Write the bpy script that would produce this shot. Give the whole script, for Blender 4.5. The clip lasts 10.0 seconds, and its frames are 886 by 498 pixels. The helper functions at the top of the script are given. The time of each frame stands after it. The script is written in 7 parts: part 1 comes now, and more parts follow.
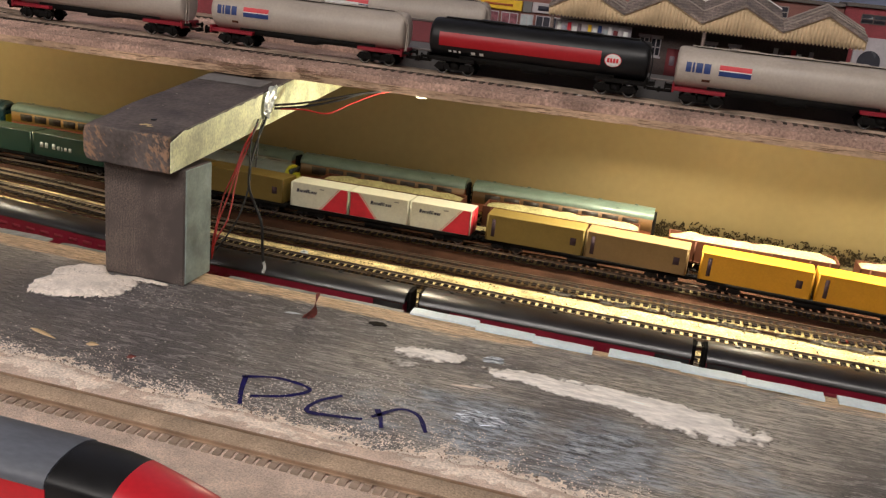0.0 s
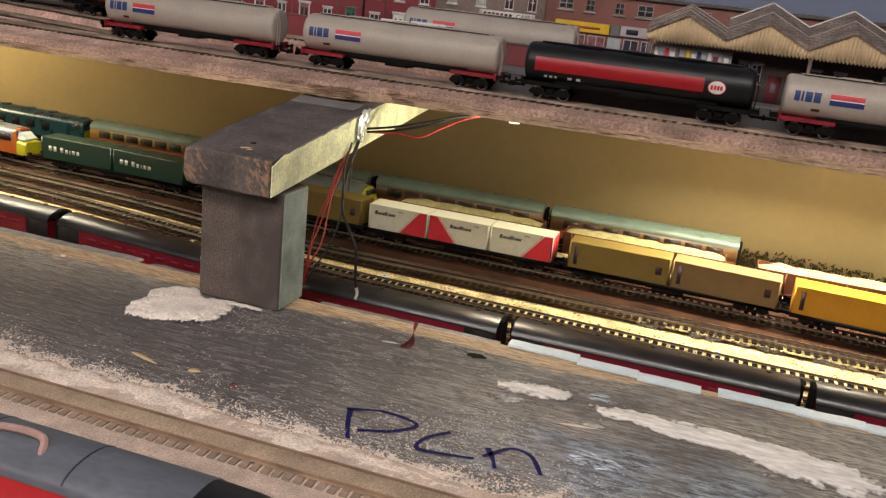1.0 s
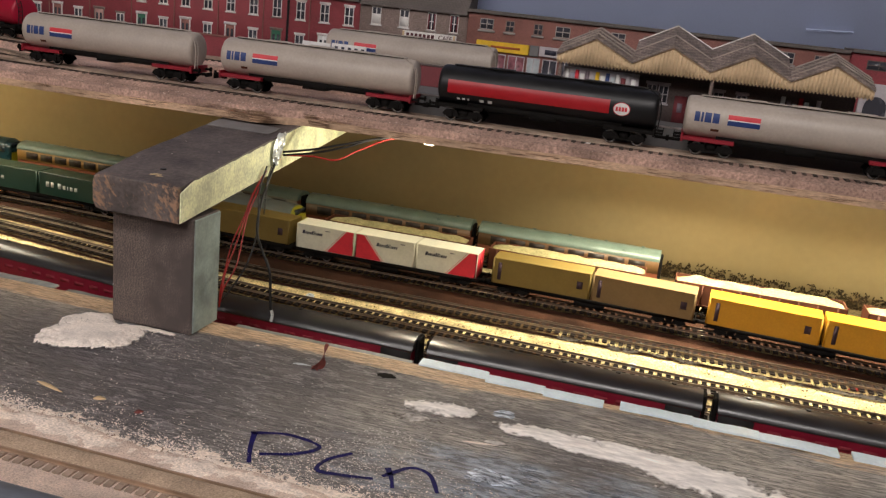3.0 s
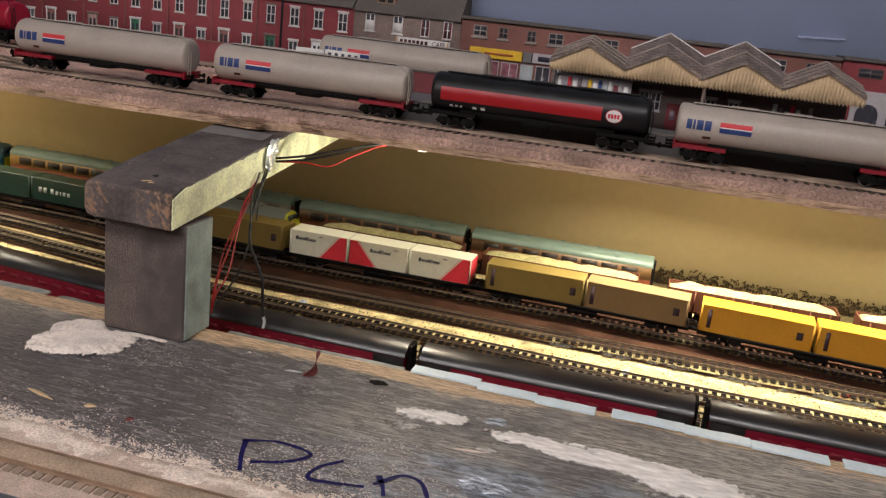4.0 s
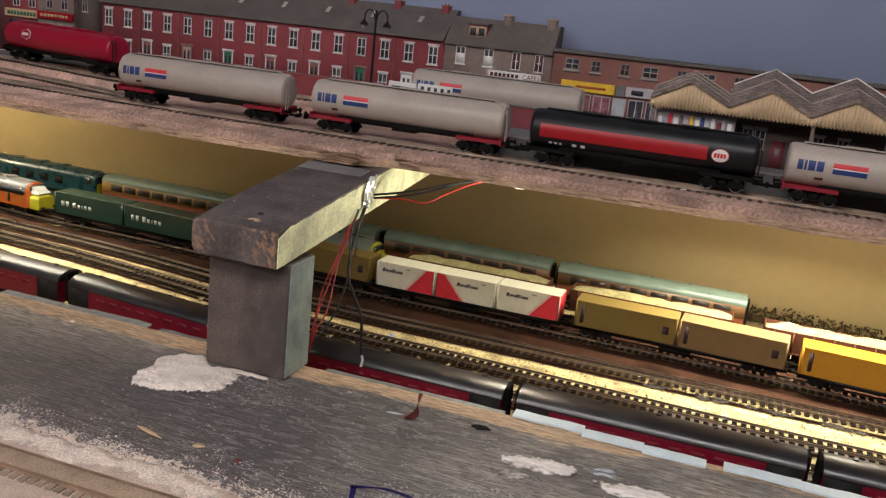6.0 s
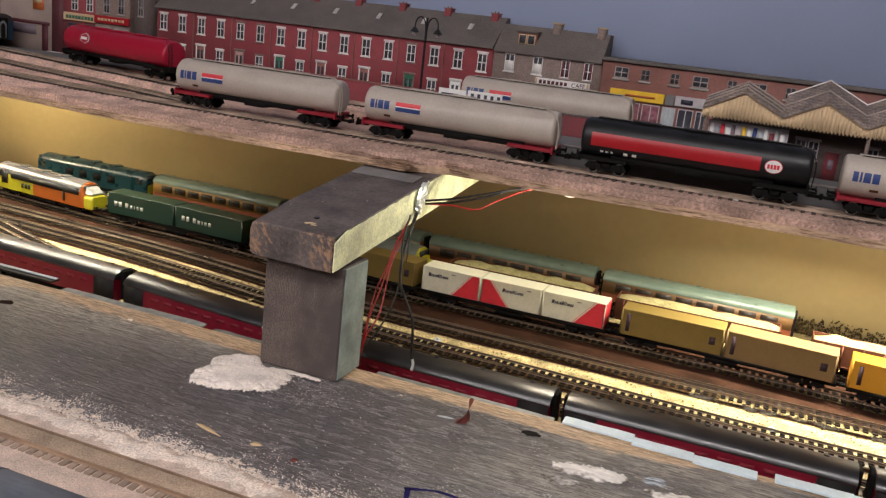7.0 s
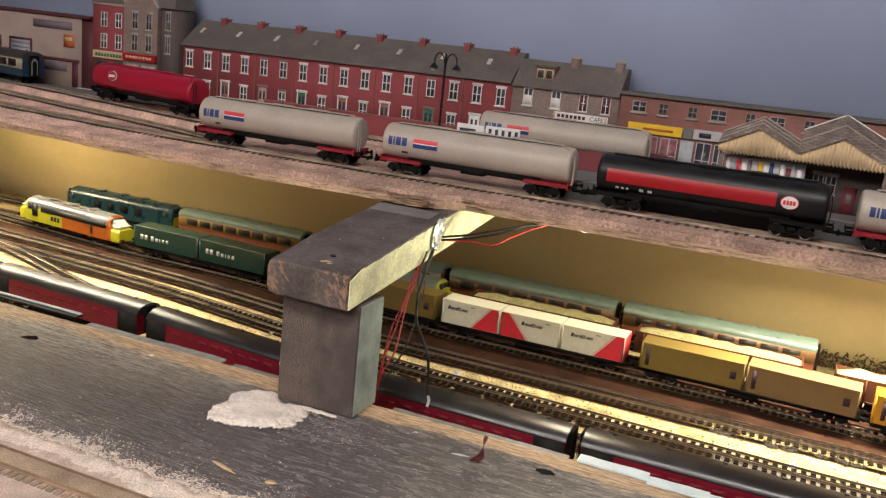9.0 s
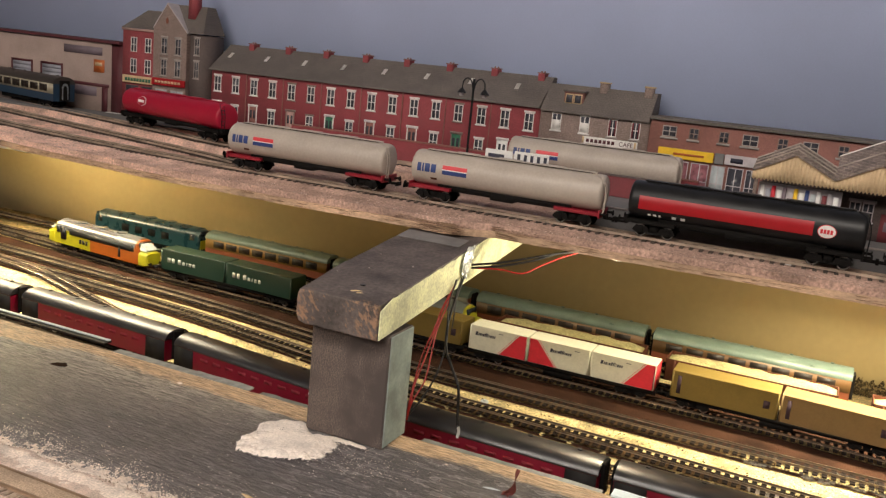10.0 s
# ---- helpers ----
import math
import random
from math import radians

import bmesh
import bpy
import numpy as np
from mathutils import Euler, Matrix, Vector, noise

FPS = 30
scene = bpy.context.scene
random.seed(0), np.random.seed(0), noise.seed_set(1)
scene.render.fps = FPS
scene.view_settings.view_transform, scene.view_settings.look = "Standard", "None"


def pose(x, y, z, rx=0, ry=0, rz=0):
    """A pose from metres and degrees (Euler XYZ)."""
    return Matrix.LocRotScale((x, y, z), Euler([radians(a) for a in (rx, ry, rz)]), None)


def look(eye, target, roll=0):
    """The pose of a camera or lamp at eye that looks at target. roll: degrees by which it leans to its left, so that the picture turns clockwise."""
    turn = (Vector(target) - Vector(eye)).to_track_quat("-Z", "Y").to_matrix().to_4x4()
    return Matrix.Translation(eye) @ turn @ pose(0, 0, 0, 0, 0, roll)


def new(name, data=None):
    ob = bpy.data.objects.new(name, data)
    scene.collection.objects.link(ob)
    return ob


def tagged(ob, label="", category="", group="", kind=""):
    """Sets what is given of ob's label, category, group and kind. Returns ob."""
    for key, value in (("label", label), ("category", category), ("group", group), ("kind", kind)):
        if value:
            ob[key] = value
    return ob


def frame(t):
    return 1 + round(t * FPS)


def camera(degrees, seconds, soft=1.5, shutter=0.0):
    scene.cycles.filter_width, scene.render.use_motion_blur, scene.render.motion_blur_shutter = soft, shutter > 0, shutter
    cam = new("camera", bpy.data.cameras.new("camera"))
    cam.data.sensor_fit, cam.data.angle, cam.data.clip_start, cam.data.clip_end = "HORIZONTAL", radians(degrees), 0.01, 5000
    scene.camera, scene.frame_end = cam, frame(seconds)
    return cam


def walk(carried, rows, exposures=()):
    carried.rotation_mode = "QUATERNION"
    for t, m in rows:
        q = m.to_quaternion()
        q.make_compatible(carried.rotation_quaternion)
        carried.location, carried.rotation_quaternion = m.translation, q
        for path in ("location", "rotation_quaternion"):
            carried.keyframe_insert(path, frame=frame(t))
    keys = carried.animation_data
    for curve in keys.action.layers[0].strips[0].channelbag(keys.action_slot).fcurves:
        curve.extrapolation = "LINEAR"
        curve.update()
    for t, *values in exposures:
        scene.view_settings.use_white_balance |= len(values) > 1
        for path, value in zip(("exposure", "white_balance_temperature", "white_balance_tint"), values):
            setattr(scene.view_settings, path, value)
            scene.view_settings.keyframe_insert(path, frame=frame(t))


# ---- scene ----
cam = camera(53.1, 10.0, 1.3)
PATH = [
    (0, (0.106, -0.098, 0.265), (-0.344, 1.755, -0.338), 6.0),
    (0.5, (0.071, -0.095, 0.26), (-0.47, 1.735, -0.337), 5.6),
    (1, (0.059, -0.092, 0.264), (-0.493, 1.742, -0.311), 6.3),
    (1.5, (0.069, -0.095, 0.272), (-0.459, 1.753, -0.284), 6.6),
    (2, (0.082, -0.097, 0.281), (-0.412, 1.764, -0.26), 6.5),
    (2.5, (0.091, -0.094, 0.279), (-0.382, 1.772, -0.265), 6.2),
    (4, (0.097, -0.092, 0.282), (-0.355, 1.783, -0.249), 6.3),
    (4.5, (0.082, -0.091, 0.281), (-0.409, 1.777, -0.24), 6.5),
    (5, (0.063, -0.088, 0.282), (-0.479, 1.768, -0.231), 6.4),
    (6.3, (0.058, -0.089, 0.292), (-0.556, 1.747, -0.208), 6.4),
    (6.5, (0.054, -0.089, 0.29), (-0.581, 1.738, -0.218), 6.7),
    (7, (0.049, -0.101, 0.293), (-0.616, 1.718, -0.205), 6.5),
    (7.5, (0.035, -0.099, 0.299), (-0.684, 1.703, -0.188), 6.5),
    (8, (0.039, -0.096, 0.296), (-0.676, 1.707, -0.194), 6.4),
    (8.5, (0.056, -0.1, 0.299), (-0.641, 1.711, -0.182), 6.2),
    (9, (0.059, -0.101, 0.305), (-0.674, 1.705, -0.144), 5.9),
    (9.5, (0.064, -0.103, 0.31), (-0.686, 1.701, -0.116), 5.7),
    (10, (0.048, -0.096, 0.311), (-0.737, 1.697, -0.102), 5.7),
]
walk(cam, [(t, look(eye, target, roll)) for t, eye, target, roll in PATH],
     exposures=[(0.0, -0.03, 6500, 12), (2.5, -0.06, 6430, 13), (4.5, -0.13, 6200, 14), (6.5, -0.13, 6200, 14), (7.0, 0.07, 6200, 14), (8.0, 0.26, 6300, 12), (9.0, 0.27, 6500, 12), (10.0, 0.30, 6850, 11)])

# ---- world and light ----
world = bpy.data.worlds.new("room_world")
scene.world = world
world.use_nodes = True
world.node_tree.nodes["Background"].inputs[0].default_value = (0.80, 0.84, 1.0, 1)
world.node_tree.nodes["Background"].inputs[1].default_value = 0.06


def area_lamp(name, eye, target, sx, sy, watts, color, spread=180):
    d = bpy.data.lights.new(name, "AREA")
    d.shape, d.size, d.size_y, d.energy, d.color = "RECTANGLE", sx, sy, watts, color
    d.spread = radians(spread)
    ob = new(name, d)
    ob.matrix_world = look(eye, target)
    return ob


def point_lamp(name, eye, watts, color, radius=0.012):
    d = bpy.data.lights.new(name, "POINT")
    d.energy, d.color, d.shadow_soft_size = watts, color, radius
    ob = new(name, d)
    ob.location = eye
    return ob


# Unseen lights assumed for the room; the second softens shadows from the left.
CEILING_LAMPS = ((0.10, -0.50, 32.0), (-1.05, -1.60, 36.0))
for lamp_x, lamp_y, lamp_w in CEILING_LAMPS:
    area_lamp("ceiling_lamp_light", (lamp_x, lamp_y, 1.36), (-0.15, 0.45, 0.0), 1.2, 0.6, lamp_w, (1.0, 0.935, 0.875))
YARD_LIGHT = (0.98, 0.905, 0.66)
# Unseen under-deck lamps; some added to brighten beam side, coach roofs, container tops.
YARD_STRIPS = ((-0.20, 0.932, 0.34, 0.22), (0.14, 0.945, 0.26, 2.3), (0.48, 0.945, 0.30, 2.8), (-1.02, 0.925, 0.50, 1.2), (-0.95, 0.735, 0.55, 2.0))
YARD_BULBS = ((0.24, 0.945, 0.7), (0.54, 0.945, 0.9), (-0.130, 0.722, 0.80), (-1.28, 0.930, 2.9))
for lamp_x, lamp_y, lamp_l, lamp_w in YARD_STRIPS:
    area_lamp("yard_strip_light", (lamp_x, lamp_y, 0.1405), (lamp_x, lamp_y + 0.001, 0.0), lamp_l, 0.010, lamp_w, YARD_LIGHT, 130)
for lamp_x, lamp_y, lamp_w in YARD_BULBS:
    point_lamp("yard_bulb_light", (lamp_x, lamp_y, 0.1385), lamp_w, YARD_LIGHT if lamp_x > -1 else (0.99, 0.88, 0.52), 0.005)

# ---- helpers ----


def box(bm, x0, x1, y0, y1, z0, z1, bev=0.0, seg=1):
    vs = [bm.verts.new((x, y, z)) for x in (x0, x1) for y in (y0, y1) for z in (z0, z1)]
    fs = [bm.faces.new([vs[i] for i in f]) for f in ((0, 1, 3, 2), (4, 6, 7, 5), (0, 4, 5, 1), (2, 3, 7, 6), (0, 2, 6, 4), (1, 5, 7, 3))]
    if bev:
        es = {e for f in fs for e in f.edges}
        bmesh.ops.bevel(bm, geom=list(es), offset=bev, segments=seg, affect="EDGES", profile=0.5)
    return vs


def prism(bm, profile, a, b, axis="x", caps=True):
    """Extrudes a closed profile of pairs along an axis from a to b."""
    def at(p, t):
        return {"x": (t, p[0], p[1]), "y": (p[0], t, p[1]), "z": (p[0], p[1], t)}[axis]
    r0 = [bm.verts.new(at(p, a)) for p in profile]
    r1 = [bm.verts.new(at(p, b)) for p in profile]
    n = len(profile)
    fs = [bm.faces.new((r0[i], r0[(i + 1) % n], r1[(i + 1) % n], r1[i])) for i in range(n)]
    if caps:
        fs += [bm.faces.new(r0[::-1]), bm.faces.new(r1)]
    bmesh.ops.recalc_face_normals(bm, faces=fs)
    return fs


def loft(bm, rings, closed=True, caps=True):
    rs = [[bm.verts.new(p) for p in r] for r in rings]
    n = len(rs[0])
    fs = []
    for a, b in zip(rs, rs[1:]):
        for i in range(n if closed else n - 1):
            fs.append(bm.faces.new((a[i], a[(i + 1) % n], b[(i + 1) % n], b[i])))
    if caps and closed:
        fs += [bm.faces.new(rs[0][::-1]), bm.faces.new(rs[-1])]
    bmesh.ops.recalc_face_normals(bm, faces=fs)
    return fs


def cyl(bm, p, q, r, n=12, r2=None):
    p, q = Vector(p), Vector(q)
    d = (q - p).normalized()
    u = d.orthogonal().normalized()
    v = d.cross(u)
    r2 = r if r2 is None else r2
    ring = lambda c, k: [c + (u * math.cos(2 * math.pi * i / n) + v * math.sin(2 * math.pi * i / n)) * k for i in range(n)]
    return loft(bm, [ring(p, r), ring(q, r2)])


def tube(bm, pts, r, n=6):
    pts = [Vector(p) for p in pts]
    rings, u = [], None
    for i, p in enumerate(pts):
        d = (pts[min(i + 1, len(pts) - 1)] - pts[max(i - 1, 0)]).normalized()
        u = d.orthogonal().normalized() if u is None else (u - d * u.dot(d)).normalized()
        v = d.cross(u)
        rings.append([p + (u * math.cos(2 * math.pi * k / n) + v * math.sin(2 * math.pi * k / n)) * r for k in range(n)])
    return loft(bm, rings)


def smooth_path(pts, n=8):
    """Catmull-Rom through the points."""
    pts = [Vector(p) for p in pts]
    q = [pts[0] * 2 - pts[1]] + pts + [pts[-1] * 2 - pts[-2]]
    out = []
    for i in range(1, len(q) - 2):
        a, b, c, d = q[i - 1:i + 3]
        for k in range(n):
            t = k / n
            out.append(0.5 * ((2 * b) + (c - a) * t + (2 * a - 5 * b + 4 * c - d) * t * t + (3 * b - a - 3 * c + d) * t ** 3))
    return out + [pts[-1]]


def mesh_of(bm, name, material, smooth=0.6):
    me = bpy.data.meshes.new(name)
    if smooth:
        for e in bm.edges:
            e.smooth = len(e.link_faces) == 2 and e.calc_face_angle(0) < smooth
        for f in bm.faces:
            f.smooth = True
    bm.to_mesh(me)
    bm.free()
    if material:
        me.materials.append(material)
    return me


def part(name, bm, material, parent, label="", smooth=0.6):
    ob = new(name, mesh_of(bm, name, material, smooth))
    if parent:
        ob.parent = parent
    return tagged(ob, label)


def thing(name, label, category, group="", kind="", at=None):
    ob = new(name)
    ob.empty_display_size = 0.01
    if at is not None:
        ob.matrix_basis = at
    return tagged(ob, label, category, group, kind)


def bpart(name, dims, material, parent, label="", bev=0.0006):
    bm = bmesh.new()
    box(bm, *dims, bev)
    return part(name, bm, material, parent, label)


# ---- materials ----


def mat(name, color, rough=0.6, metal=0.0, vary=0.12, scale=60.0, bump=0.0, bscale=400.0, spec=0.5, fine=0.06, stretch=(1, 1, 1), coat=0.0, island=0.0, brick=None):
    """A surface with large blotches, fine grain and relief."""
    m = bpy.data.materials.new(name)
    m.use_nodes = True
    nt = m.node_tree
    b = nt.nodes["Principled BSDF"]
    N = lambda k: nt.nodes.new("ShaderNode" + k)
    tc, mp = N("TexCoord"), N("Mapping")
    mp.inputs["Scale"].default_value = stretch
    nt.links.new(tc.outputs["Object"], mp.inputs[0])
    n1, n2 = N("TexNoise"), N("TexNoise")
    n1.inputs["Scale"].default_value, n1.inputs["Detail"].default_value = scale, 6
    n2.inputs["Scale"].default_value, n2.inputs["Detail"].default_value = bscale, 4
    for n in (n1, n2):
        nt.links.new(mp.outputs[0], n.inputs["Vector"])
    def ramped(src, lo, hi):
        r = N("MapRange")
        r.inputs[1].default_value, r.inputs[2].default_value = 0.3, 0.7
        r.inputs[3].default_value, r.inputs[4].default_value = lo, hi
        nt.links.new(src, r.inputs[0])
        return r.outputs[0]
    mul = N("Math")
    mul.operation = "MULTIPLY"
    nt.links.new(ramped(n1.outputs[0], 1 - vary, 1 + vary), mul.inputs[0])
    nt.links.new(ramped(n2.outputs[0], 1 - fine, 1 + fine), mul.inputs[1])
    val = mul.outputs[0]
    if island:
        oi, mr, m2 = N("ObjectInfo"), N("MapRange"), N("Math")
        mr.inputs[3].default_value, mr.inputs[4].default_value = 1 - island, 1 + island
        nt.links.new(oi.outputs["Random"], mr.inputs[0])
        m2.operation = "MULTIPLY"
        nt.links.new(val, m2.inputs[0])
        nt.links.new(mr.outputs[0], m2.inputs[1])
        val = m2.outputs[0]
    if brick:
        # courses: width, height, how far the joints differ
        bt, bm_, mr, m2 = N("TexBrick"), N("Mapping"), N("MapRange"), N("Math")
        bm_.inputs["Rotation"].default_value = (radians(-90), 0, 0)
        nt.links.new(tc.outputs["Object"], bm_.inputs[0])
        nt.links.new(bm_.outputs[0], bt.inputs["Vector"])
        bt.inputs["Scale"].default_value = 1.0
        bt.inputs["Color1"].default_value, bt.inputs["Color2"].default_value, bt.inputs["Mortar"].default_value = (0.25, 0.25, 0.25, 1), (0.55, 0.55, 0.55, 1), (1, 1, 1, 1)
        bt.inputs["Brick Width"].default_value, bt.inputs["Row Height"].default_value, bt.inputs["Mortar Size"].default_value = brick[0], brick[1], brick[1] * 0.14
        mr.inputs[3].default_value, mr.inputs[4].default_value = 0.86 - brick[2] * 0.25, 0.95 + brick[2]
        nt.links.new(bt.outputs["Color"], mr.inputs[0])
        m2.operation = "MULTIPLY"
        nt.links.new(val, m2.inputs[0])
        nt.links.new(mr.outputs[0], m2.inputs[1])
        val = m2.outputs[0]
    mix = N("VectorMath")
    mix.operation = "SCALE"
    mix.inputs[0].default_value = color
    nt.links.new(val, mix.inputs["Scale"])
    nt.links.new(mix.outputs[0], b.inputs["Base Color"])
    nt.links.new(ramped(n1.outputs[0], max(0.03, rough - 0.07), min(1, rough + 0.07)), b.inputs["Roughness"])
    b.inputs["Metallic"].default_value = metal
    b.inputs["Specular IOR Level"].default_value = spec
    b.inputs["Coat Weight"].default_value = coat
    if bump:
        bp = N("Bump")
        bp.inputs["Strength"].default_value, bp.inputs["Distance"].default_value = 0.6, bump
        nt.links.new(n2.outputs[0], bp.inputs["Height"])
        nt.links.new(bp.outputs[0], b.inputs["Normal"])
    return m


M_tank = mat("tank_paint", (0.415, 0.358, 0.308), 0.48, vary=0.07, scale=30)
M_black = mat("black_paint", (0.010, 0.010, 0.011), 0.42, vary=0.2, spec=0.3)
M_under = mat("dark_underframe", (0.008, 0.007, 0.0065), 0.75, vary=0.2, spec=0.08)
M_redframe = mat("red_frame", (0.23, 0.008, 0.018), 0.45)
M_redtank = mat("red_tank_paint", (0.36, 0.006, 0.03), 0.42, vary=0.06)
M_redstripe = mat("red_stripe", (0.34, 0.006, 0.012), 0.4, vary=0.05)
M_blue = mat("blue_print", (0.018, 0.042, 0.16), 0.45)
M_redprint = mat("red_print", (0.62, 0.03, 0.045), 0.45)
M_pinkdoor = mat("pink_door", (0.45, 0.28, 0.25), 0.5)
M_boxwhite = mat("container_white", (0.66, 0.64, 0.51), 0.5, vary=0.06)
M_white = mat("white_paint", (0.75, 0.74, 0.72), 0.5, vary=0.04)
M_trim = mat("aged_white_trim", (0.72, 0.69, 0.66), 0.6, vary=0.12, scale=90)
M_dprint = mat("dark_print", (0.03, 0.03, 0.05), 0.5)
M_steel = mat("bright_steel", (0.55, 0.54, 0.52), 0.3, 1.0, vary=0.15)
M_rail = mat("rail_steel", (0.27, 0.215, 0.165), 0.32, 0.75, vary=0.3, stretch=(0.2, 1, 1))
M_dusty = mat("dusty_sleeper", (0.055, 0.040, 0.032), 0.9, vary=0.4, scale=25, island=0.35)
M_dustyrail = mat("dusty_rail", (0.42, 0.33, 0.26), 0.45, 0.4, vary=0.5, scale=30)
M_sandrail = mat("sandy_rail", (0.30, 0.20, 0.13), 0.7, vary=0.3)
M_sleeper = mat("sleeper_plastic", (0.014, 0.009, 0.007), 0.9, spec=0.1, vary=0.2, island=0.2)
M_green = mat("green_container", (0.005, 0.024, 0.016), 0.4, vary=0.08)
M_yellow = mat("yellow_container", (0.43, 0.205, 0.008), 0.42, vary=0.05)
M_tan = mat("tan_container", (0.165, 0.112, 0.028), 0.5, vary=0.07, spec=0.3)
M_buff = mat("brown_tan_container", (0.170, 0.108, 0.045), 0.5, vary=0.07, spec=0.3)
M_cream = mat("golden_cream_paint", (0.20, 0.105, 0.022), 0.5)
# Cream paint darkened for the dimmer light on the right-hand coaches.
M_dullcream = mat("shaded_brown_paint", (0.115, 0.055, 0.018), 0.5)
M_coachcream = mat("coach_cream", (0.30, 0.27, 0.20), 0.45)
M_umber = mat("umber_paint", (0.16, 0.045, 0.02), 0.45)
M_roofgrey = mat("roof_grey", (0.12, 0.135, 0.12), 0.4)
M_roofgreen = mat("pale_green_roof", (0.115, 0.155, 0.125), 0.32, vary=0.2, scale=40)
M_palegreen = mat("pale_green_paint", (0.11, 0.10, 0.06), 0.45)
M_locogreen = mat("loco_green", (0.007, 0.030, 0.037), 0.30)
M_locoyel = mat("loco_yellow", (0.31, 0.29, 0.010), 0.4)
M_orange = mat("loco_orange", (0.28, 0.066, 0.007), 0.4)
M_glass = mat("dark_glass", (0.02, 0.025, 0.03), 0.12)
M_dullglass = mat("dull_dark_glass", (0.022, 0.016, 0.013), 0.4, spec=0.2)
M_maroon = mat("maroon_paint", (0.150, 0.002, 0.016), 0.4)
M_coachblack = mat("coach_roof_black", (0.016, 0.015, 0.017), 0.36, vary=0.3, spec=1.0)
# Paler than the coach side: window reflections put into the colour.
M_coachglass = mat("maroon_glass_glint", (0.19, 0.025, 0.035), 0.6, spec=0.1)
M_coachend = mat("shaded_end_black", (0.012, 0.011, 0.011), 0.7, spec=0.2)
M_dullblue = mat("dull_blue_print", (0.052, 0.034, 0.042), 0.8, spec=0.05)
M_silver = mat("silver_roof", (0.16, 0.165, 0.175), 0.28, 0.5, vary=0.35, scale=25, stretch=(0.3, 1, 1))
M_rust = mat("rust_wagon", (0.085, 0.028, 0.014), 0.65, vary=0.3, spec=0.2)
M_sand = mat("sand_load", (0.27, 0.235, 0.115), 0.95, vary=0.25, scale=90, fine=0.25, bump=0.003, bscale=420, spec=0.1)
M_wall = mat("yellow_wall", (0.425, 0.325, 0.160), 0.75, vary=0.08, scale=4, fine=0.03, bump=0.0006, bscale=90)
M_sky = mat("blue_backdrop", (0.445, 0.51, 0.73), 0.7, vary=0.07, scale=5, fine=0.02)


def board_material():
    """Grey brushed paint over grained ply, browner to the right, worn to bare wood along the back edge."""
    m = bpy.data.materials.new("worn_grey_board")
    m.use_nodes = True
    nt = m.node_tree
    L, N = nt.links.new, lambda k: nt.nodes.new("ShaderNode" + k)
    b = nt.nodes["Principled BSDF"]
    tc = N("TexCoord")

    def noise_at(scale, detail, stretch, rot=0.0, rough=0.5):
        mp, n = N("Mapping"), N("TexNoise")
        mp.inputs["Scale"].default_value = (stretch, 1, 1)
        mp.inputs["Rotation"].default_value = (0, 0, radians(rot))
        L(tc.outputs["Object"], mp.inputs[0])
        L(mp.outputs[0], n.inputs["Vector"])
        n.inputs["Scale"].default_value, n.inputs["Detail"].default_value, n.inputs["Roughness"].default_value = scale, detail, rough
        return n.outputs[0]

    def ranged(src, a, c, lo=0.0, hi=1.0):
        r = N("MapRange")
        for i, v in enumerate((a, c, lo, hi)):
            r.inputs[i + 1].default_value = v
        L(src, r.inputs[0])
        return r.outputs[0]

    def maths(op, p, q, r=None):
        n = N("Math")
        n.operation = op
        for i, v in enumerate((p, q, r)):
            if v is None:
                continue
            if hasattr(v, "links"):
                L(v, n.inputs[i])
            else:
                n.inputs[i].default_value = v
        return n.outputs[0]

    def mixed(fac, p, q):
        n = N("Mix")
        n.data_type = "RGBA"
        L(fac, n.inputs[0])
        for i, v in ((6, p), (7, q)):
            if hasattr(v, "links"):
                L(v, n.inputs[i])
            else:
                n.inputs[i].default_value = v
        return n.outputs[2]

    sep = N("SeparateXYZ")
    L(tc.outputs["Object"], sep.inputs[0])
    def contour(src, at, w):
        """Thin dark lines where the noise crosses one value."""
        return ranged(maths("ABSOLUTE", maths("SUBTRACT", src, at), 0.0), 0.0, w, 1.0, 0.0)

    right = ranged(sep.outputs[0], -0.20, 0.03)
    ripple = ranged(sep.outputs[0], -0.36, -0.17, 0.30, 1.0)
    grain = noise_at(560, 6, 0.12, -2, 0.66)
    wave = noise_at(150, 4, 0.22, -6, 0.62)
    fibre = noise_at(190, 4, 0.09, -4, 0.62)
    blot = noise_at(9, 5, 1.0)
    mottle = noise_at(38, 4, 0.6)
    streak = noise_at(60, 3, 0.08, -2)
    # dark and pale lines paint the shaded and lit sides of paint ripples
    ripple_shade = maths("MULTIPLY", maths("MAXIMUM", contour(wave, 0.50, 0.048), contour(wave, 0.41, 0.032)), maths("MULTIPLY", ripple, ranged(mottle, 0.36, 0.58, 0.45, 1.0)))
    ripple_glint = maths("MULTIPLY", contour(wave, 0.562, 0.032), maths("MULTIPLY", ripple, 0.85))
    slate = mixed(ranged(mottle, 0.30, 0.70), (0.088, 0.079, 0.085, 1), (0.150, 0.134, 0.138, 1))
    slate = mixed(maths("MULTIPLY", ranged(grain, 0.46, 0.62), 0.45), slate, (0.225, 0.205, 0.200, 1))
    slate = mixed(ripple_glint, slate, (0.40, 0.375, 0.37, 1))
    grey = mixed(ripple_shade, slate, (0.030, 0.026, 0.028, 1))
    timber = mixed(ranged(grain, 0.36, 0.60), (0.17, 0.145, 0.120, 1), (0.66, 0.60, 0.53, 1))
    timber = mixed(maths("MULTIPLY", ranged(streak, 0.40, 0.62), 0.5), timber, (0.50, 0.46, 0.42, 1))
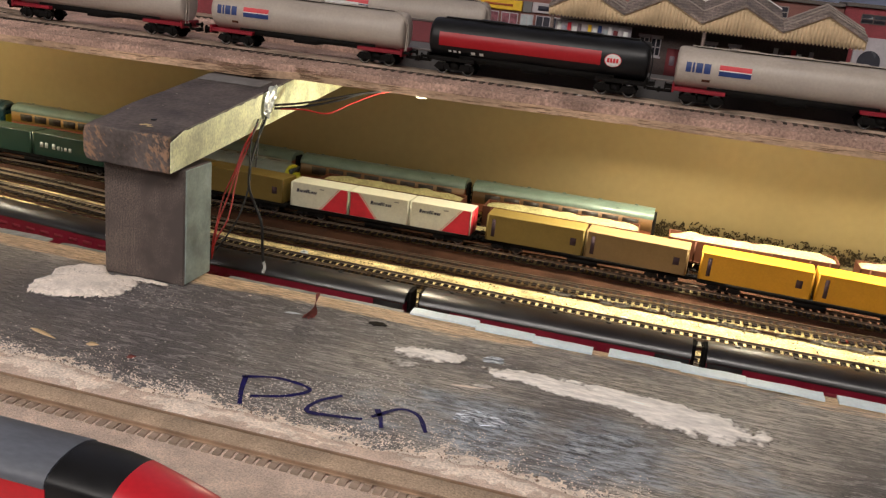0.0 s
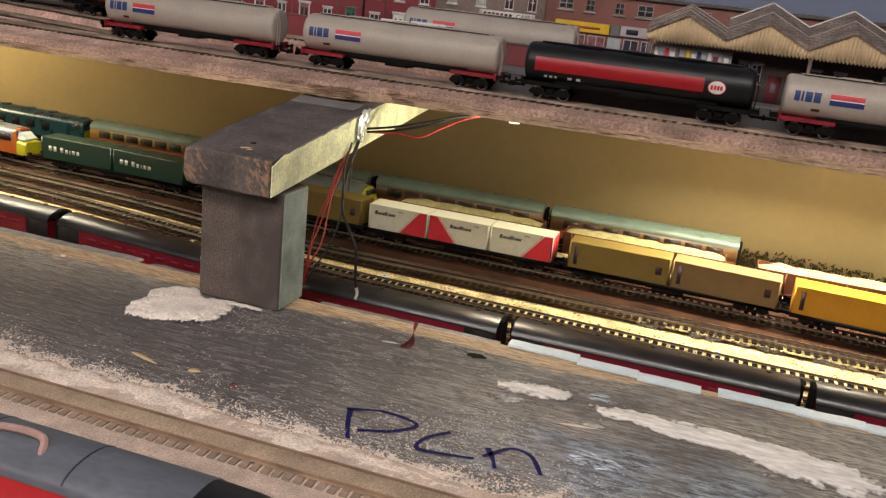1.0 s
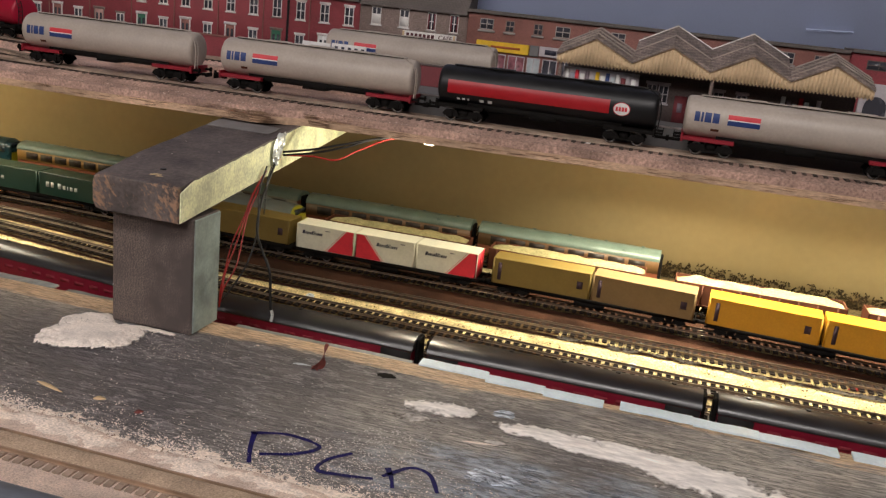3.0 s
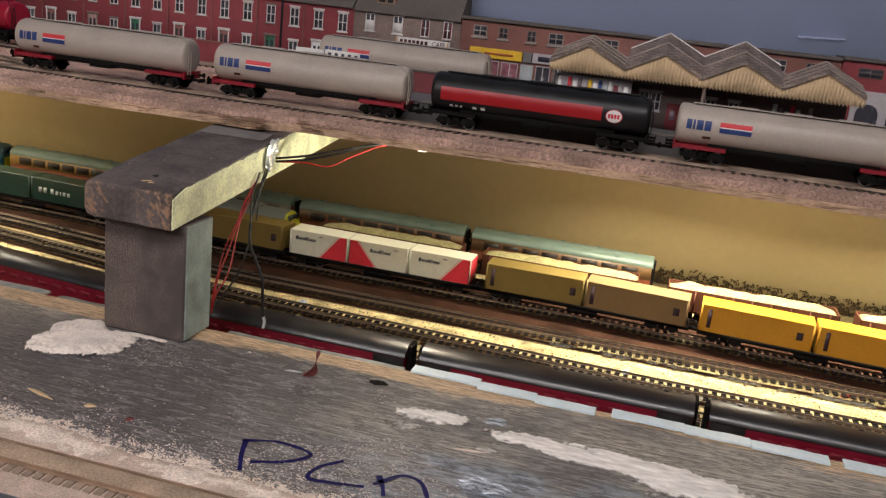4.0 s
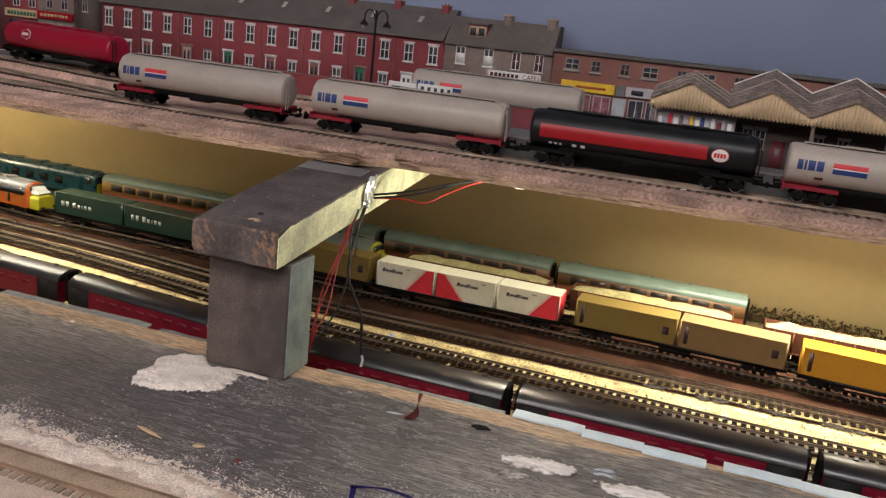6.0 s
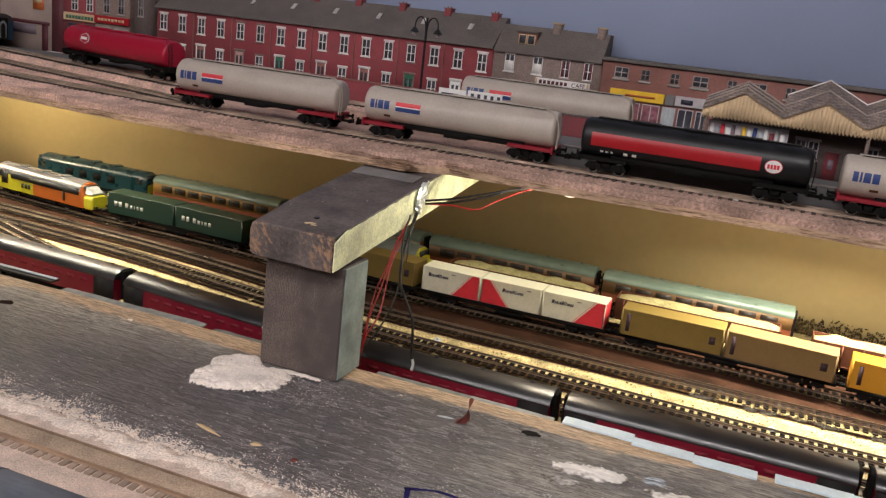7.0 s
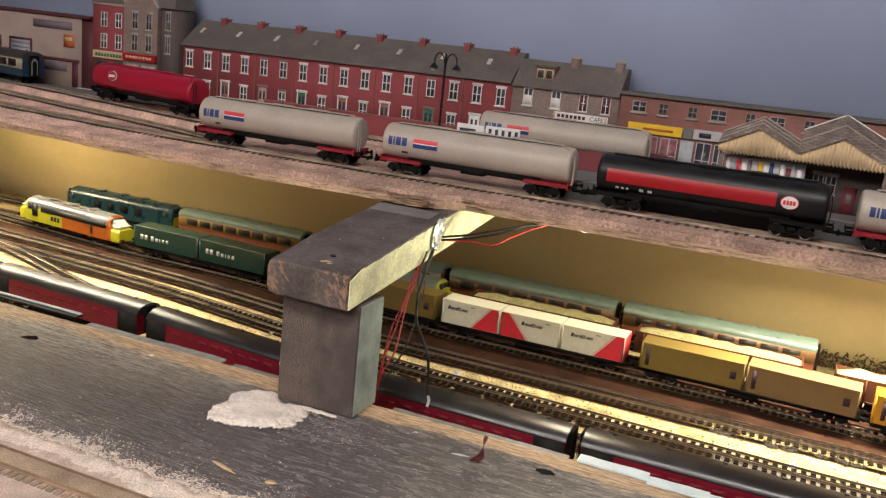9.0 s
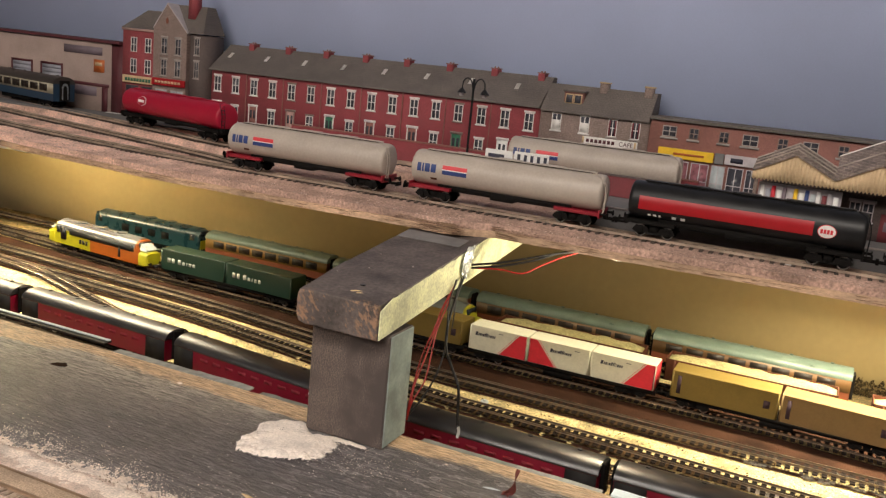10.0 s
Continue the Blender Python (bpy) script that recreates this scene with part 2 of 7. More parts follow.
    brown = mixed(maths("MULTIPLY", maths("MAXIMUM", contour(fibre, 0.50, 0.040), contour(fibre, 0.41, 0.030)), 0.95), timber, (0.045, 0.036, 0.030, 1))
    back = maths("MULTIPLY", ranged(maths("MULTIPLY_ADD", blot, 0.10, sep.outputs[1]), 0.485, 0.565), ranged(sep.outputs[0], -0.30, -0.38))
    base = mixed(maths("MAXIMUM", maths("MULTIPLY", right, ranged(blot, 0.36, 0.56)), back), grey, brown)
    # bluish sheen painted into the colour over dried glue, broken into ripples
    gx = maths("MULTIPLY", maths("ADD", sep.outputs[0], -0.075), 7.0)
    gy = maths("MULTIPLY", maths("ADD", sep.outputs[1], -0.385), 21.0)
    sheen_mask = maths("SUBTRACT", 1.0, maths("ADD", maths("MULTIPLY", gx, gx), maths("MULTIPLY", gy, gy)))
    sheen_mask = ranged(maths("MULTIPLY_ADD", maths("SUBTRACT", mottle, 0.5), 3.4, sheen_mask), 0.0, 0.9)
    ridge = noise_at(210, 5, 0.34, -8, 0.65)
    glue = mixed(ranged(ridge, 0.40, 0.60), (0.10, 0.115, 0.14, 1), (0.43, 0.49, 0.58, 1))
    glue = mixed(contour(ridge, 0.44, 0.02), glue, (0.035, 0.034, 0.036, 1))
    base = mixed(maths("MULTIPLY", sheen_mask, 0.85), base, glue)
    # bare wood along the back edge
    edge = maths("MULTIPLY_ADD", grain, 0.035, sep.outputs[1])
    edge = maths("MULTIPLY_ADD", streak, 0.045, edge)
    edge = maths("MULTIPLY_ADD", blot, 0.045, edge)
    edge = maths("MULTIPLY_ADD", ranged(sep.outputs[0], -0.02, 0.10), -0.012, edge)
    bare = ranged(edge, 0.570, 0.579)
    wood = mixed(ranged(grain, 0.36, 0.60), (0.36, 0.215, 0.115, 1), (0.84, 0.62, 0.40, 1))
    wood = mixed(maths("MULTIPLY", contour(fibre, 0.47, 0.025), 0.7), wood, (0.10, 0.055, 0.030, 1))
    L(mixed(bare, base, wood), b.inputs["Base Color"])
    L(maths("MULTIPLY_ADD", sheen_mask, -0.16, maths("MULTIPLY_ADD", right, 0.04, ranged(blot, 0.35, 0.65, 0.34, 0.48))), b.inputs["Roughness"])
    L(maths("MULTIPLY_ADD", right, 0.1, 0.5), b.inputs["Specular IOR Level"])
    bp = N("Bump")
    bp.inputs["Strength"].default_value, bp.inputs["Distance"].default_value = 1.0, 0.0028
    L(maths("MULTIPLY_ADD", wave, 1.6, maths("MULTIPLY_ADD", maths("MULTIPLY", sheen_mask, ridge), 1.5, maths("MULTIPLY", grain, 0.6))), bp.inputs["Height"])
    L(bp.outputs[0], b.inputs["Normal"])
    return m


M_wood = mat("bare_wood", (0.42, 0.26, 0.13), 0.7, vary=0.25, scale=40, stretch=(0.1, 1, 1), bump=0.001, bscale=200)
M_deckedge = mat("deck_edge", (0.49, 0.330, 0.220), 0.85, vary=0.45, scale=22, stretch=(0.4, 1, 1), fine=0.22, bump=0.002, bscale=450)
M_torn = mat("torn_wood", (0.40, 0.25, 0.155), 0.9, vary=0.3, island=0.4)
M_ballast = mat("grey_ballast", (0.425, 0.280, 0.224), 0.95, vary=0.36, scale=24, fine=0.36, bscale=420, bump=0.0028)
M_darkballast = mat("brown_stones", (0.22, 0.15, 0.11), 0.95, vary=0.3)
M_sandground = mat("yellow_ballast", (0.60, 0.48, 0.23), 0.95, vary=0.42, scale=55, fine=0.75, bscale=700, bump=0.003)
M_plaster = mat("plaster", (0.86, 0.765, 0.68), 0.95, vary=0.14, scale=70, fine=0.14, bump=0.0006, bscale=700)


def thin_to_board(m):
    """Thin parts of the layer let the dark board show through."""
    nt = m.node_tree
    L, N = nt.links.new, lambda k: nt.nodes.new("ShaderNode" + k)
    b = nt.nodes["Principled BSDF"]
    src = b.inputs["Base Color"].links[0].from_socket
    tc, sep, no, ad, r, mix = N("TexCoord"), N("SeparateXYZ"), N("TexNoise"), N("Math"), N("MapRange"), N("Mix")
    L(tc.outputs["Object"], sep.inputs[0])
    L(tc.outputs["Object"], no.inputs["Vector"])
    no.inputs["Scale"].default_value, no.inputs["Detail"].default_value = 260, 5
    ad.operation = "MULTIPLY_ADD"
    L(no.outputs[0], ad.inputs[0])
    ad.inputs[1].default_value = 0.0014
    L(sep.outputs[2], ad.inputs[2])
    r.inputs[1].default_value, r.inputs[2].default_value = 0.0010, 0.0019
    L(ad.outputs[0], r.inputs[0])
    mix.data_type = "RGBA"
    L(r.outputs[0], mix.inputs[0])
    mix.inputs[6].default_value = (0.13, 0.11, 0.095, 1)
    L(src, mix.inputs[7])
    L(mix.outputs[2], b.inputs["Base Color"])


M_whitesmear = mat("white_smear", (0.84, 0.79, 0.74), 0.85, vary=0.16, scale=120, fine=0.2, bump=0.001, bscale=300, stretch=(0.3, 1, 1))
for m in (M_plaster, M_whitesmear):
    thin_to_board(m)


def paler_along_x(m, x0, x1, gain):
    """Scales the base colour from 1 at x0 up to gain at x1, wavering with noise."""
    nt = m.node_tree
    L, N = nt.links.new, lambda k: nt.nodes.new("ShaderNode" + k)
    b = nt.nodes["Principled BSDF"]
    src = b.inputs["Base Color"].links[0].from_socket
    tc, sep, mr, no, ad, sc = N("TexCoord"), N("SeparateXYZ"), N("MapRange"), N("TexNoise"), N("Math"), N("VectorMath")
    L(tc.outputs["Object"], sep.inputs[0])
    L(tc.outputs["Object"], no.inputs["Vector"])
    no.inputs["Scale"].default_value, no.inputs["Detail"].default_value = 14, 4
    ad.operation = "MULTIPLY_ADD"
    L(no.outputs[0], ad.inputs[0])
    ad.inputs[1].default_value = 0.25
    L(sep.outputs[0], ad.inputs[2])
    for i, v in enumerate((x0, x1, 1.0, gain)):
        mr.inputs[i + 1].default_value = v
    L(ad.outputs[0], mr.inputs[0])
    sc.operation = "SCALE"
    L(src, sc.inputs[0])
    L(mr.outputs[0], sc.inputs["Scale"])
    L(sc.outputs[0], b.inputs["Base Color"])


# the ballast colour grows paler towards the left of the deck
paler_along_x(M_ballast, -0.25, -0.75, 1.75)
# Cream paint, brightened and yellowed so its colour carries part of the lamplight.
M_beamside = mat("lamplit_cream_side", (0.80, 0.815, 0.53), 0.65, vary=0.28, scale=45, fine=0.2)


def weave_material():
    """Dark brown hardboard with a woven relief and smooth rubbed patches."""
    m = bpy.data.materials.new("woven_hardboard")
    m.use_nodes = True
    nt = m.node_tree
    L, N = nt.links.new, lambda k: nt.nodes.new("ShaderNode" + k)
    b = nt.nodes["Principled BSDF"]
    tc = N("TexCoord")
    waves = []
    for axis, sc in (("Z", 270), ("X", 215)):
        w = N("TexWave")
        w.bands_direction = axis
        w.inputs["Scale"].default_value, w.inputs["Distortion"].default_value, w.inputs["Detail Scale"].default_value = sc, 8.0, 3
        L(tc.outputs["Object"], w.inputs["Vector"])
        waves.append(w)
    mul = N("Math")
    mul.operation = "MULTIPLY"
    L(waves[0].outputs["Fac"], mul.inputs[0])
    L(waves[1].outputs["Fac"], mul.inputs[1])
    no = N("TexNoise")
    no.inputs["Scale"].default_value, no.inputs["Detail"].default_value = 34, 4
    L(tc.outputs["Object"], no.inputs["Vector"])
    mask = N("MapRange")
    mask.inputs[1].default_value, mask.inputs[2].default_value = 0.36, 0.62
    sx, mxl, adn = N("SeparateXYZ"), N("MapRange"), N("Math")
    L(tc.outputs["Object"], sx.inputs[0])
    mxl.inputs[1].default_value, mxl.inputs[2].default_value, mxl.inputs[3].default_value, mxl.inputs[4].default_value = -0.295, -0.280, 0.12, -0.10
    L(sx.outputs[0], mxl.inputs[0])
    adn.operation = "ADD"
    L(no.outputs[0], adn.inputs[0])
    L(mxl.outputs[0], adn.inputs[1])
    L(adn.outputs[0], mask.inputs[0])
    wv = N("Math")
    wv.operation = "MULTIPLY"
    L(mul.outputs[0], wv.inputs[0])
    L(mask.outputs[0], wv.inputs[1])
    r = N("ValToRGB")
    r.color_ramp.elements[0].position, r.color_ramp.elements[0].color = 0.0, (0.078, 0.060, 0.055, 1)
    r.color_ramp.elements[1].position, r.color_ramp.elements[1].color = 0.65, (0.245, 0.185, 0.155, 1)
    L(wv.outputs[0], r.inputs[0])
    L(r.outputs[0], b.inputs["Base Color"])
    b.inputs["Roughness"].default_value = 0.7
    bp = N("Bump")
    bp.inputs["Strength"].default_value, bp.inputs["Distance"].default_value = 0.6, 0.0005
    L(wv.outputs[0], bp.inputs["Height"])
    L(bp.outputs[0], b.inputs["Normal"])
    return m


def chipped_material():
    """Dark brown stain chipped to raw wood at the sawn end."""
    m = mat("chipped_timber", (0.106, 0.085, 0.078), 0.68, vary=0.55, scale=30, fine=0.28, bump=0.001, bscale=300)
    nt = m.node_tree
    L, N = nt.links.new, lambda k: nt.nodes.new("ShaderNode" + k)
    b = nt.nodes["Principled BSDF"]
    src = b.inputs["Base Color"].links[0].from_socket
    tc, sep = N("TexCoord"), N("SeparateXYZ")
    L(tc.outputs["Object"], sep.inputs[0])
    near = N("MapRange")
    near.inputs[1].default_value, near.inputs[2].default_value, near.inputs[3].default_value, near.inputs[4].default_value = 0.484, 0.489, 1, 0
    L(sep.outputs[1], near.inputs[0])
    # corners of the end chip first
    ab = N("Math")
    ab.operation = "ADD"
    L(sep.outputs[0], ab.inputs[0])
    ab.inputs[1].default_value = 0.293
    ab2 = N("Math")
    ab2.operation = "ABSOLUTE"
    L(ab.outputs[0], ab2.inputs[0])
    edge = N("MapRange")
    edge.inputs[1].default_value, edge.inputs[2].default_value, edge.inputs[3].default_value, edge.inputs[4].default_value = 0.004, 0.034, -0.07, 0.09
    L(ab2.outputs[0], edge.inputs[0])
    no, mp = N("TexNoise"), N("Mapping")
    turn = N("Mapping")
    turn.inputs["Rotation"].default_value = (0, radians(38), 0)
    mp.inputs["Scale"].default_value = (1, 1, 0.42)
    L(tc.outputs["Object"], turn.inputs[0])
    L(turn.outputs[0], mp.inputs[0])
    no.inputs["Scale"].default_value, no.inputs["Detail"].default_value, no.inputs["Roughness"].default_value = 330, 8, 0.7
    L(mp.outputs[0], no.inputs["Vector"])
    ad = N("Math")
    ad.operation = "ADD"
    L(no.outputs[0], ad.inputs[0])
    L(edge.outputs[0], ad.inputs[1])
    th = N("MapRange")
    th.inputs[1].default_value, th.inputs[2].default_value = 0.53, 0.64
    L(ad.outputs[0], th.inputs[0])
    mk = N("Math")
    mk.operation = "MULTIPLY"
    L(th.outputs[0], mk.inputs[0])
    L(near.outputs[0], mk.inputs[1])
    mix = N("Mix")
    mix.data_type = "RGBA"
    mix.inputs[7].default_value = (0.31, 0.18, 0.11, 1)
    L(mk.outputs[0], mix.inputs[0])
    L(src, mix.inputs[6])
    L(mix.outputs[2], b.inputs["Base Color"])
    return m


M_weave = weave_material()
M_beam = chipped_material()
M_paleband = mat("pale_band_paint", (0.20, 0.185, 0.18), 0.7, vary=0.2)
M_pillarside = mat("grey_green_side", (0.30, 0.365, 0.345), 0.7, vary=0.3, scale=50)
M_greystrip = mat("worn_grey_strip", (0.30, 0.31, 0.29), 0.6, vary=0.3, scale=120)
M_bluestrip = mat("dull_grey_strip", (0.20, 0.21, 0.19), 0.6, vary=0.3, scale=90)
M_card = mat("pale_card", (0.70, 0.82, 0.88), 0.45, vary=0.07, scale=60)
M_sandsleeper = mat("sandy_sleeper", (0.36, 0.27, 0.205), 0.9, vary=0.3, island=0.2)
M_strip = mat("pale_strip", (0.42, 0.46, 0.48), 0.5)
M_brickred = mat("red_brick_print", (0.232, 0.044, 0.052), 0.8, vary=0.14, scale=40, fine=0.2, bscale=900, brick=(0.0032, 0.0011, 0.45))
M_brickbrown = mat("brown_brick_print", (0.23, 0.10, 0.083), 0.8, vary=0.14, scale=40, fine=0.2, bscale=900, brick=(0.0032, 0.0011, 0.35))
M_stone = mat("grey_stone_print", (0.21, 0.155, 0.135), 0.8, vary=0.15, scale=45, fine=0.3, bscale=700, brick=(0.0050, 0.0022, 0.25))
M_slate = mat("slate_print", (0.155, 0.13, 0.118), 0.8, vary=0.2, scale=30, fine=0.25, bscale=700, brick=(0.0042, 0.0026, -0.25))
M_valance = mat("cream_valance", (0.60, 0.435, 0.26), 0.7)
M_stationdark = mat("dark_brick_print", (0.11, 0.082, 0.076), 0.8, fine=0.25, bscale=700)
M_fence = mat("maroon_fence", (0.17, 0.030, 0.036), 0.6)
M_canopyroof = mat("weathered_canopy_roof", (0.165, 0.128, 0.110), 0.8, vary=0.45, scale=70, fine=0.35, bscale=500, brick=(0.0065, 0.0024, 0.55))
M_palebar = mat("weathered_white_bar", (0.33, 0.29, 0.27), 0.7, vary=0.25)
M_glazebar = mat("dirty_glazing_bar", (0.30, 0.245, 0.22), 0.75, vary=0.35, scale=60)
M_warehouse = mat("beige_cladding", (0.34, 0.255, 0.225), 0.75, vary=0.12, scale=30)
M_darkmaroon = mat("dark_maroon_trim", (0.085, 0.018, 0.024), 0.6, vary=0.15)
M_lilac = mat("purple_grey_panel", (0.17, 0.13, 0.155), 0.6)
M_shutter = mat("blue_grey_shutter", (0.30, 0.30, 0.345), 0.6)
M_orangesign = mat("orange_sign", (0.50, 0.13, 0.035), 0.5)
M_road = mat("grey_road", (0.17, 0.165, 0.165), 0.85)
M_bluecoach = mat("coach_blue", (0.014, 0.040, 0.075), 0.4)
M_roofdark = mat("coach_roof_brown", (0.045, 0.037, 0.033), 0.55)
M_nearred = mat("near_red", (0.52, 0.015, 0.025), 0.35, vary=0.05)
M_nearroof = mat("near_roof_grey", (0.115, 0.125, 0.15), 0.5, vary=0.28, scale=45, fine=0.12, stretch=(0.4, 1, 1))
M_pinksand = mat("pink_sand", (0.655, 0.51, 0.42), 0.95, vary=0.2, scale=60, fine=0.22, bscale=900, bump=0.002)
M_palesand = mat("pale_sand_crust", (0.80, 0.68, 0.585), 0.95, vary=0.2, scale=60, fine=0.25, bscale=620, bump=0.0015)
M_palegrain = mat("pale_grain", (0.78, 0.675, 0.59), 0.95)
M_whitespeck = mat("white_specks", (0.72, 0.68, 0.64), 0.9, island=0.5)
M_brownbed = mat("brown_bed", (0.42, 0.31, 0.22), 0.9, vary=0.28, scale=35, fine=0.3, bscale=800, bump=0.002)
# Pale blue streaks in the colour stand for glints on the glue.
M_glue = mat("glue_painted_glints", (0.42, 0.46, 0.52), 0.14, vary=0.75, scale=170, fine=0.75, bump=0.014, bscale=300, stretch=(0.3, 1, 1), spec=1.0)
M_marker = mat("blue_marker", (0.012, 0.009, 0.085), 0.6, vary=0.4, scale=150, spec=0.1)
M_chip = mat("pale_chip", (0.62, 0.46, 0.26), 0.7)
M_redscrap = mat("red_scrap", (0.17, 0.040, 0.032), 0.6, vary=0.4, scale=200)
M_whitestrip = mat("white_strip", (0.52, 0.56, 0.58), 0.45)
M_brownballast = mat("brown_ballast", (0.034, 0.0155, 0.0095), 0.95, spec=0.05, vary=0.5, scale=25, fine=0.4, bscale=700, bump=0.003)
M_greybed = mat("pale_grey_bed", (0.56, 0.50, 0.43), 0.95, vary=0.3, scale=70, fine=0.35, bscale=700)
M_greystone = mat("grey_stones", (0.15, 0.135, 0.115), 0.8, vary=0.35, scale=60, island=0.3)
M_dirtgrain = mat("reddish_dirt", (0.085, 0.040, 0.024), 0.95, spec=0.05)
M_trackbrown = mat("brown_track_bed", (0.120, 0.074, 0.036), 0.95, spec=0.05, vary=0.4, scale=40, fine=0.4, bscale=700)
M_grass = mat("dark_hedge", (0.030, 0.020, 0.009), 0.9, vary=0.5, scale=90, spec=0.1)
M_palesign = mat("pale_lilac_sign", (0.46, 0.42, 0.44), 0.5)
M_shopred = mat("shop_display", (0.26, 0.10, 0.12), 0.4, vary=0.5, scale=220)
M_redwire = mat("red_wire", (0.34, 0.016, 0.011), 0.5)
M_blackwire = mat("black_wire", (0.009, 0.008, 0.008), 0.6, spec=0.25)
M_tape = mat("silver_tape", (0.55, 0.58, 0.58), 0.3, 0.4, bump=0.002, bscale=150)
M_room = mat("room_paint", (0.55, 0.52, 0.50), 0.9, scale=2)
M_floor = mat("room_floor", (0.16, 0.13, 0.11), 0.8, scale=3)
M_signyel = mat("yellow_sign", (0.80, 0.50, 0.02), 0.5)
M_door = mat("green_door", (0.03, 0.14, 0.08), 0.5)
M_window = mat("window_print", (0.055, 0.055, 0.068), 0.25)

RAIL = -0.058
DECK = 0.162
URAIL = 0.169
BACK = 0.174
BRAIL = 0.181
SRAIL = 0.178
HB = 0.156


def bend(x):
    t = min(1, max(0, (-x - 0.30) / 0.5))
    return 0.03 * t * t * (3 - 2 * t)


def deck_edge(x):
    """The deck's front edge, with the joint over the beam."""
    if x > -0.275:
        return 0.704 + 0.004 * math.sin(x * 9)
    t = max(0.0, -x - 0.50)
    return 0.678 + 0.20 * t * t + 0.002 * math.sin(x * 31)


# ---- the large structure ----
bm = bmesh.new()
box(bm, -1.9, 1.0, 0.08, 0.538, -0.014, 0.0, 0.001)
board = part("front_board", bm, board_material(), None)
tagged(board, "grey painted plywood board with scraped bare patches", "baseboard", kind="structure")
bm = bmesh.new()
box(bm, -1.9, 1.0, 0.515, 0.535, -0.068, -0.0145)
tagged(part("front_board_riser", bm, M_wood, None), "bare timber riser under the front board", "riser", kind="structure")
bm = bmesh.new()
box(bm, -2.2, 1.2, 0.50, 1.165, -0.09, -0.068)
tagged(part("yard_ground", bm, M_sandground, None), "sandy yellow ballast ground of the lower fiddle yard", "ground", kind="structure")
bm = bmesh.new()
box(bm, -2.2, 1.2, 1.165, 1.185, -0.09, 0.149)
tagged(part("wall_back", bm, M_wall, None), "yellow painted wall behind the lower tracks", "wall", kind="structure")
# upper deck with its curved front edge
bm = bmesh.new()
xs = [1.2 - 3.4 * i / 80 for i in range(81)]
prof = [(x, deck_edge(x)) for x in xs] + [(-2.2, 1.18), (1.2, 1.18)]
prism(bm, prof, 0.1495, DECK, "z")
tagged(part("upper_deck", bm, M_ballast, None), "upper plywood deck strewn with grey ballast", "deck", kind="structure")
bm = bmesh.new()
prism(bm, [(x, deck_edge(x) - 0.003) for x in xs] + [(x, deck_edge(x) - 0.0001) for x in xs[::-1]], 0.1485, 0.1552, "z")
tagged(part("deck_trim", bm, M_deckedge, None), "raw worn edge of the upper plywood deck", "trim", kind="structure")
# torn wood fibres along the deck's edge, thickest by the joint over the beam
vs, fs = [], []
for i in range(330):
    x = random.gauss(-0.270, 0.030) if i < 150 else random.uniform(-1.0, 0.45)
    y, z = deck_edge(x) - 0.0030, random.uniform(0.1490, 0.1600 if i < 150 else 0.1555)
    l, w, a = random.uniform(0.005, 0.020), random.uniform(0.00015, 0.00045), random.uniform(-0.03, 0.03)
    d = random.uniform(0.0003, 0.0012)
    n = len(vs)
    vs += [(x - l, y + 0.0004, z - a * l), (x + l, y + 0.0004, z + a * l), (x + 0.2 * l, y - d, z + w), (x - 0.3 * l, y - d * 0.7, z - w)]
    fs += [(n, n + 3, n + 2), (n + 3, n + 1, n + 2), (n, n + 2, n + 1), (n, n + 1, n + 3)]
me = bpy.data.meshes.new("wood_fibres")
me.from_pydata(vs, [], fs)
me.materials.append(M_torn)
tagged(new("wood_fibres", me), "torn brown wood fibres along the deck edge", "splinters", kind="stuff")
bm = bmesh.new()
box(bm, -2.2, 1.2, 1.075, 1.09, DECK - 0.01, 1.0)
tagged(part("backdrop", bm, M_sky, None), "plain blue grey painted sky backdrop board", "backdrop", kind="structure")
bm = bmesh.new()
prism(bm, [(-2.2, 0.9435), (-0.70, 0.9435), (-0.60, 0.935), (-0.57, 0.868), (1.2, 0.868), (1.2, 1.075), (-2.2, 1.075)], DECK, BACK, "z")
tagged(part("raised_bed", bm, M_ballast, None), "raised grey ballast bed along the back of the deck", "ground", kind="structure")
# the room around
for nm, d, m in (("floor", (-3, 2.2, -2.2, 1.6, -1.02, -1.0), M_floor), ("ceiling", (-3, 2.2, -2.2, 1.6, 1.4, 1.42), M_room),
                 ("wall_south", (-3, 2.2, -2.22, -2.2, -1, 1.4), M_room), ("wall_north", (-3, 2.2, 1.6, 1.62, -1, 1.4), M_room),
                 ("wall_west", (-3.02, -3, -2.2, 1.6, -1, 1.4), M_room), ("wall_east", (2.2, 2.22, -2.2, 1.6, -1, 1.4), M_room)):
    bm = bmesh.new()
    box(bm, *d)
    tagged(part(nm, bm, m, None), "plain " + nm.split("_")[0] + " of the hobby room", nm.split("_")[0], kind="structure")


# ---- track ----
def sleeper_mesh(m, w=0.0018):
    bm = bmesh.new()
    box(bm, -w, w, -0.0155, 0.0155, -0.0045, -0.0030)
    for s in (-1, 1):
        box(bm, -0.0014, 0.0014, s * 0.0088 - 0.0022, s * 0.0088 + 0.0022, -0.0030, -0.0025)
    return mesh_of(bm, "sleeper", m, 0)


SLEEPER = {None: sleeper_mesh(M_sleeper, 0.0025), M_dusty: sleeper_mesh(M_dusty), M_sandsleeper: sleeper_mesh(M_sandsleeper, 0.0022)}


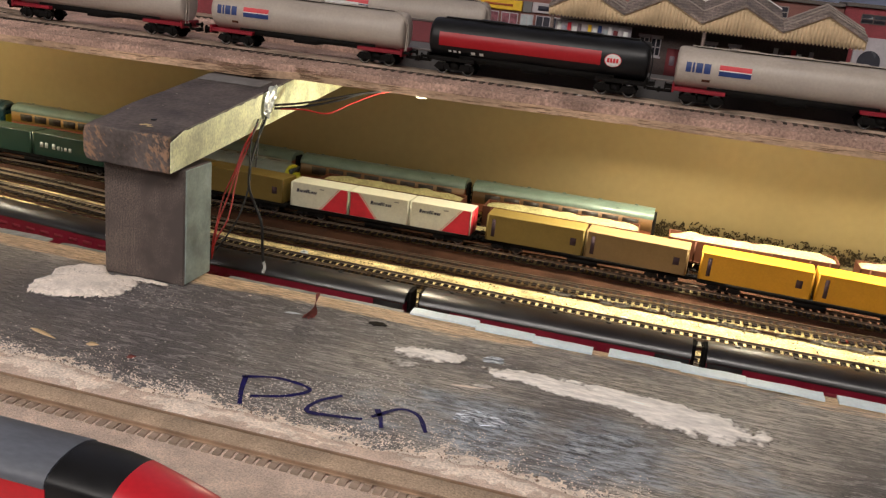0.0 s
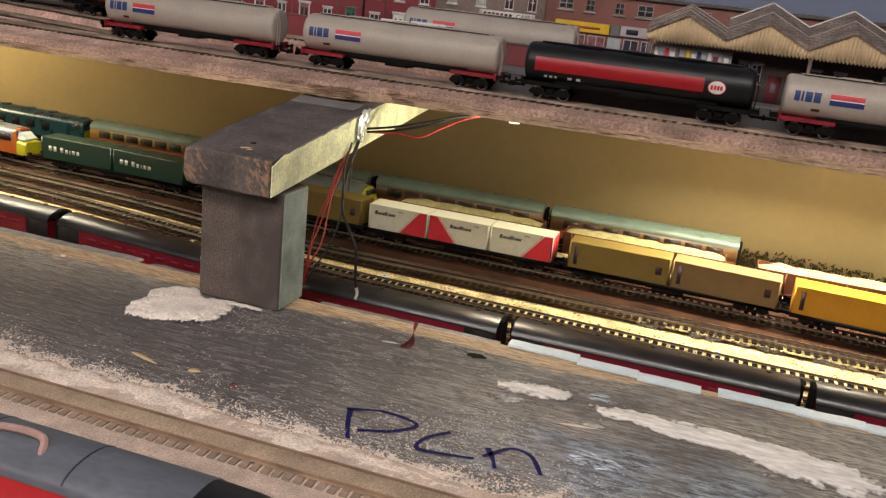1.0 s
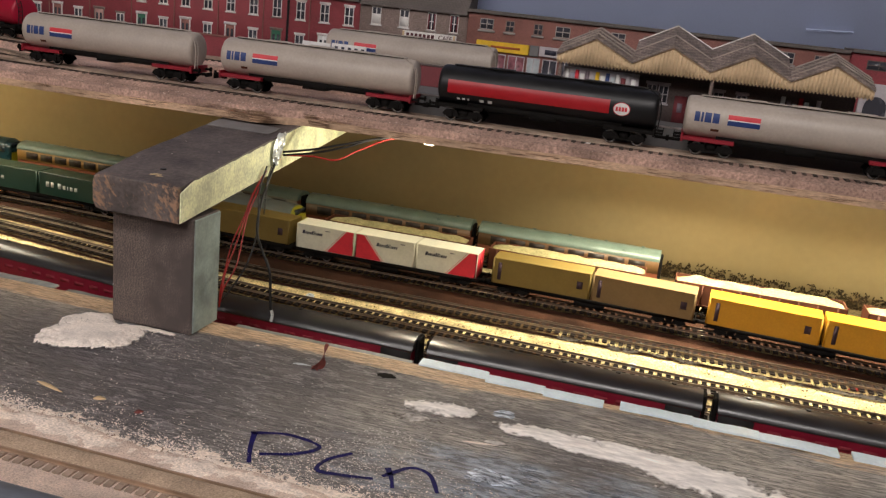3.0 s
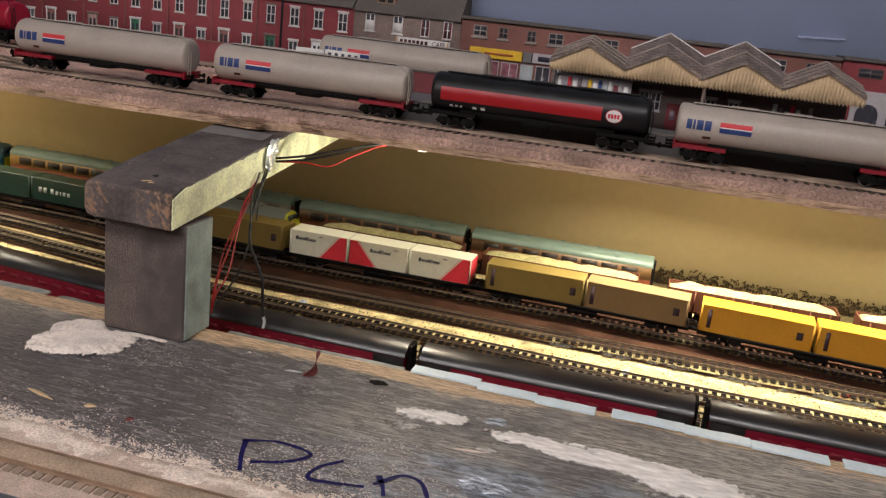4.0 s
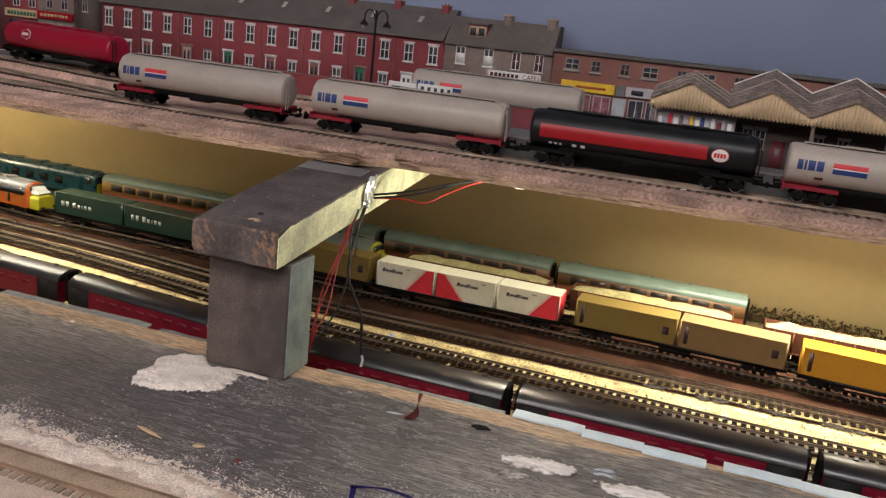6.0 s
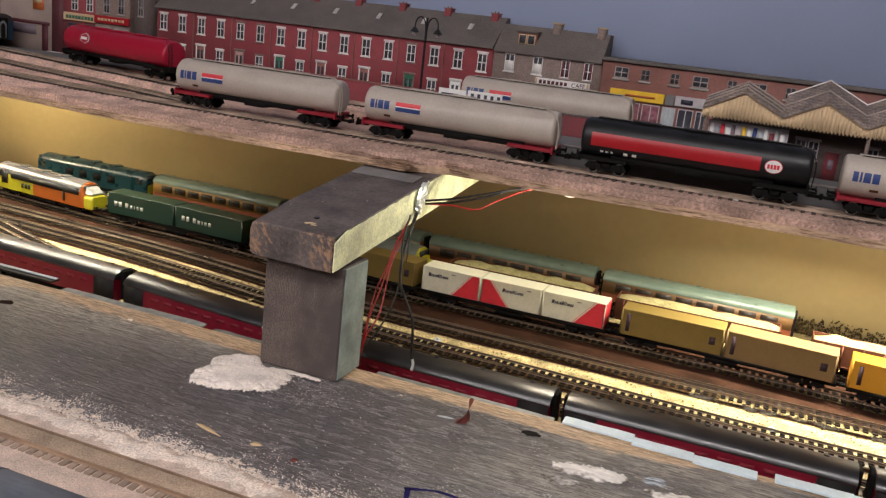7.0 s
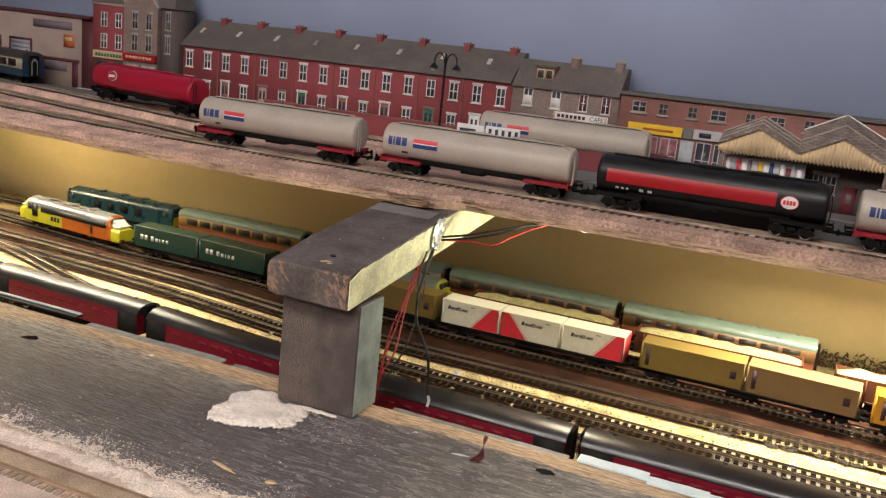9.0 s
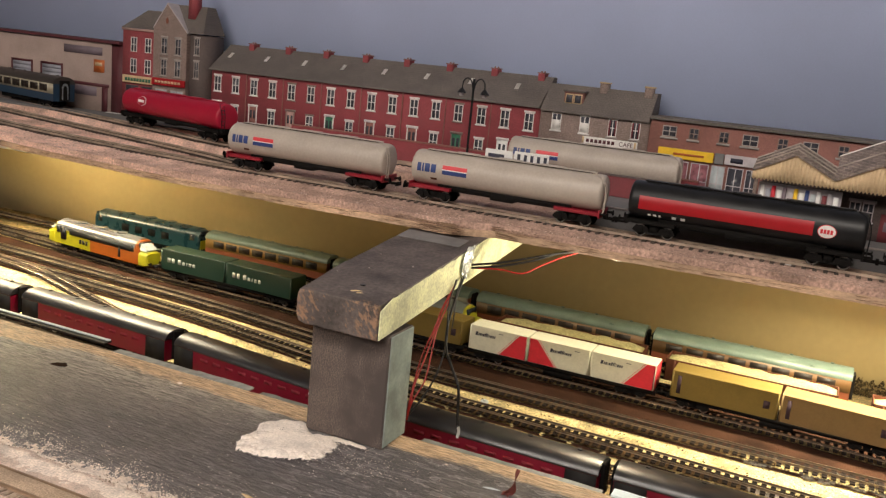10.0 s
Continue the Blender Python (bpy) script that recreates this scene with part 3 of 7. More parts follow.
def track(name, label, yf, x0, x1, z, near=None, pitch=0.0088, rail_mat=None, sleep=None):
    """Two rails on sleepers; z is the top of the rail. near: the stretch whose sleepers are single pieces."""
    t = thing(name, label, "railway track", kind="structure")
    for s in (-1, 1):
        bm = bmesh.new()
        xs = np.linspace(x0, x1, max(2, int((x1 - x0) / 0.05)))
        prof = [(-0.0004, 0), (0.0004, 0), (0.0004, -0.0009), (0.00022, -0.0013), (0.00022, -0.0020), (0.0012, -0.0024), (-0.0012, -0.0024), (-0.00022, -0.0020), (-0.00022, -0.0013), (-0.0004, -0.0009)]
        loft(bm, [[(x, yf(x) + s * 0.00865 + p[0], z + p[1]) for p in prof] for x in xs])
        part("rail", bm, rail_mat or M_rail, t)
    bmr = bmesh.new()
    n = int((x1 - x0) / pitch)
    for i in range(n):
        x = x0 + (i + 0.5) * pitch
        if near and near[0] < x < near[1]:
            o = new("sleeper", SLEEPER[sleep])
            o.parent = t
            o.matrix_basis = pose(x, yf(x), z, 0, 0, random.uniform(-0.6, 0.6))
        else:
            w = 0.0018 if sleep else 0.0025
            box(bmr, x - w, x + w, yf(x) - 0.0155, yf(x) + 0.0155, z - 0.0045, z - 0.0030)
    part("sleepers", bmr, sleep or M_sleeper, t, smooth=0)["kind"] = "stuff"
    return t


YARD = [0.655, 0.713, 0.776, 0.850, 0.932, 0.990, 1.070]


def spread(k, x):
    """The middle tracks draw apart towards the turnouts; offsets are fitted to the camera's view."""
    if k == 0:
        t = min(1.0, max(0.0, (x + 0.52) / 0.36))
        return -0.015 - 0.010 * t * t * (3 - 2 * t)
    if k in (1, 2):
        t = min(1.0, max(0.0, (x + 0.22) / 0.32))
        return 0.004 - 0.014 * t + (0.070 * max(0.0, -x - 0.28) if k == 2 else 0.0)
    if k == 4:
        return 0.10 * max(0.0, -x - 0.90) - 0.062 * max(0.0, x - 0.03)
    if k == 3:
        return 0.055 * max(0.0, -x - 0.45)
    return 0.0


def yard(k):
    return lambda x: YARD[k] + bend(x) + spread(k, x)


for k in range(7):
    track("yard_track", "dark sleepered model railway track on the lower level", yard(k), -1.9, 0.9, RAIL, near=(-1.05, 0.40) if k in (1, 2, 3) else None)
def turnout(x):
    t = min(1.0, max(0.0, (-x - 0.62) / 0.50))
    return yard(1)(x) + (yard(2)(x) - yard(1)(x)) * t * t * (3 - 2 * t)


track("turnout_track", "curved yard track joining two tracks", turnout, -1.14, -0.62, RAIL - 0.0003)
track("front_track", "model track half buried in pinkish sand", lambda x: 0.300, -1.2, 0.6, 0.006, near=(-0.55, 0.1), pitch=0.0066, rail_mat=M_sandrail, sleep=M_sandsleeper)
track("front_track", "model track half buried in pinkish sand", lambda x: 0.192, -1.2, 0.6, 0.0045, rail_mat=M_sandrail)


def upper_a(x):
    t = max(0.0, -x - 0.50)
    return 0.738 + 0.19 * t * t


def upper_b(x):
    t = min(1.0, max(0.0, (-x - 0.45) / 0.6))
    return 0.915 - 0.032 * t * t * (3 - 2 * t)


track("upper_track", "model track ballasted in grey stone on the upper deck", upper_a, -1.9, 0.9, URAIL, near=(-1.1, 0.45), sleep=M_dusty, rail_mat=M_dustyrail)
def upper_d(x):
    t = max(0.0, -x - 0.55)
    return 0.741 + 0.24 * t - 0.03 * math.exp(-t * 20) + 0.03


track("upper_track", "model track ballasted in grey stone on the upper deck", upper_b, -0.60, 0.9, BRAIL, sleep=M_dusty, rail_mat=M_dustyrail)
track("upper_track", "model track branching off on the upper deck", upper_d, -1.9, -0.62, URAIL - 0.0004, sleep=M_dusty, rail_mat=M_dustyrail)


def siding(x):
    u = max(0.0, -0.68 - x)
    return 0.847 + 0.27 * u - 0.03 * u * u


track("siding_track", "short dusty siding by the shop fronts", siding, -1.38, -0.66, SRAIL, sleep=M_dusty, rail_mat=M_dustyrail)



def shoulder(yf, x0, x1, z, base, label):
    bm = bmesh.new()
    rows = []
    for x in np.linspace(x0, x1, int((x1 - x0) / 0.006)):
        row = []
        for k, (dy, dz) in enumerate(((-0.028, -99), (-0.021, -0.0044), (-0.0165, -0.0037), (-0.0105, -0.0034), (-0.0060, -0.0038), (0.0, -0.0036), (0.0060, -0.0038), (0.0105, -0.0034), (0.0165, -0.0037), (0.021, -0.0044), (0.028, -99))):
            zz = base + 0.0001 if dz < -1 else z + dz - 0.0003 + 0.0011 * noise.noise(Vector((x * 22, k * 0.6, z))) + 0.0005 * noise.noise(Vector((x * 90, k * 3.1, z)))
            row.append((x, yf(x) + dy + 0.002 * noise.noise(Vector((x * 40, k * 5.0, 2))), zz))
        rows.append(row)
    loft(bm, rows, closed=False)
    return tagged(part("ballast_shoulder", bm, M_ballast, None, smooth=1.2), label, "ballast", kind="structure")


shoulder(upper_a, -1.6, 0.6, URAIL, DECK, "grey ballast packed round the front upper track")
shoulder(upper_b, -0.58, 0.6, BRAIL, BACK, "grey ballast packed round the rear upper track")
shoulder(siding, -1.38, -0.66, SRAIL - 0.0002, DECK, "grey ballast packed round the siding")
shoulder(upper_d, -1.6, -0.70, URAIL - 0.0006, DECK, "grey ballast packed round the branching track")

# ---- pillar and beam ----
bm = bmesh.new()
box(bm, -0.322, -0.250, 0.500, 0.542, 0, 0.0962, 0.0012)
pillar = tagged(part("timber_pillar", bm, M_weave, None), "dark stained timber post with a grey green side standing on the board", "timber post")
bpart("side_face", (-0.2505, -0.2492, 0.5015, 0.5405, 0.001, 0.0955), M_pillarside, pillar, "grey green painted side")


def beam_top(y):
    return min(0.1490, 0.125 + 0.112 * (y - 0.484))


def beam_low(y):
    return 0.0955 + 0.095 * (y - 0.484)


bm = bmesh.new()
ys = [0.483, 0.4838, 0.486, 0.492] + [0.50 + 0.012 * i for i in range(32)]
rings = []
for k, y in enumerate(ys):
    inset = (0.0016, 0.0006, 0.0002)[k] if k < 3 else 0.0
    zt, zl = beam_top(y) - inset, beam_low(y) + inset
    xl, xr = -0.3285 + inset, -0.2530 - inset
    ring = []
    for u in np.linspace(0, 1, 9):
        ring.append((xl + (xr - xl) * u, zt))
    for u in np.linspace(0, 1, 5)[1:]:
        ring.append((xr, zt + (zl - zt) * u))
    for u in np.linspace(0, 1, 9)[1:]:
        ring.append((xr + (xl - xr) * u, zl))
    for u in np.linspace(0, 1, 5)[1:-1]:
        ring.append((xl, zl + (zt - zl) * u))
    worn = 0.0017 * max(0.0, 1 - (y - 0.483) / 0.06)
    for i, (sx, sz) in ((0, (1, -1)), (8, (-1, -1)), (20, (1, 1))):
        ring[i] = (ring[i][0] + sx * worn, ring[i][1] + sz * worn)
    ring[1] = (ring[1][0], ring[1][1] - worn * 0.15)
    rings.append([(x + 0.0006 * noise.noise(Vector((x * 70, y * 40, z * 90))), y + (0.0022 * noise.noise(Vector((x * 110, z * 130, 3))) if k < 3 else 0), z + (0.0007 * noise.noise(Vector((x * 60, y * 40, 7))) if y < 0.66 else 0)) for x, z in ring])
loft(bm, rings)
beam = tagged(part("timber_beam", bm, M_beam, None, smooth=0.5), "dark stained timber beam on the post holding the upper deck", "timber beam")
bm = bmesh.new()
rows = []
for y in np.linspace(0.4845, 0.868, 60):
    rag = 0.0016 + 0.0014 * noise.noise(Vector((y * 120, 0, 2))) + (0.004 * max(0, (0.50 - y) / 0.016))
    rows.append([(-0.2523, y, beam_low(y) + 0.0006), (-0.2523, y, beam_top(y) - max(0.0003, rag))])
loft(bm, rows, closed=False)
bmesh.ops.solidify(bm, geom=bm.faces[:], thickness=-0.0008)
part("painted_side", bm, M_beamside, beam, "cream painted side lightened in colour for the yard lamp light")
bm = bmesh.new()
loft(bm, [[(x, y, beam_top(y) + 0.0006) for x in (-0.3265, -0.262)] for y in (0.648, 0.672)], closed=False)
bmesh.ops.solidify(bm, geom=bm.faces[:], thickness=-0.0006)
part("pale_band", bm, M_paleband, beam, "faded grey paint band")


# ---- tank wagons ----
def ring(cx, cy, cz, r, n=28):
    return [(cx, cy + r * math.sin(2 * math.pi * i / n), cz + r * math.cos(2 * math.pi * i / n)) for i in range(n)]


def bogie(t, x, mat_frame=None):
    m = mat_frame or M_under
    bm = bmesh.new()
    for s in (-1, 1):
        prism(bm, [(x - 0.020, 0.0065), (x - 0.017, 0.0105), (x - 0.006, 0.0105), (x - 0.004, 0.0055), (x + 0.004, 0.0055), (x + 0.006, 0.0105), (x + 0.017, 0.0105), (x + 0.020, 0.0065), (x + 0.016, 0.0040), (x + 0.008, 0.0045), (x - 0.008, 0.0045), (x - 0.016, 0.0040)], s * 0.0118 - 0.0012, s * 0.0118 + 0.0012, "y")
        for a in (-0.0125, 0.0125):
            box(bm, x + a - 0.0025, x + a + 0.0025, s * 0.0135 - 0.0012, s * 0.0135 + 0.0012, 0.0045, 0.009)
    box(bm, x - 0.004, x + 0.004, -0.012, 0.012, 0.005, 0.012)
    b = part("bogie", bm, m, t)
    for a in (-0.0125, 0.0125):
        bm = bmesh.new()
        for s in (-1, 1):
            cyl(bm, (x + a, s * 0.0075, 0.0062), (x + a, s * 0.0098, 0.0062), 0.0062, 16)
        cyl(bm, (x + a, -0.0118, 0.0062), (x + a, 0.0118, 0.0062), 0.0012, 6)
        ws = part("wheelset", bm, M_under, b)
        bm = bmesh.new()
        for s in (-1, 1):
            rr = [[(x + a + k * math.cos(q * math.pi / 10), s * yy, 0.0062 + k * math.sin(q * math.pi / 10)) for q in range(20)] for k, yy in ((0.0046, 0.0099), (0.0058, 0.0099), (0.0058, 0.0094), (0.0046, 0.0094))]
            loft(bm, rr + rr[:1], caps=False)
        part("rim", bm, M_steel, ws, "bright steel rims")


def coupling(t, x, s):
    bm = bmesh.new()
    box(bm, min(x, x + s * 0.010), max(x, x + s * 0.010), -0.0018, 0.0018, 0.009, 0.0115)
    box(bm, min(x + s * 0.010, x + s * 0.0115), max(x + s * 0.010, x + s * 0.0115), -0.006, 0.006, 0.0085, 0.0125)
    part("coupling", bm, M_under, t)
    for y in (-0.0115, 0.0115):
        bm = bmesh.new()
        cyl(bm, (x, y, 0.0145), (x + s * 0.006, y, 0.0145), 0.0012, 8)
        cyl(bm, (x + s * 0.006, y, 0.0145), (x + s * 0.0068, y, 0.0145), 0.0028, 10)
        part("buffer", bm, M_under, t)


def tank_wagon(label, livery, at, L=0.203):
    t = thing("tank_wagon", label, "tank wagon", "tank wagons on the upper deck", at=at)
    body = {"grey": M_tank, "black": M_black, "red": M_redtank}[livery]
    frame_mat = M_redframe if livery == "grey" else M_under
    r, h = 0.0178, L / 2
    cz = 0.0335
    bm = bmesh.new()
    rings = []
    for dx, k in ((0.0, 0.0), (0.0004, 0.60), (0.0010, 0.86), (0.0020, 0.945), (0.0036, 0.985), (0.0062, 1.0)):
        rings.append(ring(-h + dx, 0, cz, max(r * k, 0.0003)))
    rings += [[(-p[0], p[1], p[2]) for p in q] for q in rings[::-1]]
    loft(bm, rings)
    tank = part("tank", bm, body, t)
    bm = bmesh.new()
    box(bm, -h + 0.012, h - 0.012, -0.0035, 0.0035, cz + r - 0.0002, cz + r + 0.0012, 0.0004)
    part("walkway", bm, body, t)
    for yy in (-0.0055, 0.0055):
        bm = bmesh.new()
        cyl(bm, (-h + 0.014, yy, cz + r + 0.0004), (h - 0.014, yy, cz + r + 0.0004), 0.0004, 5)
        part("walkway_rail", bm, M_under if livery != "red" else body, t)
    for a in (-0.045, 0.0, 0.045):
        bm = bmesh.new()
        box(bm, a - 0.012, a + 0.012, -0.005, 0.005, cz + r - 0.0004, cz + r + 0.0019, 0.0005)
        part("hatch", bm, body, t)
    bm = bmesh.new()
    for s in (-1, 1):
        box(bm, -h + 0.03, h - 0.03, s * 0.009 - 0.001, s * 0.009 + 0.001, 0.013, 0.0185)
    box(bm, -0.012, 0.012, -0.012, 0.012, 0.011, 0.016)
    part("underframe", bm, M_under, t)
    for s in (-1, 1):
        bm = bmesh.new()
        box(bm, min(s * h, s * (h - 0.046)), max(s * h, s * (h - 0.046)), -0.0155, 0.0155, 0.0125, 0.0160, 0.0004)
        box(bm, min(s * h, s * (h - 0.002)), max(s * h, s * (h - 0.002)), -0.0165, 0.0165, 0.0110, 0.0185, 0.0004)
        part("end_frame", bm, frame_mat, t, "red end frame" if livery == "grey" else "")
        bogie(t, s * (h - 0.027))
        coupling(t, s * h, s)
    # ladder at the right-hand end
    bm = bmesh.new()
    for y in (-0.012, -0.007):
        tube(bm, smooth_path([(h + 0.0015, y, 0.016), (h + 0.002, y, 0.036), (h - 0.002, y, 0.047), (h - 0.010, y * 0.6, 0.0515)], 4), 0.0005, 5)
    for i in range(7):
        z = 0.019 + i * 0.0048
        cyl(bm, (h + 0.0018, -0.012, z), (h + 0.0018, -0.007, z), 0.0004, 5)
    part("ladder", bm, M_black if livery == "red" else body, t)

    def decal(name, xa, xb, za, zb, m, out=0.0004):
        """A thin print that follows the tank's side."""
        bm = bmesh.new()
        n = 6
        rows = []
        for i in range(n + 1):
            z = za + (zb - za) * i / n
            y = -math.sqrt(max(1e-8, (r + out) ** 2 - (z - cz) ** 2))
            rows.append([bm.verts.new((x, y, z)) for x in (xa, xb)])
        for a, b in zip(rows, rows[1:]):
            bm.faces.new((a[0], a[1], b[1], b[0]))
        return part(name, bm, m, tank)
    if livery == "grey":
        x = -h + 0.009
        for w in (0.0044, 0.0018, 0.0056, 0.0056):
            decal("logo_bar", x, x + w, cz - 0.0030, cz + 0.0055, M_blue)
            x += w + 0.0012
        decal("red_flash", x + 0.006, x + 0.033, cz + 0.0015, cz + 0.0058, M_redprint)
        decal("blue_flash", x + 0.006, x + 0.033, cz - 0.0034, cz + 0.0010, M_blue)
        decal("white_line", x + 0.006, x + 0.033, cz + 0.0008, cz + 0.0017, M_white, 0.0006)
        decal("hazard_plate", -h + 0.024, -h + 0.031, cz - 0.0105, cz - 0.0082, M_rust)
    elif livery == "black":
        decal("red_band", -h + 0.011, h - 0.043, cz - 0.0068, cz + 0.0056, M_redstripe)
        for i, rr in enumerate((0.0073, 0.0067)):
            bm = bmesh.new()
            n = 24
            vs = []
            for k in range(n):
                a = 2 * math.pi * k / n
                z = cz - 0.0015 + rr * 0.82 * math.sin(a)
                vs.append(bm.verts.new((h - 0.032 + rr * 1.05 * math.cos(a), -math.sqrt((r + 0.0006 + 0.0003 * i) ** 2 - (z - cz) ** 2), z)))
            bm.faces.new(vs)
            part("logo_oval", bm, (M_redprint, M_white)[i], tank)
        for k in range(4):
            decal("logo_bar", h - 0.0372 + k * 0.0027, h - 0.0352 + k * 0.0027, cz - 0.0034, cz + 0.0004, M_redprint, 0.0014)
        for i, w in enumerate((0.003, 0.003, 0.002)):
            decal("data_mark", -h + 0.020 + i * 0.005, -h + 0.020 + i * 0.005 + w, cz - 0.0125, cz - 0.0105, M_white)
        for x in (-h + 0.042, -h + 0.050):
            decal("data_mark", x, x + 0.004, cz - 0.0128, cz - 0.0102, M_white)
    else:
        for i, (rr, m) in enumerate(((0.0115, M_white), (0.0101, M_redtank))):
            bm = bmesh.new()
            vs = []
            for k in range(6):
                z = cz + 0.0035 + rr * 0.62 * math.sin(math.pi / 6 + k * math.pi / 3)
                vs.append(bm.verts.new((-h + 0.055 + rr * math.cos(math.pi / 6 + k * math.pi / 3), -math.sqrt((r + 0.0007 + 0.0004 * i) ** 2 - (z - cz) ** 2), z)))
            bm.faces.new(vs)
            part("logo_hexagon", bm, m, tank)
        decal("logo_bar", -h + 0.0480, -h + 0.0620, cz + 0.0018, cz + 0.0054, M_white, 0.0016)
    return t


def on_upper(yf, x):
    a = math.degrees(math.atan((yf(x + 0.02) - yf(x - 0.02)) / 0.04))
    return pose(x, yf(x), BRAIL if yf is upper_b else SRAIL if yf is siding else URAIL, 0, 0, a)


GREY_LABEL = "pale grey bogie tank wagon with blue mark and red end frames"
tank_wagon(GREY_LABEL, "grey", on_upper(upper_a, -0.4885))
tank_wagon(GREY_LABEL, "grey", on_upper(upper_a, -0.2545))
tank_wagon("black bogie tank wagon with a long red band and oval badge", "black", on_upper(upper_a, -0.0260), 0.205)
tank_wagon(GREY_LABEL, "grey", on_upper(upper_a, 0.2005))
tank_wagon("pale grey bogie tank wagon on the rear track", "grey", on_upper(upper_b, -0.2165))
tank_wagon("bright red bogie tank wagon with a white badge", "red", on_upper(siding, -0.799), 0.228)


# ---- container wagons ----
def yard_pose(k, x):
    f = yard(k)
    a = math.degrees(math.atan((f(x + 0.02) - f(x - 0.02)) / 0.04))
    return pose(x, f(x), RAIL, 0, 0, a)


def container_wagon(label, at, L, group="container wagons"):
    t = thing("container_wagon", label, "container wagon", group, at=at)
    bm = bmesh.new()
    for s in (-1, 1):
        box(bm, -L / 2, L / 2, s * 0.0125 - 0.001, s * 0.0125 + 0.001, 0.0095, 0.0148)
    for i in range(9):
        x = -L / 2 + L * i / 8
        box(bm, x - 0.0012 if i else x, x + 0.0012 if i < 8 else x, -0.012, 0.012, 0.011, 0.0145)
    part("chassis", bm, M_under, t)
    bm = bmesh.new()
    box(bm, -0.018, 0.018, -0.0125, -0.0105, 0.0035, 0.0095)
    part("brake_gear", bm, M_under, t)
    for s in (-1, 1):
        bogie(t, s * (L / 2 - 0.030))
        coupling(t, s * L / 2, s)
    return t


def container(label, at, L, H, W, m, name="container", group="containers on wagons"):
    """A ribbed box with its origin at the middle of its floor."""
    t = thing(name, label, "container", group, at=at)
    bm = bmesh.new()
    box(bm, -L / 2, L / 2, -W / 2, W / 2, 0, H, 0.0005)
    body = part("body", bm, m, t, smooth=0)
    for x in (-L / 2 + 0.0012, L / 2 - 0.0012):
        bpart("corner_post", (x - 0.0010, x + 0.0010, -W / 2 - 0.0003, -W / 2 + 0.001, 0.0005, H - 0.0005), m, t, bev=0)
    return t, body


def plate(name, parent, xa, xb, za, zb, y, m):
    bm = bmesh.new()
    box(bm, xa, xb, y - 0.0003, y + 0.0002, za, zb)
    return part(name, bm, m, parent)


def slanted(name, parent, pts, y, m, th=0.0003):
    bm = bmesh.new()
    prism(bm, pts, y - th, y + 0.0002, "y")
    return part(name, bm, m, parent)


FLOOR = 0.0152
# three white and red containers
gx, gL = -0.2275, 0.0785
container_wagon("long flat container wagon with three short containers", yard_pose(4, gx), 0.242)
for i in range(3):
    x = gx + (i - 1) * 0.0795
    p = yard_pose(4, x) @ pose(0, 0, FLOOR)
    t, body = container("white short container with red slanted corner and dark lettering", p, gL, 0.0315, 0.033, M_boxwhite)
    h, y = gL / 2, -0.0165
    H = 0.0315
    if i in (0, 2):
        slanted("red_corner", body, [(h - 0.001, 0.0006), (h - 0.036, 0.0006), (h - 0.011, H - 0.001), (h - 0.001, H - 0.001)], y, M_redprint)
        slanted("pinstripe", body, [(h - 0.0385, 0.0006), (h - 0.0378, 0.0006), (h - 0.0128, H - 0.001), (h - 0.0135, H - 0.001)], y, M_redprint)
    else:
        slanted("red_corner", body, [(-h + 0.001, 0.0006), (-h + 0.036, 0.0006), (-h + 0.011, H - 0.001), (-h + 0.001, H - 0.001)], y, M_redprint)
        slanted("pinstripe", body, [(-h + 0.0378, 0.0006), (-h + 0.0385, 0.0006), (-h + 0.0135, H - 0.001), (-h + 0.0128, H - 0.001)], y, M_redprint)
    x0 = -h + 0.008 if i == 0 else (-h + 0.028 if i == 1 else -h + 0.012)
    xx = x0
    for k, w in enumerate((0.0030, 0.0016, 0.0020, 0.0008, 0.0022, 0.0020, 0.0012, 0.0008, 0.0008, 0.0022, 0.0020, 0.0016)):
        slanted("lettering_bar", body, [(xx, 0.0192), (xx + w, 0.0192), (xx + w + 0.0009, 0.0238 if k in (0, 5, 6, 7) else 0.0224), (xx + 0.0009, 0.0238 if k in (0, 5, 6, 7) else 0.0224)], y, M_dprint)
        xx += w + 0.0006
    plate("code_bar", body, x0 + 0.031, x0 + 0.037, 0.0262, 0.0270, y, M_dprint)
    if i == 2:
        bpart("red_end", (h - 0.0004, h + 0.0005, -0.016, 0.016, 0.0006, H - 0.0008), M_redprint, body, bev=0)

# yellow and tan containers in pairs
for base, cols in ((0.0300, (M_tan, M_buff)), (0.286, (M_yellow, M_yellow)), (-0.475, (M_tan, M_tan)), (-0.755, (M_green, M_green))):
    container_wagon("long flat container wagon with two containers", yard_pose(4, base), 0.246)
    for s, m in zip((-1, 1), cols):
        x = base + s * (0.0605 if m in (M_tan, M_buff) else 0.0622)
        word = {M_tan: "tan", M_buff: "brownish tan", M_yellow: "golden yellow", M_green: "dark green"}[m]
        t, body = container(word + " long container on a flat wagon", yard_pose(4, x) @ pose(0, 0, FLOOR), 0.1185 if m in (M_tan, M_buff) else 0.1215, 0.0315, 0.034, m)
        y = -0.017
        if m is M_green:
            xx = -0.048
            for w in (0.0055, 0.0050, 0.0, 0.0055, 0.0045, 0.0016, 0.0045, 0.0045):
                if w:
                    plate("lettering_bar", body, xx, xx + w, 0.012, 0.0192 if w > 0.0049 else 0.0172, y, M_greystrip)
                xx += w + 0.003 if w else 0.004
        else:
            plate("label_panel", body, -0.0525, -0.0480, 0.005, 0.0265, y, M_dullblue)
            plate("label_panel", body, 0.043, 0.050, 0.011, 0.020, y, M_dullblue)


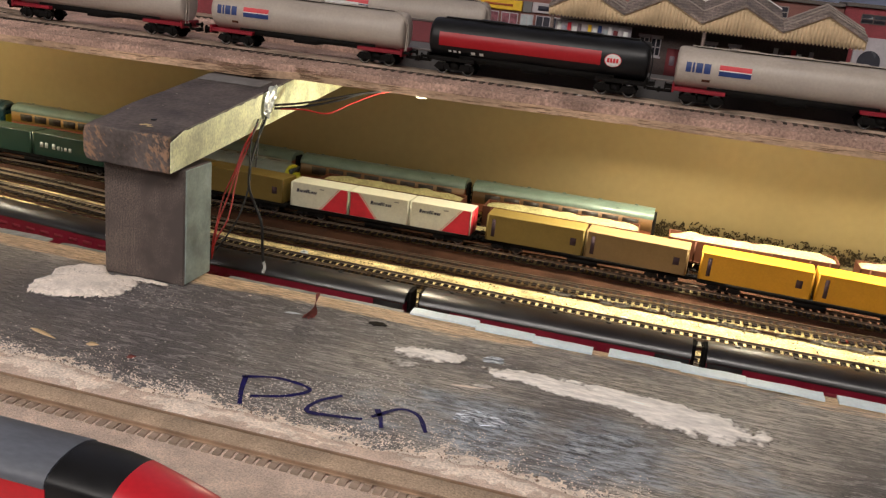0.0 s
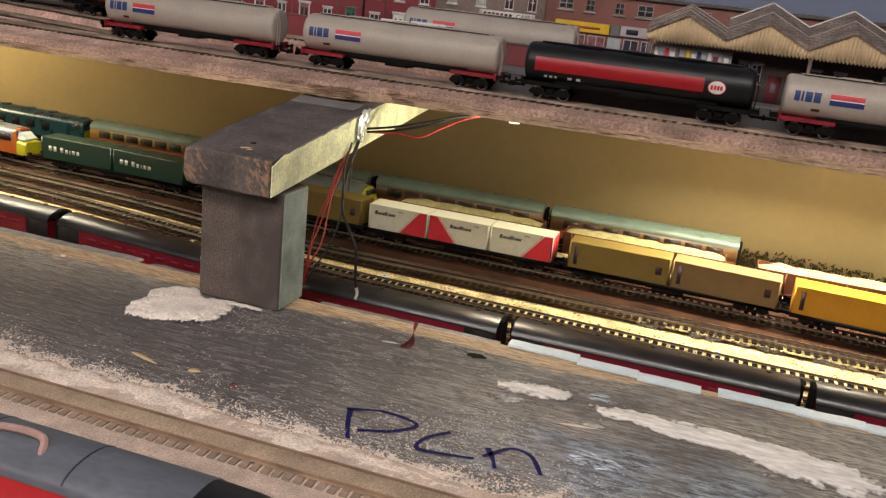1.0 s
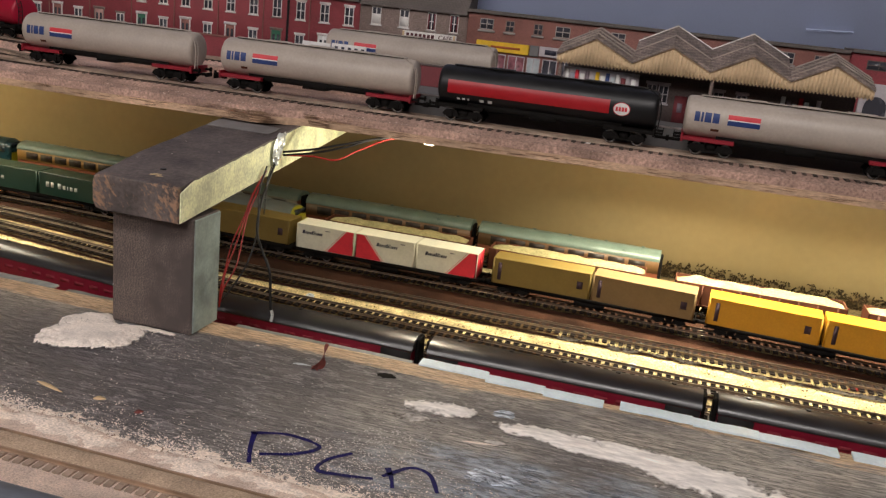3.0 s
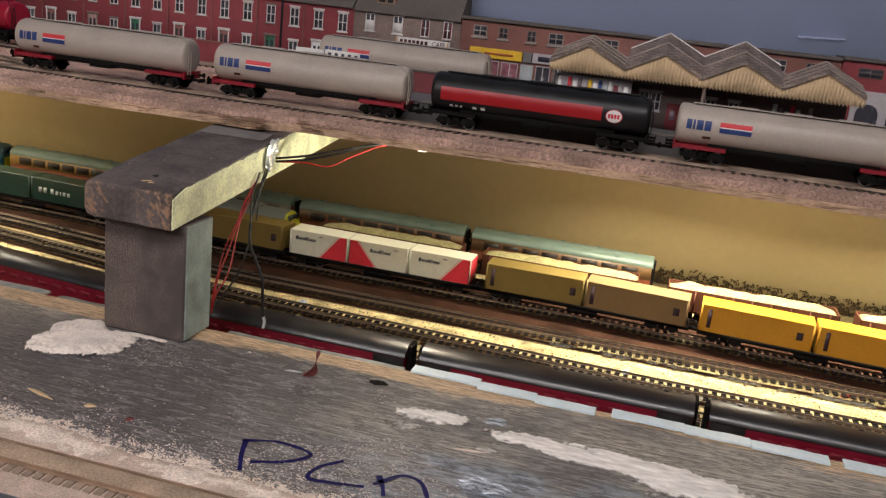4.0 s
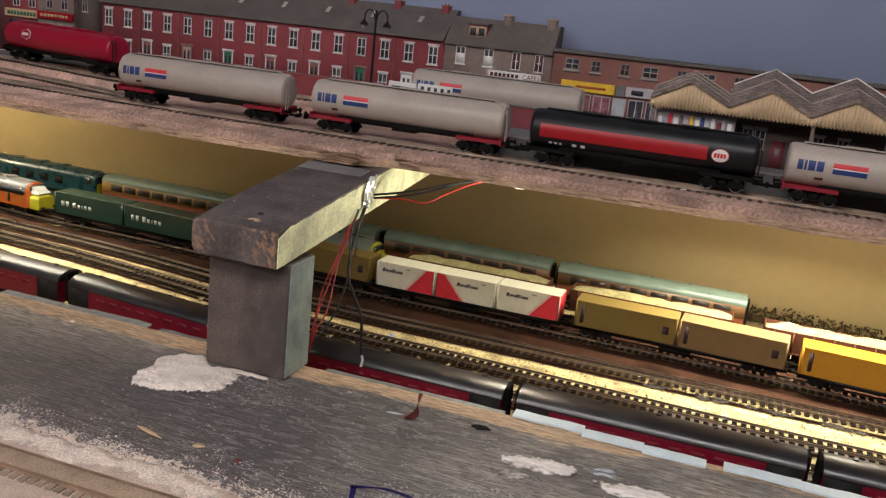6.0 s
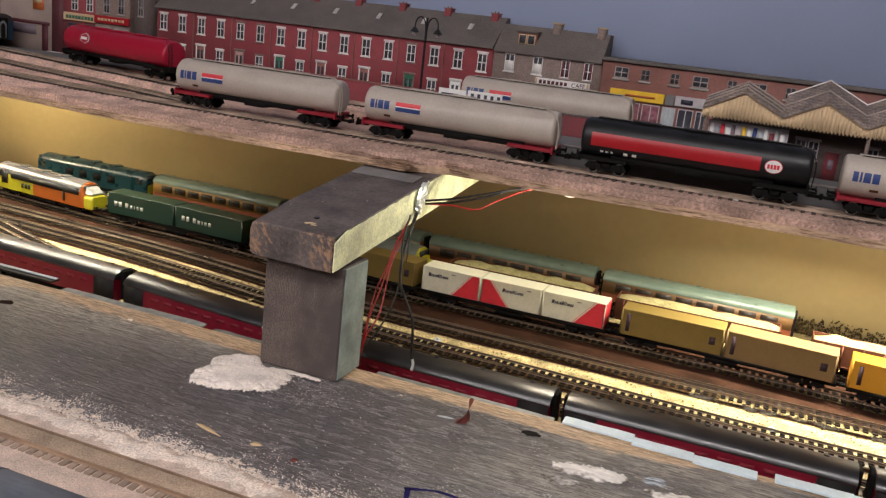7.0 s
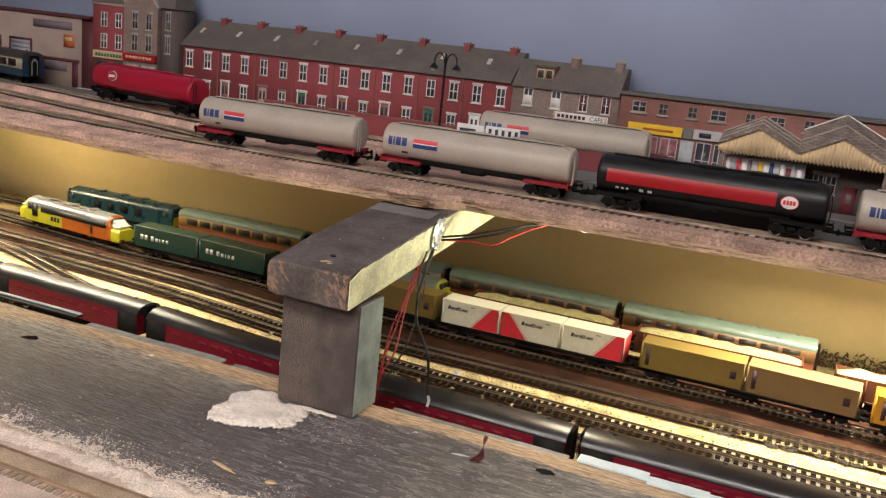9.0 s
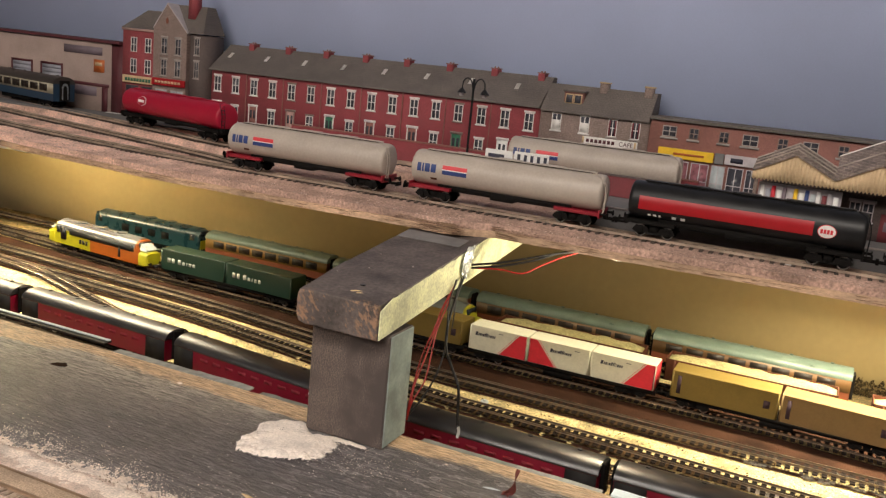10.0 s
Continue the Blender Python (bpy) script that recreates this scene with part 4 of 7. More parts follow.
# ---- coaches and locomotives ----
def coach_profile(W, H, floor, n=6, roof=0.010):
    """Half-elliptic roof over upright sides: points as (y, z), from the left foot round to the right foot."""
    pts = [(-W / 2 + 0.0005, floor), (-W / 2, floor + 0.006), (-W / 2, H - roof)]
    for i in range(1, 2 * n):
        a = math.pi * i / (2 * n)
        pts.append((-W / 2 * math.cos(a), H - roof + roof * math.sin(a)))
    return pts + [(W / 2, H - roof), (W / 2, floor + 0.006), (W / 2 - 0.0005, floor)]


def coach(name, label, at, L, upper, lower, roof_mat, group, windows=9, W=0.036, H=0.050, lining=None):
    t = thing(name, label, "railway coach", group, at=at)
    floor = 0.011
    bm = bmesh.new()
    prism(bm, coach_profile(W, H - 0.0006, floor), -L / 2, L / 2, "x")
    body = part("body", bm, lower, t)
    bm = bmesh.new()
    pr = coach_profile(W + 0.0012, H, floor)[2:-2]
    lip = H - (0.0088 if lower is M_maroon else 0.0115)
    pr = [(-W / 2 - 0.0006, lip)] + pr + [(W / 2 + 0.0006, lip)]
    prism(bm, pr, -L / 2 - 0.0005, L / 2 + 0.0005, "x")
    roof = part("roof", bm, roof_mat, t)
    for i in range(5):
        x = -L / 2 + L * (i + 0.5) / 5
        bm = bmesh.new()
        cyl(bm, (x, 0.004, H - 0.0012), (x, 0.004, H + 0.0009), 0.0022, 10)
        part("roof_vent", bm, roof_mat, roof)
    y = -W / 2
    if upper is not lower:
        bpart("window_band", (-L / 2 + 0.0002, L / 2 - 0.0002, y - 0.0004, y + 0.001, 0.0225, 0.0385), upper, body, bev=0)
    margin = 0.036 if lower is M_maroon else 0.015
    step = (L - 2 * margin) / windows
    # black panels stand in for shadow and dark underframe at the coach ends
    if lower is M_maroon:
        for s in (-1, 1):
            xe = s * (L / 2 - 0.0145)
            bpart("dark_end_panel", (xe - 0.0142, xe + 0.0142, y - 0.0005, y + 0.0005, 0.0115, H - 0.0105), M_coachend, body, bev=0)
    for i in range(windows):
        x = -L / 2 + margin + step * (i + 0.5)
        # maroon coaches: low pale strips stand for reflections in the windows
        lo, hi, wd = (0.0262, 0.0300, 0.30) if lower is M_maroon else (0.0255, 0.0360, 0.40)
        bpart("window", (x - step * wd, x + step * wd, y - (0.00015 if lower is M_maroon else 0.0009), y + 0.0005, lo, hi), M_coachglass if lower is M_maroon else M_dullglass, body, bev=0)
        if lining:
            bpart("window_trim", (x - step * 0.36, x + step * 0.36, y - 0.0007, y + 0.0004, 0.0248, 0.0367), lining, body, bev=0)
    for s in (-1, 1):
        bm = bmesh.new()
        box(bm, min(s * L / 2, s * (L / 2 + 0.004)), max(s * L / 2, s * (L / 2 + 0.004)), -0.008, 0.008, 0.012, 0.044, 0.0008)
        gw = part("gangway", bm, M_under, t)
        if lower is M_bluecoach:
            bm = bmesh.new()
            xe = s * (L / 2 + 0.004)
            arch = [(-0.0055, 0.014), (0.0055, 0.014), (0.0055, 0.034), (0.0035, 0.0385), (0, 0.040), (-0.0035, 0.0385), (-0.0055, 0.034)]
            inner = [(a * 0.62, 0.014 + (b - 0.014) * 0.86) for a, b in arch]
            for i in range(7):
                if i == 0:
                    continue
                k = (i + 1) % 7
                bm.faces.new([bm.verts.new((xe, p[0], p[1])) for p in (arch[i], arch[k], inner[k], inner[i])])
            bmesh.ops.solidify(bm, geom=bm.faces[:], thickness=0.0008)
            part("pale_arch", bm, M_strip, gw)
        bogie(t, s * (L / 2 - 0.035))
    bm = bmesh.new()
    box(bm, -0.045, 0.045, -0.013, 0.013, 0.004, 0.011)
    part("underframe_box", bm, M_under, t)
    return t


for x in (-0.970, -0.718, -0.466, -0.214, 0.035, 0.284, 0.533):
    coach("coach", "maroon railway coach with a black roof on the front yard track", yard_pose(0, x), 0.2355, M_maroon, M_maroon, M_coachblack, "maroon coaches in the yard", 9, H=0.0455)
for x, side, foot, words in ((-0.785, M_cream, M_umber, "chocolate and cream coach with a pale roof by the wall"), (-0.528, M_palegreen, M_umber, "pale green and brown coach with a grey roof by the wall"),
                             (-0.273, M_dullcream, M_umber, "brown coach with shade-darkened paint and a pale roof by the wall"), (-0.019, M_dullcream, M_umber, "brown coach with shade-darkened paint and a pale roof by the wall")):
    coach("coach", words, yard_pose(6, x), 0.242, side, foot, M_roofgreen, "coaches by the wall", 8)


def locomotive(label, at, L, side_a, side_b, roof_mat, end_mat, split=0.0, W=0.036, H=0.050, grilles=4, flat=False):
    """flat: full-height ends in place of bonnets."""
    t = thing("diesel_locomotive", label, "locomotive", at=at)
    bm = bmesh.new()
    pr = coach_profile(W, H - 0.0006, 0.011, roof=0.012)
    n0, cab = 0.016, 0.020
    def scaled(k, drop):
        return [(p[0] * k, min(p[1], 0.011 + (p[1] - 0.011) * drop)) for p in pr]
    if flat:
        n0, cab = 0.004, 0.007
    xs = [(-L / 2, 0.82, 0.52), (-L / 2 + 0.003, 0.9, 0.56), (-L / 2 + n0, 0.99 if flat else 0.92, 0.95 if flat else 0.60), (-L / 2 + cab, 1, 0.97), (-L / 2 + cab + 0.004, 1, 1), (split, 1, 1)]
    loft(bm, [[(x, p[0], p[1]) for p in scaled(k, d)] for x, k, d in xs[2:]])
    body = part("body", bm, side_a, t)
    for s in (-1, 1):
        bm = bmesh.new()
        if flat:
            loft(bm, [[(s * x, p[0], p[1]) for p in scaled(k, d)] for x, k, d in ((L / 2 - 0.0042, 0.99, 0.95), (L / 2 - 0.0015, 0.96, 0.92), (L / 2, 0.86, 0.84))])
            part("cab_front", bm, side_a, t)
            continue
        loft(bm, [[(s * (-x), p[0], p[1]) for p in scaled(k, d)] for x, k, d in ((xs[0][0], 0.82, 0.52), (xs[1][0], 0.9, 0.56), (xs[2][0] - 0.0001, 0.92, 0.60))])
        part("nose", bm, end_mat, t)
    bm = bmesh.new()
    loft(bm, [[(-x if i else split, p[0], p[1]) for p in scaled(k, d)] for i, (x, k, d) in enumerate([(split, 1, 1)] + xs[4:1:-1])])
    part("rear_body", bm, side_b, t)
    bm = bmesh.new()
    rp = coach_profile(W + 0.001, H, 0.011, roof=0.013)[2:-2]
    prism(bm, [(-W / 2 - 0.0005, H - 0.0145)] + rp + [(W / 2 + 0.0005, H - 0.0145)], -L / 2 + cab + 0.003, L / 2 - cab - 0.003, "x")
    roof = part("roof", bm, roof_mat, t)
    for x in (-0.05, 0.0, 0.045):
        bm = bmesh.new()
        cyl(bm, (x, 0, H - 0.001), (x, 0, H + 0.001), 0.008, 18)
        part("roof_fan", bm, roof_mat, roof)
    for s in (-1, 1):
        bm = bmesh.new()
        box(bm, min(s * (L / 2 - 0.0005), s * (L / 2 + 0.0008)), max(s * (L / 2 - 0.0005), s * (L / 2 + 0.0008)), -0.0135, 0.0135, 0.012, 0.030, 0.0003)
        part("nose_panel", bm, end_mat, t)
        bm = bmesh.new()
        xw = L / 2 - (0.0012 if flat else 0.0185)
        box(bm, min(s * (xw - 0.001), s * (xw + 0.0012)), max(s * (xw - 0.001), s * (xw + 0.0012)), -0.013, 0.013, 0.0365, 0.045)
        part("windscreen", bm, M_glass, t)
        x = s * (L / 2 - (0.014 if flat else 0.030))
        bpart("cab_window", (x - 0.005, x + 0.005, -W / 2 - 0.0006, -W / 2 + 0.0005, 0.030, 0.040), M_glass, t, bev=0)
        bogie(t, s * (L / 2 - 0.048))
        coupling(t, s * L / 2, s)
    for i in range(grilles):
        x = -0.045 + i * 0.03
        bpart("side_grille", (x - 0.008, x + 0.008, -W / 2 - 0.0005, -W / 2 + 0.0005, 0.022, 0.034), M_under, t, bev=0)
    bm = bmesh.new()
    box(bm, -0.035, 0.035, -0.014, 0.014, 0.004, 0.012, 0.001)
    part("fuel_tank", bm, M_under, t)
    return t


yellow_loco = locomotive("yellow and orange diesel locomotive with a silver roof", yard_pose(4, -1.026), 0.235, M_locoyel, M_orange, M_silver, M_locoyel, split=-0.01, grilles=0)
for a, b, z0, z1, m in ((-0.060, 0.088, 0.0300, 0.0385, M_black), (-0.082, -0.069, 0.0200, 0.0400, M_black), (0.058, 0.062, 0.0160, 0.0330, M_black), (-0.020, -0.016, 0.0190, 0.0260, M_black), (-0.028, -0.023, 0.0190, 0.0260, M_black), (-0.036, -0.031, 0.0190, 0.0260, M_black)):
    bpart("side_panel" if m is M_black and b - a > 0.01 else "side_mark", (a, b, -0.0192, -0.0178, z0, z1), m, yellow_loco, bev=0)
for s2 in (-1, 1):
    bm = bmesh.new()
    loft(bm, [[(s2 * x, y, z) for y, z in ((-0.013, 0.0335), (0.013, 0.0335), (0.010, z1), (-0.010, z1))] for x, z1 in ((0.099, 0.0440), (0.108, 0.0385), (0.115, 0.0350))])
    part("nose_top", bm, M_greystrip, yellow_loco)
locomotive("dark green diesel locomotive with yellow ends by the wall", yard_pose(6, -1.038), 0.236, M_locogreen, M_locogreen, M_locogreen, M_locoyel, flat=True)
locomotive("tan diesel locomotive with grey roof and yellow end", yard_pose(5, -0.475), 0.235, M_tan, M_locoyel, M_roofgrey, M_locoyel, split=0.09)


def sand_wagon(at, L=0.196):
    t = thing("hopper_wagon", "rust brown open wagon heaped with pale sand", "open wagon", "sand wagons", at=at)
    W, z0, z1 = 0.037, 0.016, 0.0415
    bm = bmesh.new()
    outer = [(-L / 2, -W / 2), (L / 2, -W / 2), (L / 2, W / 2), (-L / 2, W / 2)]
    for a, b, c, d in ((-L / 2, L / 2, -W / 2, -W / 2 + 0.0013), (-L / 2, L / 2, W / 2 - 0.0013, W / 2), (-L / 2, -L / 2 + 0.0013, -W / 2, W / 2), (L / 2 - 0.0013, L / 2, -W / 2, W / 2)):
        box(bm, a, b, c, d, z0, z1, 0.0002)
    box(bm, -L / 2, L / 2, -W / 2, W / 2, z0 - 0.002, z0)
    for i in range(9):
        x = -L / 2 + L * (i + 0.5) / 9
        box(bm, x - 0.0009, x + 0.0009, -W / 2 - 0.001, -W / 2 + 0.0005, z0, z1 - 0.001)
    part("body", bm, M_rust, t)
    bm = bmesh.new()
    nx, ny = 40, 8
    g = [[None] * (ny + 1) for _ in range(nx + 1)]
    for i in range(nx + 1):
        for j in range(ny + 1):
            u, v = i / nx, j / ny
            x, y = (u - 0.5) * (L - 0.003), (v - 0.5) * (W - 0.003)
            e = min(1, min(u, 1 - u) * 9) * (1 - (2 * v - 1) ** 2)
            z = z1 - 0.004 + 0.007 * e ** 0.6 + 0.0022 * noise.noise(Vector((x * 60, y * 60, at[0][3] * 9)))
            g[i][j] = bm.verts.new((x, y, z))
    for i in range(nx):
        for j in range(ny):
            bm.faces.new((g[i][j], g[i + 1][j], g[i + 1][j + 1], g[i][j + 1]))
    part("sand_load", bm, M_sand, t, "heap of pale sand", 1.2)
    for s in (-1, 1):
        bogie(t, s * (L / 2 - 0.03))
        coupling(t, s * L / 2, s)
    return t


for x in (-0.235, -0.010, 0.222, 0.44):
    sand_wagon(yard_pose(5, x))

# ---- buildings on the upper deck ----
YB = 1.002


def lattice(bm, xs, zs, solid, y0, y1):
    """One connected frame: the cells of a grid that are solid, with depth."""
    vf, vb = {}, {}
    def v(d, i, j, y):
        if (i, j) not in d:
            d[(i, j)] = bm.verts.new((xs[i], y, zs[j]))
        return d[(i, j)]
    nx, nz = len(xs) - 1, len(zs) - 1
    for i in range(nx):
        for j in range(nz):
            if not solid(i, j):
                continue
            bm.faces.new([v(vf, a, b, y0) for a, b in ((i, j), (i + 1, j), (i + 1, j + 1), (i, j + 1))])
            for (a, b), (c, d), (ni, nj) in (((i, j), (i + 1, j), (i, j - 1)), ((i + 1, j), (i + 1, j + 1), (i + 1, j)), ((i + 1, j + 1), (i, j + 1), (i, j + 1)), ((i, j + 1), (i, j), (i - 1, j))):
                if not (0 <= ni < nx and 0 <= nj < nz and solid(ni, nj)):
                    bm.faces.new((v(vf, a, b, y0), v(vb, a, b, y1), v(vb, c, d, y1), v(vf, c, d, y0)))


def win(parent, x, z, w, h, y, sill=True, glass=None, trim=None, lintel=None):
    """A sash window: frame with bars, recessed pane, sill and lintel."""
    f = 0.0010
    bm = bmesh.new()
    a, b = x - w / 2, x + w / 2
    lattice(bm, [a, a + f, x - f / 2, x + f / 2, b - f, b], [z, z + f, z + h / 2 - f / 2, z + h / 2 + f / 2, z + h - f, z + h],
            lambda i, j: i in (0, 2, 4) or j in (0, 2, 4), y - 0.0007, y + 0.0004)
    wn = part("window", bm, trim or M_trim, parent, smooth=0)
    bpart("pane", (a + f, b - f, y - 0.0002, y + 0.0006, z + f, z + h - f), glass or M_window, wn, bev=0)
    if sill:
        bpart("sill", (a - 0.0014, b + 0.0014, y - 0.0014, y + 0.0004, z - 0.0018, z - 0.0001), lintel or trim or M_trim, wn, bev=0)
        bpart("lintel", (a - 0.0014, b + 0.0014, y - 0.0010, y + 0.0004, z + h + 0.0001, z + h + 0.0028), lintel or trim or M_trim, wn, bev=0)
    return wn


def lettering(text, size, material, parent, x, y, z):
    """Flat letters standing on a sign, facing the front."""
    cu = bpy.data.curves.new("letters", "FONT")
    cu.body, cu.size, cu.extrude, cu.align_x = text, size, 0.0002, "CENTER"
    tmp = bpy.data.objects.new("letters", cu)
    me = bpy.data.meshes.new_from_object(tmp)
    bpy.data.objects.remove(tmp)
    me.materials.clear()
    me.materials.append(material)
    ob = new("lettering", me)
    ob.parent = parent
    ob.matrix_basis = pose(x, y, z, 90, 0, 0)
    return ob


def terrace():
    t = thing("terraced_houses", "row of red brick terraced houses with slate roof", "house row", at=pose(0, 0, HB))
    x0, x1, e, rg = -0.842, -0.318, 0.110, 0.148
    bm = bmesh.new()
    box(bm, x0, x1, YB, YB + 0.057, 0.018, e)
    wall = part("wall", bm, M_brickred, t)
    bm = bmesh.new()
    prism(bm, [(YB - 0.004, e - 0.002), (YB - 0.004, e), (YB + 0.046, rg), (YB + 0.057, rg), (YB + 0.057, e - 0.002)], x0 - 0.003, x1 + 0.001, "x")
    roof = part("roof", bm, M_slate, t)
    n = 16
    doors = (M_brickred, M_brickbrown, M_pinkdoor, M_door, M_brickbrown, M_brickbrown, M_door, M_white)
    for i in range(n):
        x = x0 + 0.012 + (x1 - x0 - 0.024) * i / (n - 1)
        dark = M_stone if i in (4, 5, 12) else None
        win(t, x, 0.078, 0.0125, 0.0225, YB, lintel=dark)
        if i % 2 == 0:
            bm = bmesh.new()
            box(bm, x - 0.0062, x + 0.0062, YB - 0.0005, YB + 0.0004, 0.022, 0.061)
            d = part("door", bm, doors[i // 2], t)
            for a, b, c, e2 in ((x - 0.0076, x - 0.0063, 0.022, 0.061), (x + 0.0063, x + 0.0076, 0.022, 0.061), (x - 0.0090, x + 0.0090, 0.0611, 0.0645)):
                bpart("door_surround", (a, b, YB - 0.0012, YB + 0.0004, c, e2), dark or M_trim, d, bev=0)
            for k in (-1, 1):
                bpart("door_panel", (x + k * 0.003 - 0.0017, x + k * 0.003 + 0.0017, YB - 0.0009, YB + 0.0004, 0.044, 0.056), M_window, d, bev=0)
        else:
            win(t, x, 0.036, 0.0125, 0.0225, YB, lintel=dark)
    for i in range(1, 8):
        xd = x0 + (x1 - x0) * i / 8
        bm = bmesh.new()
        cyl(bm, (xd, YB - 0.0012, 0.019), (xd, YB - 0.0012, e - 0.003), 0.0008, 6)
        part("drainpipe", bm, M_brickbrown, t)
    for i in range(8):
        x = x0 + 0.042 + 0.0667 * i
        bm = bmesh.new()
        box(bm, x - 0.0045, x + 0.0045, YB + 0.038, YB + 0.053, rg - 0.014, rg + 0.0034, 0.0003)
        c = part("chimney", bm, M_brickred, t)
        bpart("cap", (x - 0.0054, x + 0.0054, YB + 0.037, YB + 0.054, rg + 0.0035, rg + 0.0048), M_brickbrown, c, bev=0)
        for k in (-1, 1):
            bm = bmesh.new()
            cyl(bm, (x + k * 0.0022, YB + 0.045, rg + 0.0048), (x + k * 0.0022, YB + 0.045, rg + 0.0068), 0.0012, 8, 0.0010)
            part("chimney_pot", bm, M_brickbrown, c)
        xs = x - 0.026
        bm = bmesh.new()
        y0, y1 = YB + 0.018, YB + 0.028
        z0, z1 = e + (y0 - YB + 0.004) * 0.76, e + (y1 - YB + 0.004) * 0.76
        vs = [bm.verts.new(p) for p in ((xs - 0.0030, y0, z0 + 0.0018), (xs + 0.0030, y0, z0 + 0.0018), (xs + 0.0030, y1, z1 + 0.0018), (xs - 0.0030, y1, z1 + 0.0018))]
        bm.faces.new(vs)
        bmesh.ops.solidify(bm, geom=bm.faces[:], thickness=0.0008)
        part("skylight", bm, M_trim, roof)
    return t


terrace()


def stone_house():
    t = thing("stone_house", "grey stone shop house with a dormer and slate roof", "house", at=pose(0, 0, HB))
    x0, x1, e, rg = -0.315, -0.176, 0.108, 0.141
    bm = bmesh.new()
    box(bm, x0, x1, YB - 0.001, YB + 0.045, 0.018, e)
    wall = part("wall", bm, M_stone, t)
    bm = bmesh.new()
    prism(bm, [(YB - 0.005, e - 0.002), (YB - 0.005, e), (YB + 0.026, rg), (YB + 0.045, rg), (YB + 0.045, e - 0.002)], x0 + 0.0005, x1 + 0.001, "x")
    roof = part("roof", bm, M_slate, t)
    for i, x in enumerate((-0.293, -0.256, -0.220, -0.191)):
        wn = win(t, x, 0.0835, 0.0125 if i < 2 else 0.0110, 0.0215, YB - 0.001, trim=M_trim, lintel=M_trim if i < 2 else M_palebar)
        if i < 2:
            bpart("blind", (x - 0.0050, x + 0.0050, YB - 0.0019, YB - 0.0013, 0.0845, 0.0965), M_trim, wn, "white half blind", bev=0)
        else:
            for k in (-1, 1):
                bpart("curtain", (x + k * 0.0038 - 0.0010, x + k * 0.0038 + 0.0010, YB - 0.0019, YB - 0.0013, 0.0845, 0.1035), M_fence, wn, bev=0)
    bm = bmesh.new()
    prism(bm, [(-0.2885, e + 0.006), (-0.2635, e + 0.006), (-0.2635, e + 0.0245), (-0.2885, e + 0.0245)], YB + 0.006, YB + 0.034, "y")
    dm = part("dormer", bm, M_brickbrown, t)
    bpart("dormer_roof", (-0.2905, -0.2615, YB + 0.003, YB + 0.036, e + 0.0247, e + 0.0275), M_slate, dm, bev=0.0004)
    for xa in (-0.2868, -0.2755):
        dw = bpart("dormer_window", (xa, xa + 0.0105, YB + 0.0048, YB + 0.0060, e + 0.0100, e + 0.0225), M_valance, dm, "cream window frame", bev=0)
        bpart("pane", (xa + 0.0014, xa + 0.0091, YB + 0.0042, YB + 0.0050, e + 0.0115, e + 0.0212), M_window, dw, bev=0)
    for x in (-0.243, -0.186):
        bm = bmesh.new()
        box(bm, x - 0.0048, x + 0.0048, YB + 0.020, YB + 0.035, rg - 0.014, rg + 0.006)
        c = part("chimney", bm, M_stone, t)
        bpart("cap", (x - 0.0057, x + 0.0057, YB + 0.019, YB + 0.036, rg + 0.006, rg + 0.0078), M_valance, c, bev=0)
    sg = bpart("shop_sign", (-0.256, -0.186, YB - 0.004, YB - 0.001, 0.0710, 0.0805), M_trim, t)
    for i in range(7):
        x = -0.2505 + i * 0.0054
        bpart("lettering_bar", (x, x + 0.0036, YB - 0.0046, YB - 0.0038, 0.0738, 0.0780), M_darkmaroon, sg, bev=0)
    lettering("CAFE", 0.0076, M_darkmaroon, sg, -0.2000, YB - 0.0043, 0.0733)
    for x in (-0.2545, -0.1885):
        bpart("sign_end", (x - 0.0012, x + 0.0012, YB - 0.0047, YB - 0.0038, 0.0720, 0.0800), M_valance, sg, bev=0)
    return t


stone_house()


